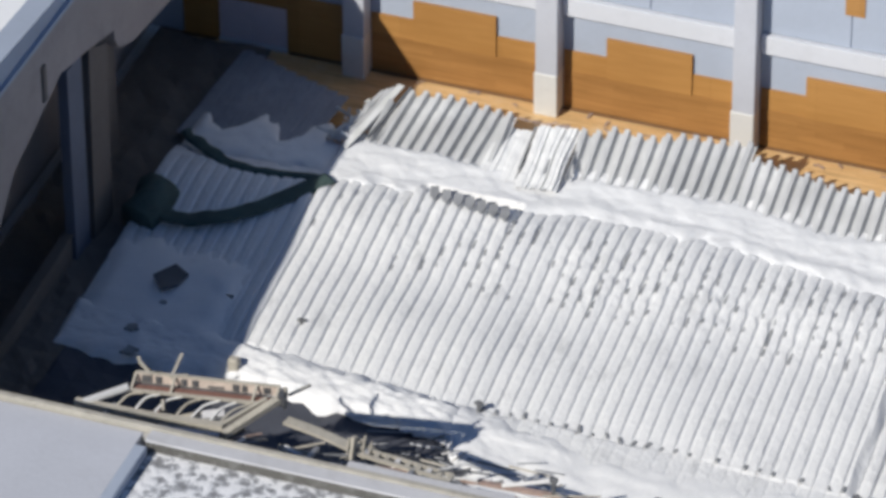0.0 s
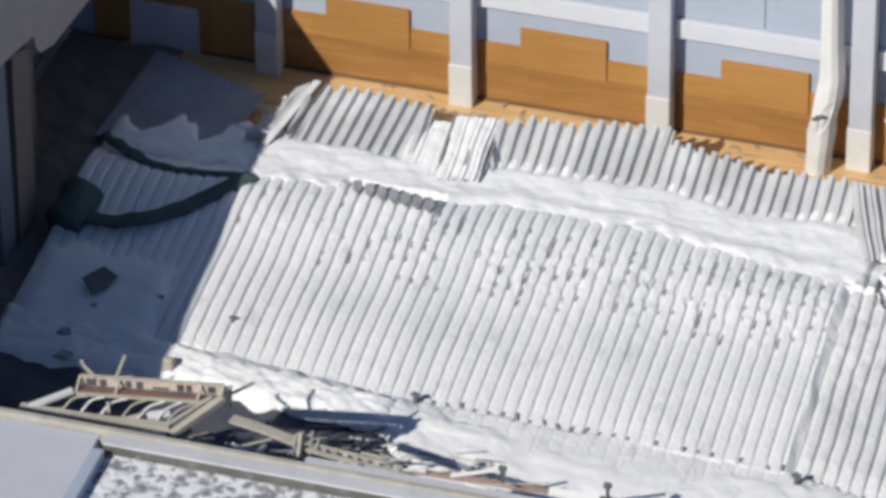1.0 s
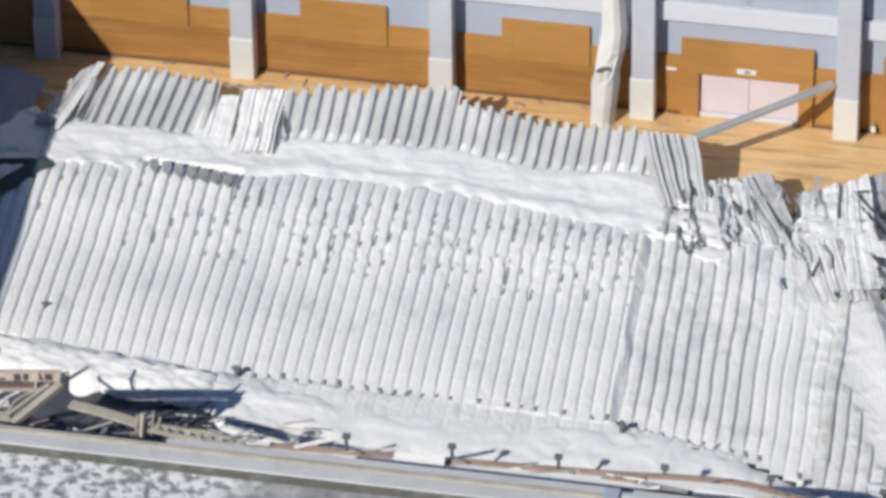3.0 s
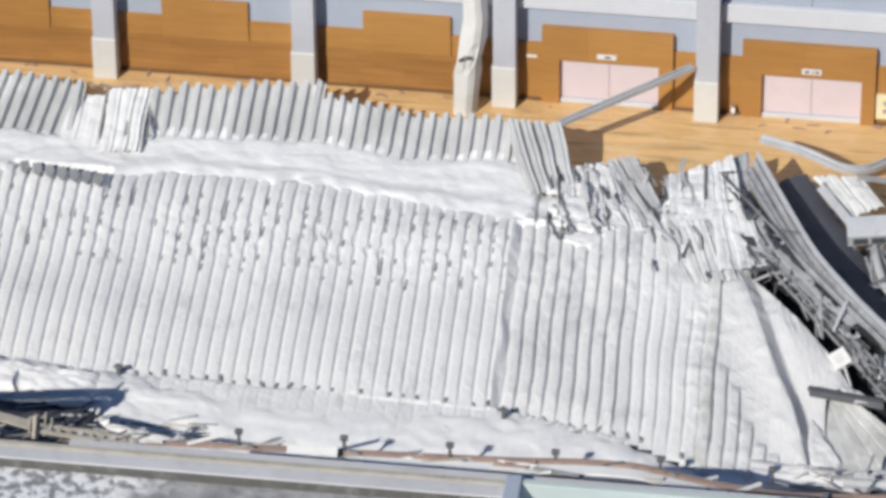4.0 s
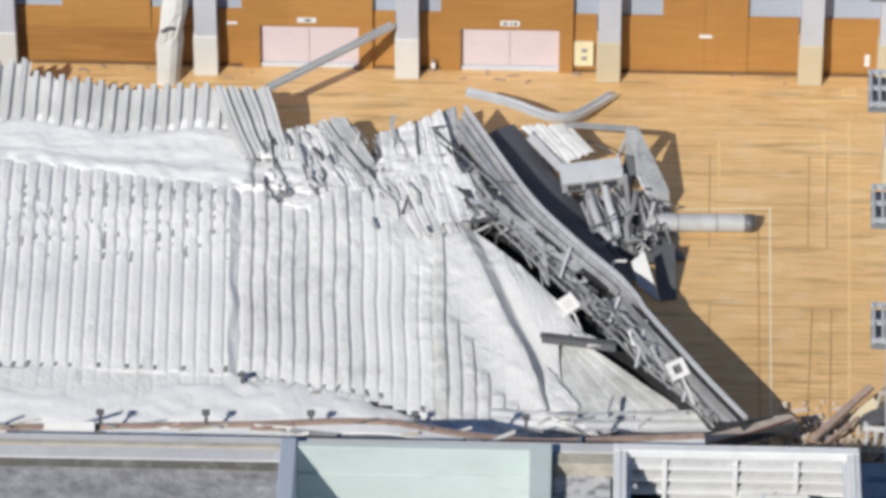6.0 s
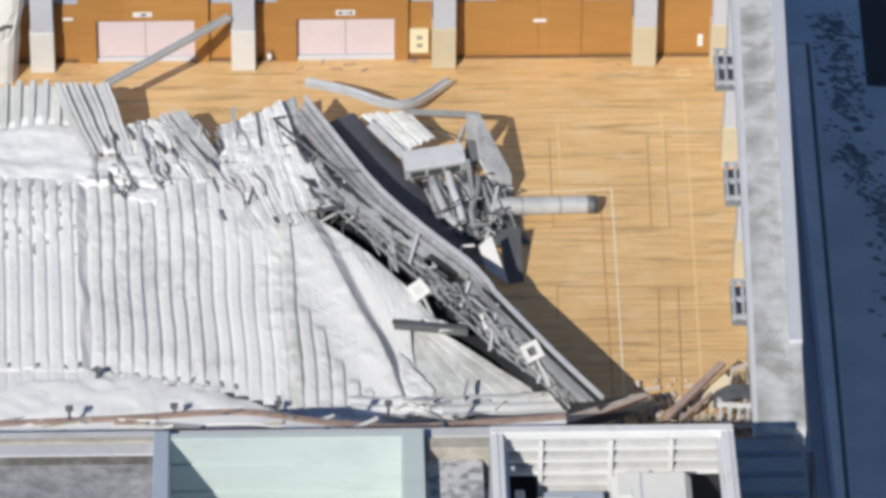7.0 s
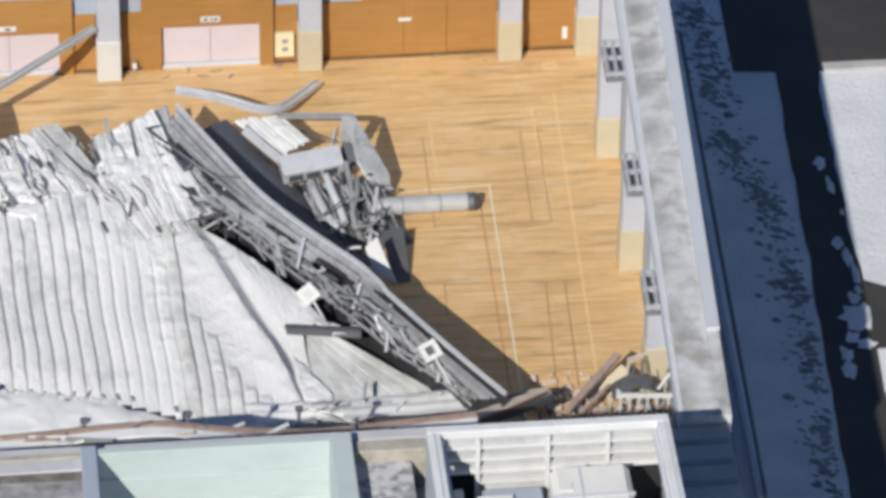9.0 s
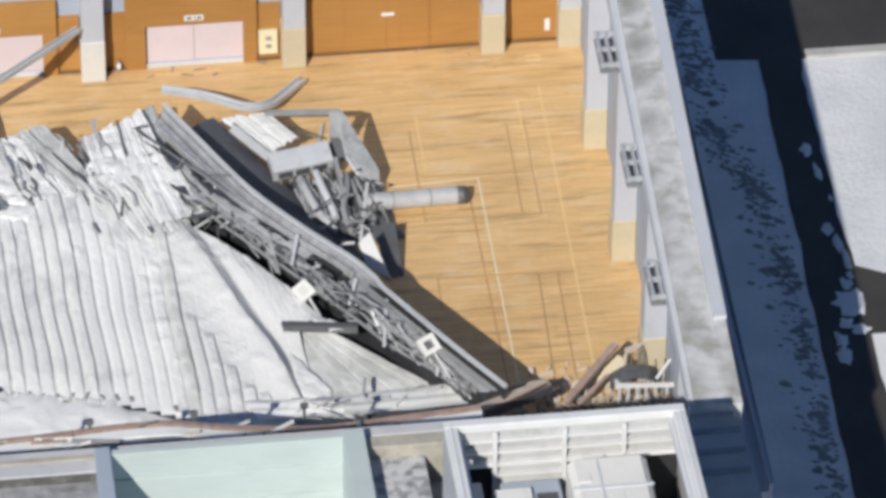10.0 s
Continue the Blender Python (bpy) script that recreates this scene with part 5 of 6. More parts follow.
for i in range(7):
    t = (0.3, 0.85, 1.6, 2.25, 2.85, 3.4, 3.85)[i] / 4.75
    p0 = a0 + d * t + Vector((0.1, -0.3, -0.2))
    p2 = Vector((p0.x - 0.75 + 0.1 * (i % 2), -29.42, 6.22))
    p1 = (p0 + p2) / 2 + Vector((-0.12, 0.18, 0.03))
    part("slat", swept("slat", bent([p0, p1, p2], 5), [(-0.035, -0.02), (0.035, -0.02), (0.035, 0.02), (-0.035, 0.02)], M["white_paint" if i % 3 else "timber"]), None, frame_w)
for q0, q1 in (((-3.5, -28.4, 7.0), (-4.1, -27.95, 7.05)), ((-4.1, -27.95, 7.05), (-4.25, -27.75, 7.1)), ((-2.85, -28.3, 6.95), (-2.95, -27.05, 7.05)), ((-2.9, -28.25, 7.0), (-2.3, -28.1, 7.05)), ((0.9, -27.2, 6.4), (1.28, -26.2, 6.2)), ((-2.9, -28.95, 6.5), (-2.75, -29.3, 6.35))):
    part("splinter", bar(bmesh.new(), q0, q1, 0.10, 0.06), M["timber"], frame_w)
part("pipe", swept("pipe", [(-5.5, -29.5, 6.15), (-4.15, -28.85, 6.65)], ring(0.14, 8), M["steel_light"]), None, frame_w, "grey pipe")
part("long_plank", swept("long_plank", bent([(1.15, -28.1, 6.05), (2.4, -28.35, 6.05), (3.6, -28.65, 6.0)]), [(-0.19, -0.05), (0.19, -0.05), (0.19, 0.05), (-0.19, 0.05)], M["timber"]), None, frame_w)
for x, y, h, w_ in ((3.62, -29.05, 0.75, 0.06), (3.83, -29.1, 0.95, 0.15), (4.12, -28.85, 0.9, 0.05), (4.3, -28.75, 0.6, 0.05)):
    part("stub_post", bar(bmesh.new(), (x, y, 5.75), (x + 0.08, y + 0.15, 5.75 + h), w_, w_), M["timber"], frame_w)
part("cross_bar", bar(bmesh.new(), (3.65, -28.95, 6.55), (4.2, -28.75, 6.5), 0.07, 0.06), M["timber"], frame_w)
# torn ladder-like strip running east from the posts
for dy, w_ in ((0.14, 0.10), (-0.2, 0.14)):
    part("ladder_rail", swept("ladder_rail", [(3.95 + 0.42 * i, -28.66 - 0.045 * i + dy, 5.95 + 0.03 * rough_noise(i, dy, 0.7, 6)) for i in range(9)], [(-w_ / 2, -0.05), (w_ / 2, -0.05), (w_ / 2, 0.05), (-w_ / 2, 0.05)], M["timber"]), None, frame_w)
for i in range(9):
    x = 4.2 + 0.38 * i
    part("rung", bar(bmesh.new(), (x, -28.87 - 0.04 * i, 5.96), (x + 0.05, -28.5 - 0.045 * i, 5.97), 0.17, 0.05), M["timber" if i % 3 else "cap"], frame_w)
debris_run(frame_w, 85, -5.0, 8.5, lambda x, r: (-28.9 - r.random() * 1.5, 5.72 + 0.15 * r.random()), ("timber", "steel_dark", "steel_dark", "steel", "white_paint", "timber", "rust"), 9, 0.5, 2.0, tilt=0.5)
debris_run(frame_w, 40, 0.5, 8.0, lambda x, r: (-20.9 - r.random() * 2.2, 0.45 + 0.2 * r.random()), ("timber", "steel", "white_paint", "steel_dark", "steel_light"), 19, 0.5, 1.8, (0.03, 0.09), 0.5)
for x in (-4.6, -1.0, 2.6):
    part("strut", bar(bmesh.new(), (x, -29.0, 5.9), (x, -37.95, 8.2), 0.16, 0.16), M["steel"], frame_w)

# ---- fallen truss across the east end ----
truss = thing("fallen_truss", (31, -14, 0), "tangled grey steel roof truss lying across the hall floor", "truss")
RAIL = [(25.9, -4.2, 1.6), (27.2, -7.35, 1.8), (28.55, -10.45, 2.0), (30.0, -12.95, 2.2), (31.0, -14.5, 2.35), (31.8, -15.7, 2.45), (32.5, -17.2, 2.6), (33.95, -20.2, 2.9), (35.0, -22.15, 3.0), (36.15, -23.95, 2.95)]
EDGE = [(25.5, -5.0, 1.5), (26.5, -7.4, 1.7), (27.85, -10.3, 1.9), (28.9, -12.0, 2.05), (30.1, -13.8, 2.2), (30.95, -15.0, 2.3), (31.7, -16.1, 2.4)]
INNER = [(25.4, -5.2, 1.35), (26.4, -7.85, 1.5), (27.75, -10.7, 1.7), (28.9, -12.35, 1.85), (30.0, -14.2, 2.05), (31.25, -16.4, 2.3), (32.4, -18.7, 2.5), (33.85, -21.2, 2.6), (34.95, -23.05, 2.5)]
FOOT = [(25.8, -8.6, 0.6), (26.2, -9.6, 0.6), (26.75, -11.3, 0.6), (27.5, -12.3, 0.55), (28.75, -14.25, 0.5), (30.2, -16.2, 0.5), (31.35, -17.9, 0.45), (32.55, -19.5, 0.4), (33.9, -20.6, 0.4), (35.2, -22.4, 0.4)]
edge = bent(EDGE, 5)
rail, inner, foot = bent(RAIL, 5), bent(INNER, 5), bent(FOOT, 6)
def on(linepts, t):
    f = min(max(t, 0), 1) * (len(linepts) - 1)
    i = min(int(f), len(linepts) - 2)
    return linepts[i].lerp(linepts[i + 1], f - i)
# folded gutter plate along the top: a flat pan between two raised edges, narrowing to the south
vs, fs = [], []
n_ = 44
for i in range(n_ + 1):
    t = i / n_
    a, b = on(edge, t), on(rail, 0.665 * t)
    for s, lift in ((0.0, -0.35), (0.0, 0.0), (0.05, 0.06), (0.10, -0.02), (0.50, -0.08), (0.54, -0.34), (0.62, -0.34), (0.66, 0.06), (0.78, 0.09), (0.81, -0.2), (0.87, -0.2), (0.90, 0.16), (0.97, 0.18), (1.0, 0.10), (1.0, -0.4)):
        q = a.lerp(b, s)
        vs.append((q.x, q.y, q.z + lift + 0.025 * rough_noise(i * 0.4, s * 3, 1.0, 12)))
for i in range(n_):
    for j in range(15):
        a, b = i * 15 + j, i * 15 + (j + 1) % 15
        fs.append((a, b, b + 15, a + 15))
part("gutter_plate", mesh_of("gutter_plate", vs, fs, M["pan"]), None, truss, "wide grey folded steel plate")
# the two black strips stand in for shaded gaps beside the plate
for s, w_, m_, dz, t1 in ((-0.35, 0.10, "shade_black", -0.25, 0.95), (-0.75, 0.16, "steel_light", -0.22, 0.8), (-1.1, 0.13, "shade_black", -0.38, 0.55), (-1.5, 0.12, "plate", -0.3, 0.7)):
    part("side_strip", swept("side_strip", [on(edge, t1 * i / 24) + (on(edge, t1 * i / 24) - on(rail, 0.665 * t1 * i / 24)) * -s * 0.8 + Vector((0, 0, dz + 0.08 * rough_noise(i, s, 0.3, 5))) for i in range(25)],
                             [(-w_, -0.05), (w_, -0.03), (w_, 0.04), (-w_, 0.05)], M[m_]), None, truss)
part("top_rail", swept("top_rail", [on(rail, i / 40) + Vector((0, 0, 0.2 if i < 27 else 0.05)) for i in range(41)], [(-0.06, -0.08), (0.06, -0.08), (0.06, 0.06), (-0.06, 0.06)], M["rail_bright"]), None, truss, "bright thin steel rail")
# long tapering side plate below the rail, creased twice
vs, fs = [], []
for i in range(31):
    t = 0.60 + 0.39 * i / 30
    a, b = on(rail, t), on(inner, t)
    for s, lift in ((0.20, -0.22), (0.36, -0.30), (0.40, -0.18), (0.46, -0.34), (0.80, -0.40), (0.86, -0.26), (0.9, -0.5)):
        q = a.lerp(b, s * (0.55 + 0.45 * min(1, 1.6 - t)))
        vs.append((q.x, q.y, q.z + lift + 0.03 * rough_noise(i * 0.5, s * 4, 1.0, 17)))
for i in range(30):
    for j in range(6):
        a = i * 7 + j
        fs.append((a, a + 1, a + 8, a + 7))
part("side_plate", mesh_of("side_plate", vs, fs, M["steel"]), None, truss, "creased grey steel side plate")
def shard(a, b, w, material, label=""):
    """A torn lens-shaped scrap with a ragged outline."""
    a, b = Vector(a), Vector(b)
    side = (b - a).cross(Vector((0, 0, 1))).normalized()
    vs, n = [], 9
    for i in range(n):
        t = i / (n - 1)
        q, h = a.lerp(b, t), w * math.sin(math.pi * (0.06 + 0.88 * t))
        vs += [q + side * h * (0.5 + 0.3 * rough_noise(i, a.x, 0.9, 4)), q - side * h * (0.5 + 0.3 * rough_noise(i, a.y, 0.9, 5)) + Vector((0, 0, -0.05))]
    fs = [(2 * i, 2 * i + 1, 2 * i + 3, 2 * i + 2) for i in range(n - 1)]
    part("torn_scrap", mesh_of("torn_scrap", vs, fs, M[material]), None, truss, label)
# the darkest scraps are patches for shaded holes between the torn sheets
for a, b, w, m_ in (((24.55, -5.5, 1.72), (25.35, -5.3, 1.75), 0.26, "shade_fill"), ((25.0, -6.2, 1.66), (26.3, -8.0, 1.7), 0.34, "shade_fill"), ((25.3, -7.5, 1.55), (26.35, -9.7, 1.55), 0.55, "shade_fill"),
                    ((26.7, -8.9, 1.78), (28.3, -11.4, 1.9), 0.28, "shade_fill"), ((25.95, -11.0, 1.5), (27.65, -10.72, 1.6), 0.3, "steel_dark"), ((26.15, -9.6, 1.6), (27.0, -10.2, 1.62), 0.3, "rail_bright"), ((26.3, -10.3, 1.6), (27.2, -10.5, 1.66), 0.14, "white_paint"),
                    ((25.3, -6.4, 1.74), (28.5, -11.2, 2.0), 0.16, "steel_light"), ((26.6, -8.0, 1.86), (28.2, -10.9, 2.0), 0.10, "shade_fill")):
    shard(a, b, w, m_)
# the dark sheet that hangs from the rail; its black is the shadow gap
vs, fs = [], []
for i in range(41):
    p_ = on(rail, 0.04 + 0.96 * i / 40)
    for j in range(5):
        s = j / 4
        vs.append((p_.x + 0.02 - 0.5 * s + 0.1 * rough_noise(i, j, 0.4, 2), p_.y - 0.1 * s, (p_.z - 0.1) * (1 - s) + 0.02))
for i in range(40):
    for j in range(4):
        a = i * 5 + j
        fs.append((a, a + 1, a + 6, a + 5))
part("hanging_sheet", mesh_of("hanging_sheet", vs, fs, M["shade_black"]), None, truss, "buckled sheet, blackened for the shadow gap below the rail")
# black sheet added so the gaps in the lattice look shaded
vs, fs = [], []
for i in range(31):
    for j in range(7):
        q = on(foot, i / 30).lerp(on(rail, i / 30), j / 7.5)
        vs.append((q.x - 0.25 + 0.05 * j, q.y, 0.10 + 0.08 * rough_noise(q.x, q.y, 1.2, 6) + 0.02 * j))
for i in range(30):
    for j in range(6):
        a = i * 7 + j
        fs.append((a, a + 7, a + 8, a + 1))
part("ceiling_sheet", mesh_of("ceiling_sheet", vs, fs, M["shade_black"]), None, truss, "black sheet standing in for the shade beneath the truss")
# dark sheet beside the rail; its colour stands in for the rail plate's shadow
vs, fs = [], []
A_, B_, C_, D_ = Vector((26.5, -5.2, 1.0)), Vector((27.75, -4.2, 1.0)), Vector((32.6, -12.6, 0.2)), Vector((31.0, -13.6, 0.45))
for i in range(15):
    for j in range(7):
        q = A_.lerp(B_, j / 6).lerp(D_.lerp(C_, j / 6), i / 14)
        vs.append((q.x, q.y, q.z + 0.15 * math.sin(math.pi * j / 6) + 0.08 * rough_noise(q.x, q.y, 1.3, 2)))
for i in range(14):
    for j in range(6):
        a = i * 7 + j
        fs.append((a, a + 1, a + 8, a + 7))
part("side_sheet", mesh_of("side_sheet", vs, fs, M["shade_fill"]), None, truss, "dark sheet carrying the shadow of the rail plate in its colour")
part("side_strip", bar(bmesh.new(), (28.35, -5.35, 1.3), (30.3, -8.1, 0.95), 0.34, 0.06, 0.4), M["steel_light"], truss, "pale bent strip")
rnd = random.Random(21)
def cross_point(t, s, lift=0.0):
    t = min(max(t, 0), 1)
    q = on(foot, t).lerp(on(inner, t), s)
    return q + Vector((0, 0, 0.12 * math.sin(math.pi * s) + lift))
for s, r_ in ((0.5, 0.06), (0.64, 0.05), (0.82, 0.05)):
    pts = [cross_point(i / 26, s + 0.07 * rough_noise(i, s * 9, 0.35, 3), 0.18 * rough_noise(i, s * 5, 0.5, 8)) for i in range(27)]
    part("chord", swept("chord", pts, ring(r_, 6), M["steel"]), None, truss)
rows_ = [0.5, 0.6, 0.7, 0.8, 0.9, 1.0]
for i in range(52):
    t = i / 52
    for s0, s1 in zip(rows_, rows_[1:]):
        if rnd.random() < 0.5:
            dt = 1 / 50 * (1 if (i + int(s0 * 10)) % 2 else -1) + rnd.gauss(0, 0.018)
            a, b = cross_point(t, s0 + rnd.gauss(0, 0.05), rnd.uniform(-0.25, 0.1)), cross_point(t + dt, s1 + rnd.gauss(0, 0.05), rnd.uniform(-0.2, 0.15))
            w = rnd.uniform(0.04, 0.10)
            part("web_bar", bar(bmesh.new(), a, b, w, w * rnd.uniform(0.5, 1), rnd.uniform(0, 3)), M[rnd.choice(("steel", "steel_dark", "steel", "steel_dark", "steel_light"))], truss)
for i in range(95):
    t, s = rnd.random(), rnd.uniform(0.52, 0.95)
    a = cross_point(t, s, rnd.uniform(-0.1, 0.25))
    b = cross_point(t + rnd.uniform(0.015, 0.07), min(1, max(0, s + rnd.gauss(0, 0.22))), rnd.uniform(-0.2, 0.3))
    part("loose_bar", bar(bmesh.new(), a, b, rnd.uniform(0.04, 0.1), rnd.uniform(0.03, 0.07), rnd.uniform(0, 3)), M[rnd.choice(("steel", "steel_dark", "steel", "steel_dark", "steel_light"))], truss)
for i in range(26):
    t, s = 0.1 + 0.75 * rnd.random(), rnd.uniform(0.55, 0.9)
    c = cross_point(t, s, rnd.uniform(-0.35, 0.0))
    u = (on(inner, t + 0.03) - on(inner, t)).normalized()
    bm = one_box((-0.15, -0.28, -0.012), (0.15, 0.28, 0.012))
    bm.transform(Matrix.Translation(c) @ u.to_track_quat("Y", "Z").to_matrix().to_4x4() @ pose(0, 0, 0, rnd.gauss(0, 25), rnd.gauss(0, 35), rnd.gauss(0, 30)))
    part("ceiling_scrap", bm, M[rnd.choice(("steel", "steel", "steel_dark"))], truss)
for x, y, l in ((29.6, -14.2, 1.2), (32.35, -18.9, 2.1), (34.0, -21.0, 1.6), (31.4, -16.9, 0.9), (33.1, -18.7, 1.2)):
    part("hanger", bar(bmesh.new(), (x + 0.35, y + 0.55 * l, 2.35), (x, y - 0.45 * l, 1.9), 0.11, 0.05, 0.2), M["rail_bright"], truss, "pale steel hanger")
def heap_on(parent, n, c0, c1, spread, zmax, mats, seed, name):
    r = random.Random(seed)
    for _ in range(n):
        q = Vector(c0).lerp(Vector(c1), r.random()) + Vector((r.gauss(0, spread), r.gauss(0, spread), r.uniform(0, zmax)))
        l = r.uniform(0.3, 1.1)
        u, w = r.uniform(0, 6.28), r.uniform(-0.5, 0.5)
        part(name, bar(bmesh.new(), q, q + Vector((l * math.cos(u), l * math.sin(u), l * 0.5 * w)), r.uniform(0.04, 0.12), r.uniform(0.03, 0.09), u), M[r.choice(mats)], parent)
heap_on(truss, 26, (26.2, -9.6, 0.9), (27.6, -10.4, 0.9), 0.35, 0.5, ("steel", "steel_light", "steel_dark"), 61, "loose_bar")
heap_on(truss, 14, (25.2, -7.2, 1.35), (28.3, -11.2, 1.5), 0.3, 0.4, ("steel", "steel_dark", "steel_dark"), 62, "loose_bar")

def floodlight(x, y, z, rx, ry, turn, label, dark):
    f = thing("ceiling_lamp", (x, y, z), label, "lamp", "lamps caught in the truss")
    m_ = pose(x, y, z, rx, ry, turn) @ Matrix.Diagonal((1.0, 1.0, 0.9, 1))
    bm = bmesh.new()
    for lo, hi in (((-0.33, -0.33, 0), (0.33, -0.16, 0.3)), ((-0.33, 0.16, 0), (0.33, 0.33, 0.3)), ((-0.33, -0.16, 0), (-0.16, 0.16, 0.3)), ((0.16, -0.16, 0), (0.33, 0.16, 0.3))):
        box(bm, lo, hi)
    bm.transform(m_)
    housing = part("housing", bm, M["white_paint"], f)
    bm = one_box((-0.16, -0.16, 0.02), (0.16, 0.16, 0.12 if dark else 0.29))
    bm.transform(m_)
    part("lens", bm, M["steel_dark" if dark else "pad"], housing, "dark lamp opening" if dark else "pale lamp lens")
    part("stem", bar(bmesh.new(), (x + 0.15, y - 0.25, z), (x + 0.6, y - 1.5, z - 0.3), 0.07, 0.07), M["white_paint"], f)
floodlight(29.93, -15.6, 1.25, 25, -20, 30, "white box lamp tangled in the fallen truss", False)
floodlight(33.78, -20.9, 2.6, 35, -12, 25, "white box lamp with a dark opening, on the fallen truss", True)
fin = thing("dark_girder", (31.6, -17, 1), "short dark steel girder jutting from the fallen truss", "girder")
part("web", swept("web", [(29.0, -17.35, 1.1), (31.65, -17.8, 1.1)], [(-0.05, -0.12), (0.05, -0.12), (0.05, 0.2), (-0.05, 0.2)], M["steel_dark"]), None, fin)
part("flange", swept("flange", [(28.95, -17.35, 1.3), (31.65, -17.8, 1.3)], [(-0.13, -0.03), (0.13, -0.03), (0.13, 0.03), (-0.13, 0.03)], M["steel_dark"]), None, fin)

# white fascia folded over the front of the truss
fas = thing("fallen_fascia", (32.5, -21.5, 1), "pale sagging metal fascia strip lying on the wreck", "fascia")
pts = bent([(28.9, -21.3, 0.85), (31.05, -21.55, 0.9), (33.0, -21.85, 1.05), (35.2, -21.95, 1.25)])
part("strip", swept("strip", pts, [(-0.3, -0.02), (0.0, 0.14), (0.3, 0.05), (0.3, 0.0), (0.0, 0.08), (-0.3, -0.08)], M["roof_pale"], False), None, fas)
def loose_sheet(a, b, c, d, n, material, seed, label):
    """A long thin wavy sheet between four corners."""
    a, b, c, d = (Vector(q) for q in (a, b, c, d))
    vs, fs = [], []
    for i in range(n + 1):
        for j in range(6):
            q = a.lerp(b, i / n).lerp(d.lerp(c, i / n), j / 5)
            vs.append((q.x, q.y, q.z + 0.10 * rough_noise(q.x, q.y, 0.8, seed) + (0.04 if j % 2 else 0.0)))
    for i in range(n):
        for j in range(5):
            k = i * 6 + j
            fs.append((k, k + 1, k + 7, k + 6))
    part("loose_sheet", mesh_of("loose_sheet", vs, fs, M[material]), None, fas, label)
loose_sheet((27.2, -21.3, 1.1), (31.5, -21.7, 1.15), (31.6, -22.7, 1.2), (27.6, -22.6, 1.2), 20, "snow", 31, "snow-covered torn sheet")
loose_sheet((30.6, -21.6, 1.25), (35.4, -21.5, 1.4), (35.0, -22.7, 1.3), (30.6, -22.8, 1.3), 20, "roof_pale", 32, "pale torn metal sheet dusted with snow")
part("seam_strip", bar(bmesh.new(), (29.2, -21.6, 1.2), (31.0, -23.3, 1.35), 0.06, 0.06), M["steel"], fas)
debris_run(fas, 12, 28.5, 36.5, lambda x, r: (lambda q: (-21.9 - 0.9 * q, 1.3 + 0.2 * r.random()))(r.random()), ("white_paint", "steel_light", "steel", "timber", "white_paint"), 31, 0.4, 1.5, (0.05, 0.16), 0.9)

# ---- wreck around the fallen duct ----
def bar_heap(name, label, cat, n, cx, cy, rx, ry, zmax, mats, seed, lmin=0.5, lmax=1.6, w=(0.04, 0.12)):
    h = thing(name, (cx, cy, 0), label, cat)
    r = random.Random(seed)
    for i in range(n):
        a = Vector((cx + rx * r.uniform(-1, 1), cy + ry * r.uniform(-1, 1), r.uniform(0.05, zmax)))
        u, v_ = r.uniform(0, 6.28), r.uniform(-0.7, 0.7)
        l = r.uniform(lmin, lmax)
        b = a + Vector((math.cos(u) * math.cos(v_), math.sin(u) * math.cos(v_), math.sin(v_))) * l
        b.z = max(b.z, 0.05)
        part("bent_bar", bar(bmesh.new(), a, b, r.uniform(*w), r.uniform(*w), u), M[r.choice(mats)], h)
    return h
wreck = bar_heap("steel_wreckage", "heap of bent grey steel members on the floor", "wreckage", 70, 32.0, -9.6, 1.2, 1.8, 1.0, ("steel", "steel", "steel_dark", "steel_dark", "steel_light"), 41, 0.4, 1.2, (0.025, 0.07))
r_ = random.Random(404)
for k_ in range(34):
    # members still hanging more or less together, falling towards the south-east
    x, y = 30.3 + 2.9 * r_.random(), -8.2 - 0.9 * r_.random()
    a = Vector((x, y, 1.1 - 0.2 * r_.random()))
    b = a + Vector((0.25 + 0.5 * r_.random(), -1.1 - 1.3 * r_.random(), -0.5 - 0.4 * r_.random()))
    mid = (a + b) / 2 + Vector((r_.uniform(-0.2, 0.2), 0, r_.uniform(0.0, 0.25)))
    part("hanging_member", swept("hanging_member", bent([a, mid, b], 3), ring(r_.choice((0.025, 0.035, 0.05)), 5), M[r_.choice(("steel", "steel_light", "steel", "pan", "steel_dark"))]), None, wreck)
bar_heap("steel_wreckage", "small heap of bent steel beside the duct", "wreckage", 30, 30.2, -6.4, 1.4, 1.2, 0.8, ("steel", "steel_light", "steel_dark"), 42)

under = thing("dark_sheet", (31.6, -9.3, 0.1), "crumpled dark sheet lying under bent steel members", "sheet")
vs, fs = [], []
for i in range(19):
    for j in range(15):
        x, y = 30.0 + 0.19 * i + 0.05 * j, -7.3 - 0.31 * j + 0.03 * i
        e = min(i, 18 - i, j, 14 - j) / 3
        vs.append((x + 0.15 * rough_noise(x, y, 1.5, 2), y + 0.15 * rough_noise(y, x, 1.5, 3), 0.05 + min(1, e) * (0.3 + 0.3 * rough_noise(x, y, 1.3, 4))))
for i in range(18):
    for j in range(14):
        a = i * 15 + j
        fs.append((a, a + 1, a + 16, a + 15))
part("sheet", mesh_of("sheet", vs, fs, M["steel_dark"]), None, under)
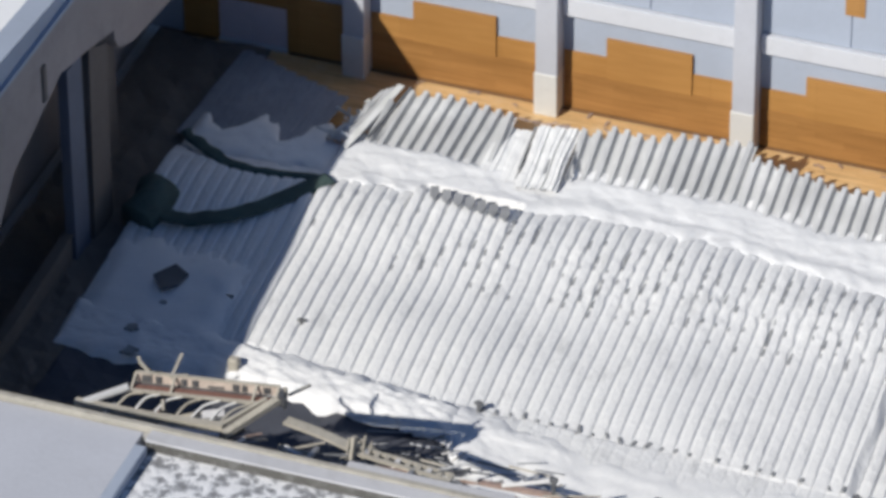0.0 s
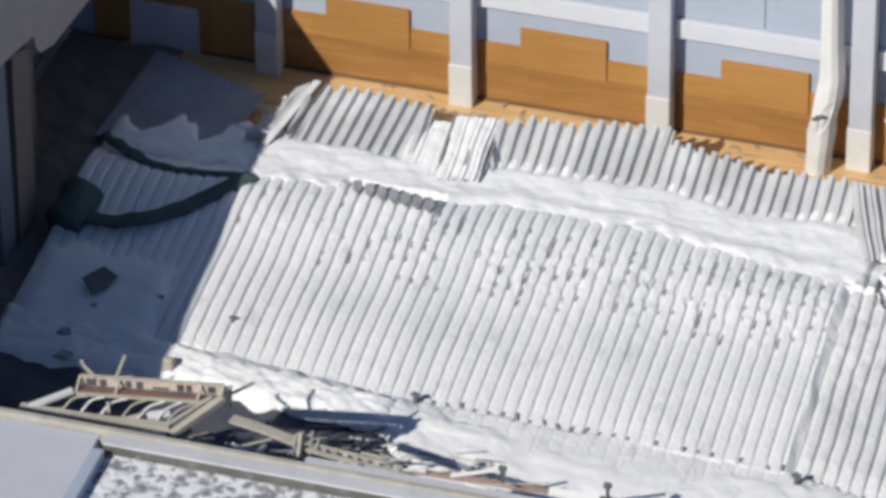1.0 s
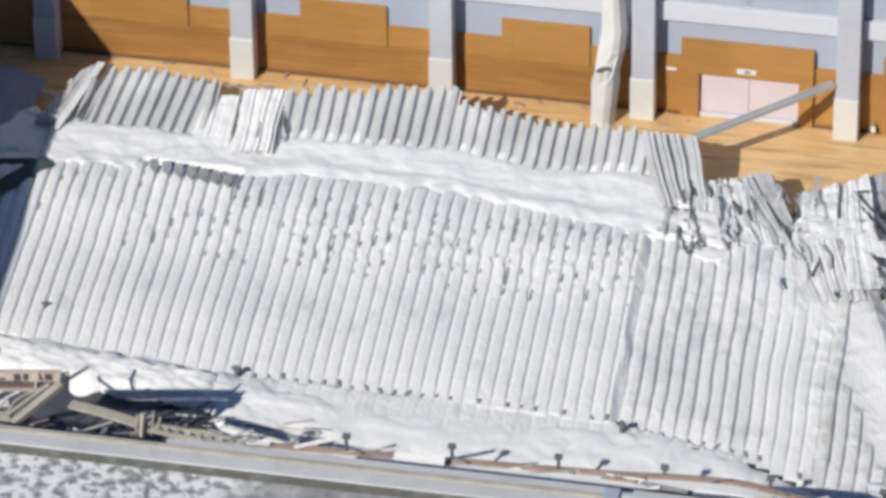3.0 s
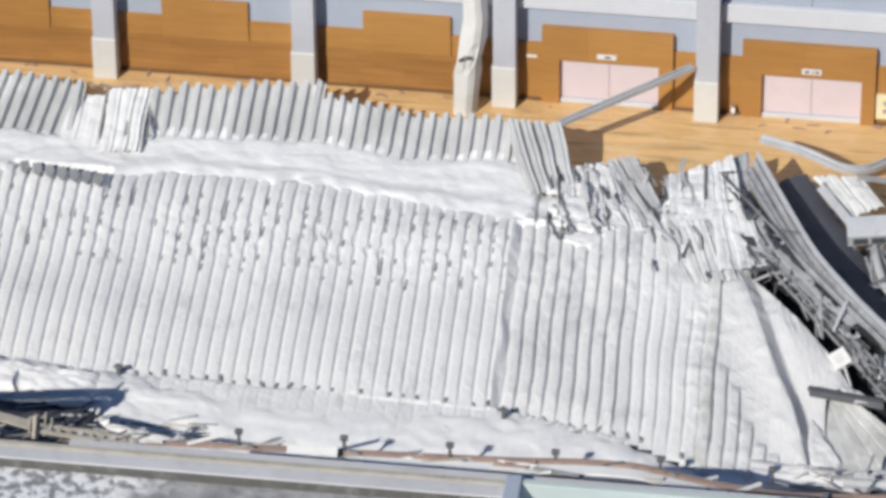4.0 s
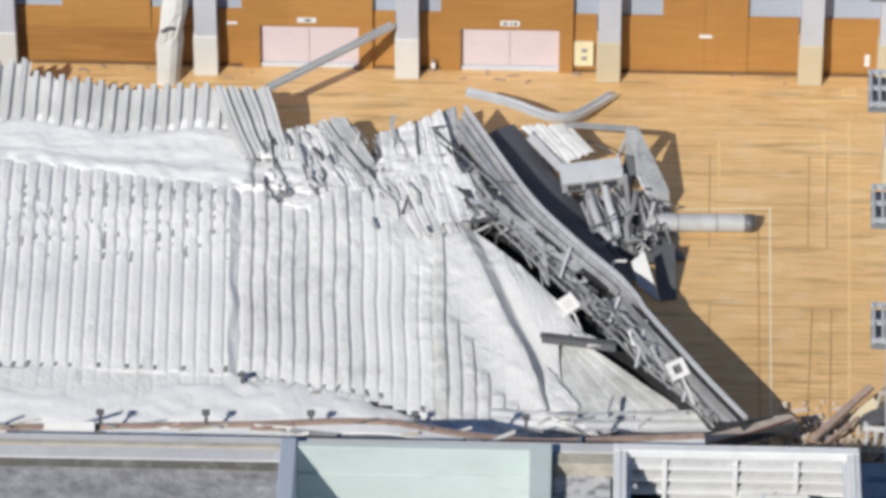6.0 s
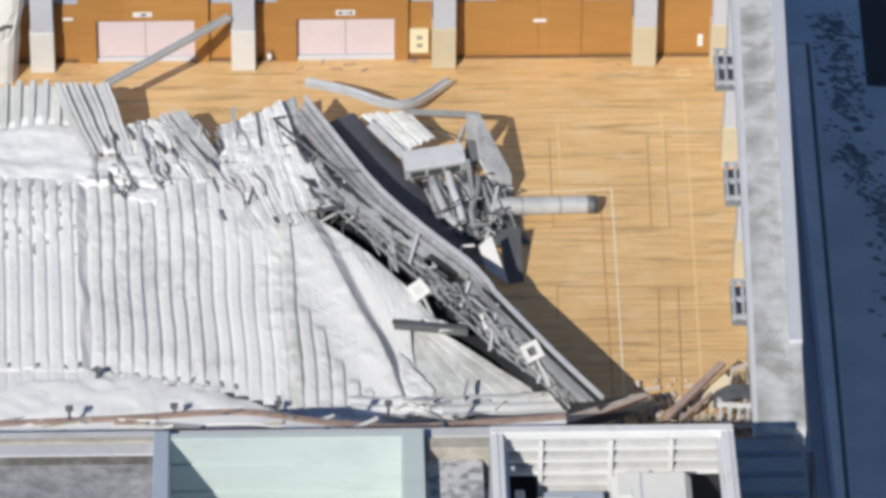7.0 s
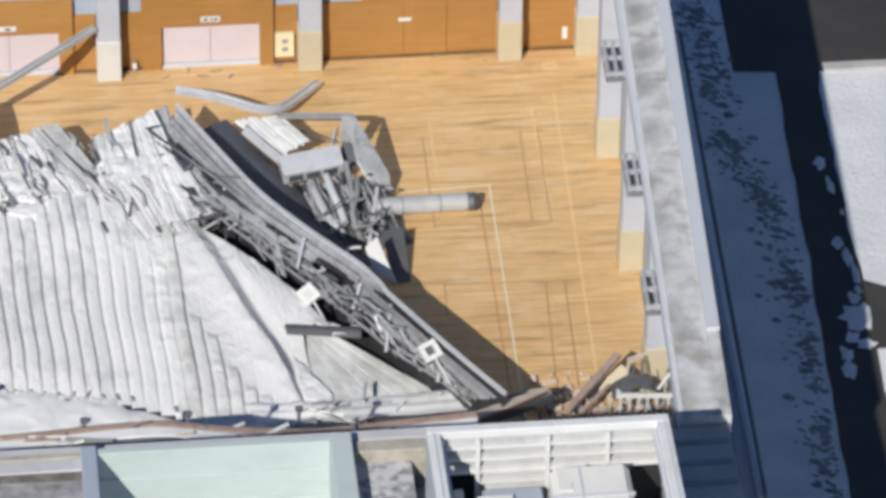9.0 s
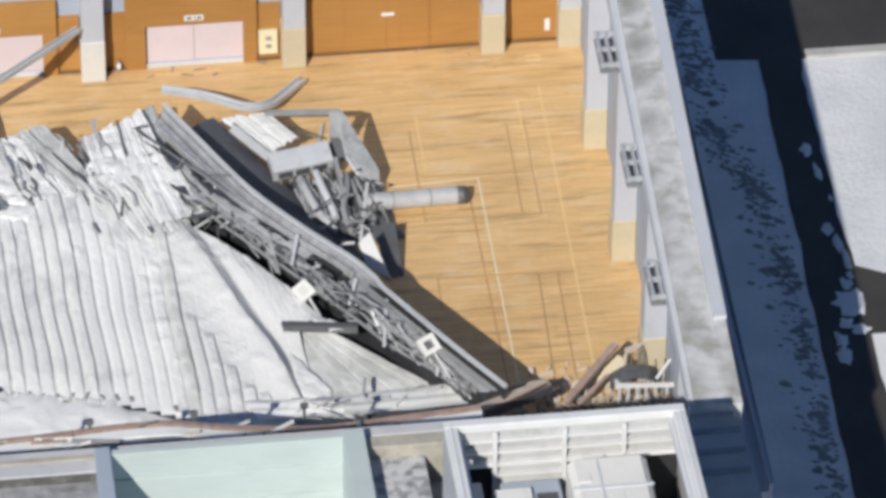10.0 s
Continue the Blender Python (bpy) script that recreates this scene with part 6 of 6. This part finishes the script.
def flexible_duct(pts, r0, material, label):
    """A soft ribbed hose along points."""
    h = thing("flexible_duct", pts[0], label, "duct", "hoses in the wreckage")
    line_ = bent(pts, 10)
    vs, fs = [], []
    for i, q in enumerate(line_):
        d_ = (line_[min(i + 1, len(line_) - 1)] - line_[max(i - 1, 0)]).normalized()
        side = d_.cross(Vector((0, 0, 1))).normalized()
        up = side.cross(d_)
        rr = r0 * (1.0 if i % 2 else 0.86)
        vs += [q + side * (rr * math.cos(0.7854 * k_)) + up * (rr * math.sin(0.7854 * k_)) for k_ in range(8)]
    for i in range(len(line_) - 1):
        for j in range(8):
            a, b = i * 8 + j, i * 8 + (j + 1) % 8
            fs.append((a, b, b + 8, a + 8))
    part("hose", mesh_of("hose", vs, fs, M[material], True), None, h)
flexible_duct([(30.6, -8.3, 0.9), (30.75, -9.2, 0.95), (31.1, -10.2, 0.7), (31.6, -11.0, 0.45)], 0.17, "steel_light", "pale ribbed hose hanging in the wreckage")
flexible_duct([(31.2, -8.2, 1.1), (31.3, -9.0, 1.1), (31.55, -9.9, 0.85), (31.7, -10.6, 0.6)], 0.16, "rail_bright", "pale ribbed hose hanging in the wreckage")
flexible_duct([(32.3, -8.3, 1.0), (32.25, -9.2, 1.05), (32.0, -10.2, 0.8), (32.2, -11.2, 0.4)], 0.13, "steel", "grey ribbed hose hanging in the wreckage")

unit_box = thing("air_unit", (30.7, -7.6, 0), "fallen pale grey air handling box with open ports", "air unit")
bm = one_box((-1.15, -0.45, 0), (1.15, 0.45, 0.62), 0.02)
mt = pose(30.68, -7.6, 1.0, 18, -4, 8)
bm.transform(mt)
case = part("case", bm, M["rail_bright"], unit_box)
for i in range(3):
    bm = one_box((-0.95 + 0.66 * i, -0.47, 0.1), (-0.42 + 0.66 * i, -0.44, 0.46))
    bm.transform(mt)
    part("port", bm, M["steel_dark"], case, "dark open port")
for a in (-1.0, 0.85):
    bm = one_box((a, -1.0, -0.3), (a + 0.15, 0.8, -0.1))
    bm.transform(mt)
    part("skid", bm, M["steel"], unit_box)

plate2 = thing("bent_plate", (32.5, -7, 0), "upright bent blue-grey steel plate and post", "plate")
def thin_face(name, corners, shift, material, label=""):
    bm = bmesh.new()
    q = [bm.verts.new(c) for c in corners]
    fc = bm.faces.new(q)
    ex = bmesh.ops.extrude_face_region(bm, geom=[fc])
    bmesh.ops.translate(bm, vec=shift, verts=[g for g in ex["geom"] if isinstance(g, bmesh.types.BMVert)])
    part(name, bm, M[material], plate2, label)
part("post", bar(bmesh.new(), (32.1, -6.35, 0.0), (32.14, -6.1, 2.3), 0.42, 0.2), M["plate"], plate2)
thin_face("plate", ((32.4, -6.05, 2.3), (33.56, -8.1, 0.95), (33.58, -8.48, 0.05), (32.75, -8.35, 1.0), (32.4, -7.75, 1.4), (32.3, -6.9, 1.85)), (-0.05, -0.03, -0.05), "plate")
thin_face("inner_plate", ((31.9, -6.7, 1.55), (32.6, -7.15, 1.6), (32.3, -7.7, 1.15), (31.85, -7.5, 1.1)), (0.02, 0.05, -0.05), "steel_dark", "dark inner plate")
part("cross_bar", swept("cross_bar", [(29.7, -4.7, 1.35), (32.4, -5.5, 1.75)], channel(0.2, 0.14, 0.03), M["steel"]), None, plate2)
part("leg", bar(bmesh.new(), (31.9, -8.2, 1.7), (32.2, -10.6, 0.3), 0.16, 0.16), M["steel"], plate2)
part("leg", bar(bmesh.new(), (33.0, -9.2, 1.2), (32.5, -11.3, 0.1), 0.12, 0.12), M["steel_light"], plate2)

tube = thing("round_duct", (35, -9.3, 0.4), "fallen round galvanized duct resting on the floor", "duct")
ta, tb = Vector((32.8, -9.65, 0.62)), Vector((36.35, -9.25, 0.36))
n_ = 30
duct_shell = part("shell", swept("shell", [ta.lerp(tb, i / n_) for i in range(n_ + 1)], ring(0.34, 20), M["steel_light"], True), None, tube)
for i in range(2):
    p_ = ta.lerp(tb, 0.3 + 0.4 * i)
    dd = (tb - ta).normalized() * 0.03
    part("joint_ring", swept("joint_ring", [p_ - dd, p_ + dd], ring(0.348, 20), M["steel"], True), None, duct_shell)
dd = (tb - ta).normalized()
part("open_end", swept("open_end", [tb, tb + dd * 0.32], ring(0.342, 20), M["steel_dark"], True), None, duct_shell, "dark end of the duct")

wp = thing("metal_sheet", (32.6, -13.3, 0.5), "white metal panel standing on edge among wreckage", "panel")
bm = bmesh.new()
q = [bm.verts.new(c) for c in ((32.16, -13.47, 1.7), (32.63, -13.11, 1.9), (33.2, -14.7, 0.9), (32.42, -14.21, 1.2))]
fc = bm.faces.new(q)
ex = bmesh.ops.extrude_face_region(bm, geom=[fc])
bmesh.ops.translate(bm, vec=(0.04, -0.02, -0.06), verts=[g for g in ex["geom"] if isinstance(g, bmesh.types.BMVert)])
sheet = part("sheet", bm, M["white_paint"], wp)
part("hook", swept("hook", bent([(32.0, -13.7, 1.9), (31.5, -13.8, 1.9), (31.55, -14.3, 1.7), (31.9, -14.6, 1.6)], 4), ring(0.05, 6), M["white_paint"]), None, sheet)
dp = thing("metal_sheet", (33.4, -12.5, 0.5), "dark grey steel panel leaning in the wreckage", "panel")
bm = bmesh.new()
q = [bm.verts.new(c) for c in ((32.95, -11.6, 1.0), (33.75, -11.4, 0.95), (33.85, -13.4, 0.05), (33.2, -13.6, 0.1))]
fc = bm.faces.new(q)
ex = bmesh.ops.extrude_face_region(bm, geom=[fc])
bmesh.ops.translate(bm, vec=(0, -0.03, -0.05), verts=[g for g in ex["geom"] if isinstance(g, bmesh.types.BMVert)])
part("sheet", bm, M["steel_dark"], dp)

bb = thing("bent_beam", (28, -3.3, 1), "bent galvanized steel beam lying from the wreck to the floor", "beam")
part("beam", swept("beam", bent([(25.9, -3.1, 1.6), (27.5, -3.3, 1.3), (29.0, -3.55, 0.85), (29.95, -3.15, 0.6), (30.7, -2.1, 0.3), (31.45, -1.0, 0.1)]), channel(0.34, 0.2, 0.05), M["rail_bright"]), None, bb)

lean = thing("leaning_beam", (20.8, -1.7, 2.2), "galvanized steel channel leaning from the wreck to a column", "beam")
part("channel", swept("channel", [(18.45, -3.5, 1.9), (19.9, -2.4, 2.06), (23.06, 0.02, 2.44)], channel(0.26, 0.2, 0.04), M["steel_light"]), None, lean)

clad = thing("hanging_cladding", (14.6, -0.5, 0), "bent white metal cladding strip standing before a column", "cladding")
spine = [(14.45, -0.62, 0.0), (14.5, -0.62, 0.9), (14.55, -0.55, 1.9), (14.62, -0.62, 2.5), (14.75, -0.5, 3.3), (14.85, -0.38, 4.2), (14.78, -0.25, 5.4), (14.7, -0.1, 7.5), (14.7, 0.1, 11.0)]
vs, fs = [], []
for i, (x, y, z) in enumerate(spine):
    hw = (0.44, 0.46, 0.52, 0.44, 0.50, 0.46, 0.40, 0.38, 0.36)[i]
    for u, dpt in ((-1, 0.0), (-0.35, -0.10), (0.1, -0.16 if i != 3 else 0.05), (0.6, -0.05), (1.0, 0.28), (1.0, 0.33), (0.6, 0.0), (0.1, -0.1), (-0.35, -0.05), (-1, 0.05)):
        vs.append((x + u * hw, y + dpt, z))
k = 10
for i in range(len(spine) - 1):
    for j in range(k):
        a, b = i * k + j, i * k + (j + 1) % k
        fs.append((a, b, b + k, a + k))
part("sheet", mesh_of("sheet", vs, fs, M["pad"]), None, clad)
part("torn_hole", swept("torn_hole", bent([(14.3, -0.73, 2.55), (14.5, -0.8, 2.75), (14.75, -0.72, 2.7)], 4), ring(0.07, 6), M["steel_dark"]), None, clad, "dark torn edge")

# ---- south-east corner debris ----
corner = bar_heap("timber_wreckage", "heap of broken timber and steel in the hall corner", "wreckage", 130, 39.2, -22.2, 2.9, 1.3, 0.45, ("rust", "timber", "timber", "plaster", "steel", "pad_tan", "steel_dark"), 51, 0.25, 0.9, (0.03, 0.10))
part("long_plank", bar(bmesh.new(), (38.55, -22.2, 0.65), (40.65, -19.9, 1.25), 0.26, 0.16), M["rust"], corner, "reddish brown plank")
part("long_plank", bar(bmesh.new(), (39.0, -22.35, 0.6), (40.2, -21.1, 0.85), 0.12, 0.10), M["rust"], corner, "reddish brown plank")
part("roof_beam", bar(bmesh.new(), (34.6, -25.2, 2.95), (37.85, -22.2, 1.65), 0.34, 0.08, 0.15), M["plaster"], corner, "pale pinkish broken beam")
# dark bar paints the shaded underside of the pale beam
part("beam_shade", bar(bmesh.new(), (34.9, -25.3, 2.72), (37.95, -22.5, 1.52), 0.12, 0.3), M["steel_dark"], corner, "underside of the broken beam, coloured dark for its shade")
part("beam_edge", bar(bmesh.new(), (35.0, -25.35, 2.92), (37.8, -22.45, 1.76), 0.07, 0.06), M["red_rust"], corner)
part("cream_board", bar(bmesh.new(), (40.0, -20.75, 0.2), (40.9, -20.4, 0.9), 0.6, 0.06, 0.4), M["pad_tan"], corner)
part("arm", bar(bmesh.new(), (40.9, -20.6, 1.5), (42.1, -20.1, 1.5), 0.16, 0.12), M["plaster"], corner)
part("arm", bar(bmesh.new(), (40.75, -20.9, 0.3), (40.95, -20.6, 1.5), 0.09, 0.09), M["timber"], corner)
part("arm", bar(bmesh.new(), (41.75, -20.3, 0.2), (41.85, -20.2, 1.45), 0.12, 0.12), M["timber"], corner)
for x, y, q in ((37.9, -19.9, 0.35), (38.5, -20.2, 0.28), (39.3, -19.75, 0.25), (38.9, -20.6, 0.4), (39.7, -20.5, 0.22)):
    part("flat_board", bar(bmesh.new(), (x, y, 0.06), (x + 1.6 * q, y + 0.2 * q, 0.12), 0.5 * q, 0.04, 0.2 * q), M["plaster"], corner)
vs, fs = [], []
for i in range(13):
    u = math.pi * i / 12
    for j in range(5):
        vs.append((41.1 - 0.85 * math.cos(u), -21.85 + 0.2 * j, 0.6 + 0.6 * math.sin(u) + 0.1 * rough_noise(i, j, 0.6, 3)))
for i in range(12):
    for j in range(4):
        a = i * 5 + j
        fs.append((a, a + 1, a + 6, a + 5))
part("black_sheet", mesh_of("black_sheet", vs, fs, M["steel_dark"]), None, corner, "crumpled black sheet")
def chunks(n, seed, pick, name, label, category, material):
    """Broken uneven lumps joined into one scatter."""
    r = random.Random(seed)
    vs, fs = [], []
    for _ in range(n):
        x, y, z, q_ = pick(r)
        o = len(vs)
        u0 = r.uniform(0, 6.28)
        for k_, scale in ((0, 1.0), (1, 0.7)):
            for j in range(5):
                u = u0 + 1.2566 * j
                l = q_ * scale * r.uniform(0.6, 1.4)
                vs.append((x + l * math.cos(u), y + l * math.sin(u), z + k_ * q_ * r.uniform(0.5, 1.1)))
        fs.append(tuple(o + 5 + j for j in range(5)))
        fs += [(o + j, o + (j + 1) % 5, o + 5 + (j + 1) % 5, o + 5 + j) for j in range(5)]
    return tagged(new(name, mesh_of(name, vs, fs, M[material])), label, category, kind="stuff")
chunks(460, 71, lambda r: (r.uniform(37.6, 41.6), -22.4 + 2.2 * r.random() ** 1.4 * (1.0 if r.random() < 0.8 else 1.4), r.uniform(0.0, 0.18), r.choice((0.03, 0.05, 0.07, 0.12))), "plaster_rubble", "pale pinkish lumps of broken plaster in the hall corner", "rubble", "plaster")
snow_field("snow_patch", 29.05, 30.5, lambda x: -17.4 - 2.3 * (x - 29.05), lambda x: -21.3, lambda x, y: 0.70 + 0.04 * (x - 29), 0.07, "thin ragged snow lying on the pale roofing sheet", 0.5, 88.0, 0.05, 40, "old_snow", 0.25)
for k_ in range(9):
    r_ = random.Random(900 + k_)
    x, y = r_.uniform(41.0, 42.0), r_.uniform(-22.8, -20.6)
    part("bent_bar", bar(bmesh.new(), (x, y, 0.1), (x + r_.uniform(-0.5, 0.3), y + r_.uniform(-0.3, 0.6), r_.uniform(0.9, 1.9)), 0.05, 0.03, r_.random()), M[r_.choice(("steel_light", "steel", "steel_dark"))], corner)
rack = thing("white_rack", (41.3, -22.2, 0), "broken white steel rack under a black sheet in the corner", "rack")
for x in (40.4, 40.72, 41.05, 41.36, 41.7, 42.1):
    part("upright", bar(bmesh.new(), (x, -22.35, 0.0), (x + 0.06, -22.15, 1.15), 0.11, 0.06), M["steel_light"], rack)
for a, b, w in (((40.3, -22.3, 0.3), (42.0, -22.35, 0.32), 0.12), ((40.3, -22.1, 1.15), (42.45, -22.35, 1.2), 0.2), ((40.4, -21.6, 1.0), (40.5, -22.2, 1.15), 0.12), ((41.8, -22.0, 1.25), (42.4, -21.3, 1.5), 0.1)):
    part("shelf_rail", bar(bmesh.new(), a, b, w, 0.07), M["white_paint"], rack)

# ---- net and small things on the roof ----
net = thing("green_net", (-8, -7, 0.8), "dark green net draped across the shaded roof", "net")
for pts, w in (([(-5.0, -8.2, 1.3), (-6.2, -9.8, 1.2), (-7.3, -11.1, 1.15), (-9.0, -12.1, 1.1), (-10.3, -12.0, 1.1), (-11.2, -11.5, 1.1)], 0.4),
               ([(-5.3, -8.15, 1.2), (-7.2, -8.45, 1.15), (-9.0, -8.35, 1.2), (-10.4, -7.6, 1.2), (-11.2, -7.0, 1.2)], 0.24)):
    v, f = sweep(bent(pts), [(w * c, 0.35 * w * s) for c, s in ring(1.0, 10)])
    v = [q + Vector((0.1, 0.12, 0.06)) * noise.noise(q * 1.7) for q in v]
    part("net_roll", mesh_of("net_roll", v, f, M["net"], True), None, net)
heap = [(-10.9, -10.6, 1.0), (-10.6, -11.6, 1.1), (-10.9, -12.6, 0.9)]
v, f = sweep(bent(heap), ring(0.75, 10))
part("net_coil", mesh_of("net_coil", [q + Vector((0.2, 0.2, 0.2)) * noise.noise(q * 1.3) for q in v], f, M["net"], True), None, net)

def stub(x, y, z, h, label):
    s = thing("snow_guard", (x, y, z), label, "bracket", "snow guards on the roof")
    part("stem", one_box((x - 0.07, y - 0.07, z - 0.15), (x + 0.07, y + 0.07, z + h), 0.01), M["steel_dark"], s)
    part("arm", one_box((x - 0.17, y - 0.06, z + h * 0.55), (x + 0.17, y + 0.06, z + h * 0.85), 0.01), M["steel_dark"], s)
stub(4.5, -18.6, 0.6, 0.3, "dark iron snow guard sticking out of the snow")
stub(18.4, -19.3, 0.5, 0.42, "dark iron snow guard half buried in snow")
stub(-3.1, -16.0, 0.62, 0.16, "dark iron snow guard lying on the ribs")
stub(24.9, -25.2, 0.6, 0.3, "dark iron snow guard in the snow")

stump = thing("broken_post", (-4.35, -19.2, 0.4), "tan broken post standing at the edge of the snow", "post")
part("post", one_box((-4.6, -19.4, 0.1), (-4.2, -19.05, 1.0), 0.06), M["timber"], stump)

hole = thing("roof_hole", (-9.3, -13.5, 0.5), "dark torn flap on the shaded snow", "flap")
bm = bmesh.new()
q = [bm.verts.new(c) for c in ((-9.0, -15.5, 0.98), (-8.45, -14.7, 1.03), (-7.8, -15.1, 1.0), (-8.0, -15.8, 0.95), (-8.4, -16.2, 0.95))]
fc = bm.faces.new(q)
ex = bmesh.ops.extrude_face_region(bm, geom=[fc])
bmesh.ops.translate(bm, vec=(0, 0, -0.1), verts=[g for g in ex["geom"] if isinstance(g, bmesh.types.BMVert)])
part("flap", bm, M["steel_dark"], hole)

for x, y, s in ((-8.7, -18.3, 0.26), (-8.3, -19.5, 0.34), (-8.2, -16.6, 0.15)):
    r = random.Random(int(1000 + 10 * s * x))
    bm = bmesh.new()
    n_ = 11
    q = [bm.verts.new((x + s * r.uniform(0.3, 1.6) * math.cos(6.283 * i / n_), y + s * r.uniform(0.4, 1.1) * math.sin(6.283 * i / n_), base_z(x, y) + 0.27)) for i in range(n_)]
    fc = bm.faces.new(q)
    ex = bmesh.ops.extrude_face_region(bm, geom=[fc])
    bmesh.ops.translate(bm, vec=(0, 0, -0.1), verts=[g for g in ex["geom"] if isinstance(g, bmesh.types.BMVert)])
    part("bare_patch", bm, M["steel"], roof, "dark bare patch in the snow")

# ---- outside to the east: specks of bare earth in the snow ----
vs, fs = [], []
r = random.Random(77)
for i in range(1300):
    y = r.uniform(-28, 4)
    mid = lerp(y, [-25, -19, -16, -12, -9, -7, -5, 0], [47.6, 47.9, 47.75, 47.7, 47.6, 46.9, 46.6, 46.6])
    x = mid + r.gauss(0, 0.42)
    if rough_noise(x * 1.3, y, 0.45, 61) + 0.5 * rough_noise(x, y, 1.7, 62) < -0.2 and r.random() < 0.7:
        continue
    if x > 48.1 + 0.045 * (y + 10) + 0.4 or x < 45.6:
        continue
    s = r.choice((0.035, 0.05, 0.07, 0.075, 0.11)) * r.uniform(0.7, 1.4)
    k = 6
    o = len(vs)
    vs.append((x, y, GROUND + 0.05))
    for j in range(k):
        u = 2 * math.pi * j / k
        q_ = s * r.uniform(0.4, 1.7)
        vs.append((x + q_ * (math.cos(u) * 1.3 - 0.6 * math.sin(u)), y + q_ * math.sin(u) * 1.2, GROUND + 0.008))
    fs += [(o, o + 1 + j, o + 1 + (j + 1) % k) for j in range(k)]
tagged(new("earth_clods", mesh_of("earth_clods", vs, fs, M["clod"])), "dark clods of earth scattered over shaded snow", "earth", kind="stuff")
vs, fs = [], []
for x, y, sx, sy in ((49.95, -7.1, 0.2, 0.45), (50.1, -8.6, 0.14, 0.5), (50.3, -10.2, 0.08, 0.2), (49.85, -12.0, 0.22, 0.3), (50.05, -13.0, 0.16, 0.55), (50.2, -13.9, 0.14, 0.6), (50.15, -14.9, 0.1, 0.3),
                     (49.75, -16.5, 0.42, 0.75), (50.15, -16.4, 0.35, 0.8), (49.95, -15.5, 0.2, 0.35), (49.5, -17.7, 0.25, 0.3), (49.95, -18.1, 0.35, 0.3), (49.15, -18.7, 0.2, 0.45), (49.1, -19.6, 0.3, 0.45)):
    o, k = len(vs), 14
    vs.append((x, y, GROUND + 0.10))
    for ring_, z in ((0.6, 0.085), (1.0, 0.022)):
        for j in range(k):
            u = 2 * math.pi * j / k
            q_ = ring_ * (1 + 0.7 * rough_noise(x + math.cos(u), y + math.sin(u), 1.6, 23 * ring_)) * r.uniform(0.8, 1.2)
            vs.append((x + sx * q_ * math.cos(u), y + sy * q_ * math.sin(u), GROUND + z))
    for j in range(k):
        n_ = (j + 1) % k
        fs += [(o, o + 1 + j, o + 1 + n_), (o + 1 + j, o + 1 + k + j, o + 1 + k + n_, o + 1 + n_)]
tagged(new("snow_lumps", mesh_of("snow_lumps", vs, fs, M["ground"])), "lumps of old snow left on the dark lane", "snow", kind="stuff")

# ---- scraps on the hall floor ----
def scrap_mesh(n, seed, pick, lo, hi, material):
    r = random.Random(seed)
    bm = bmesh.new()
    for _ in range(n):
        x, y = pick(r)
        u, l = r.uniform(0, 3.14), r.uniform(lo, hi)
        bar(bm, (x, y, 0.03), (x + l * math.cos(u), y + l * math.sin(u) * 0.6, 0.03 + 0.05 * r.random()), r.uniform(0.03, 0.1), 0.03, 0.0)
    return finish(bm, "floor_scraps", M[material])
tagged(new("floor_scraps", scrap_mesh(34, 5, lambda r: (r.uniform(-5, 42), 0.55 - abs(r.gauss(0, 0.4))), 0.1, 0.5, "rust")), "small brown splinters along the foot of the wall", "debris", kind="stuff")
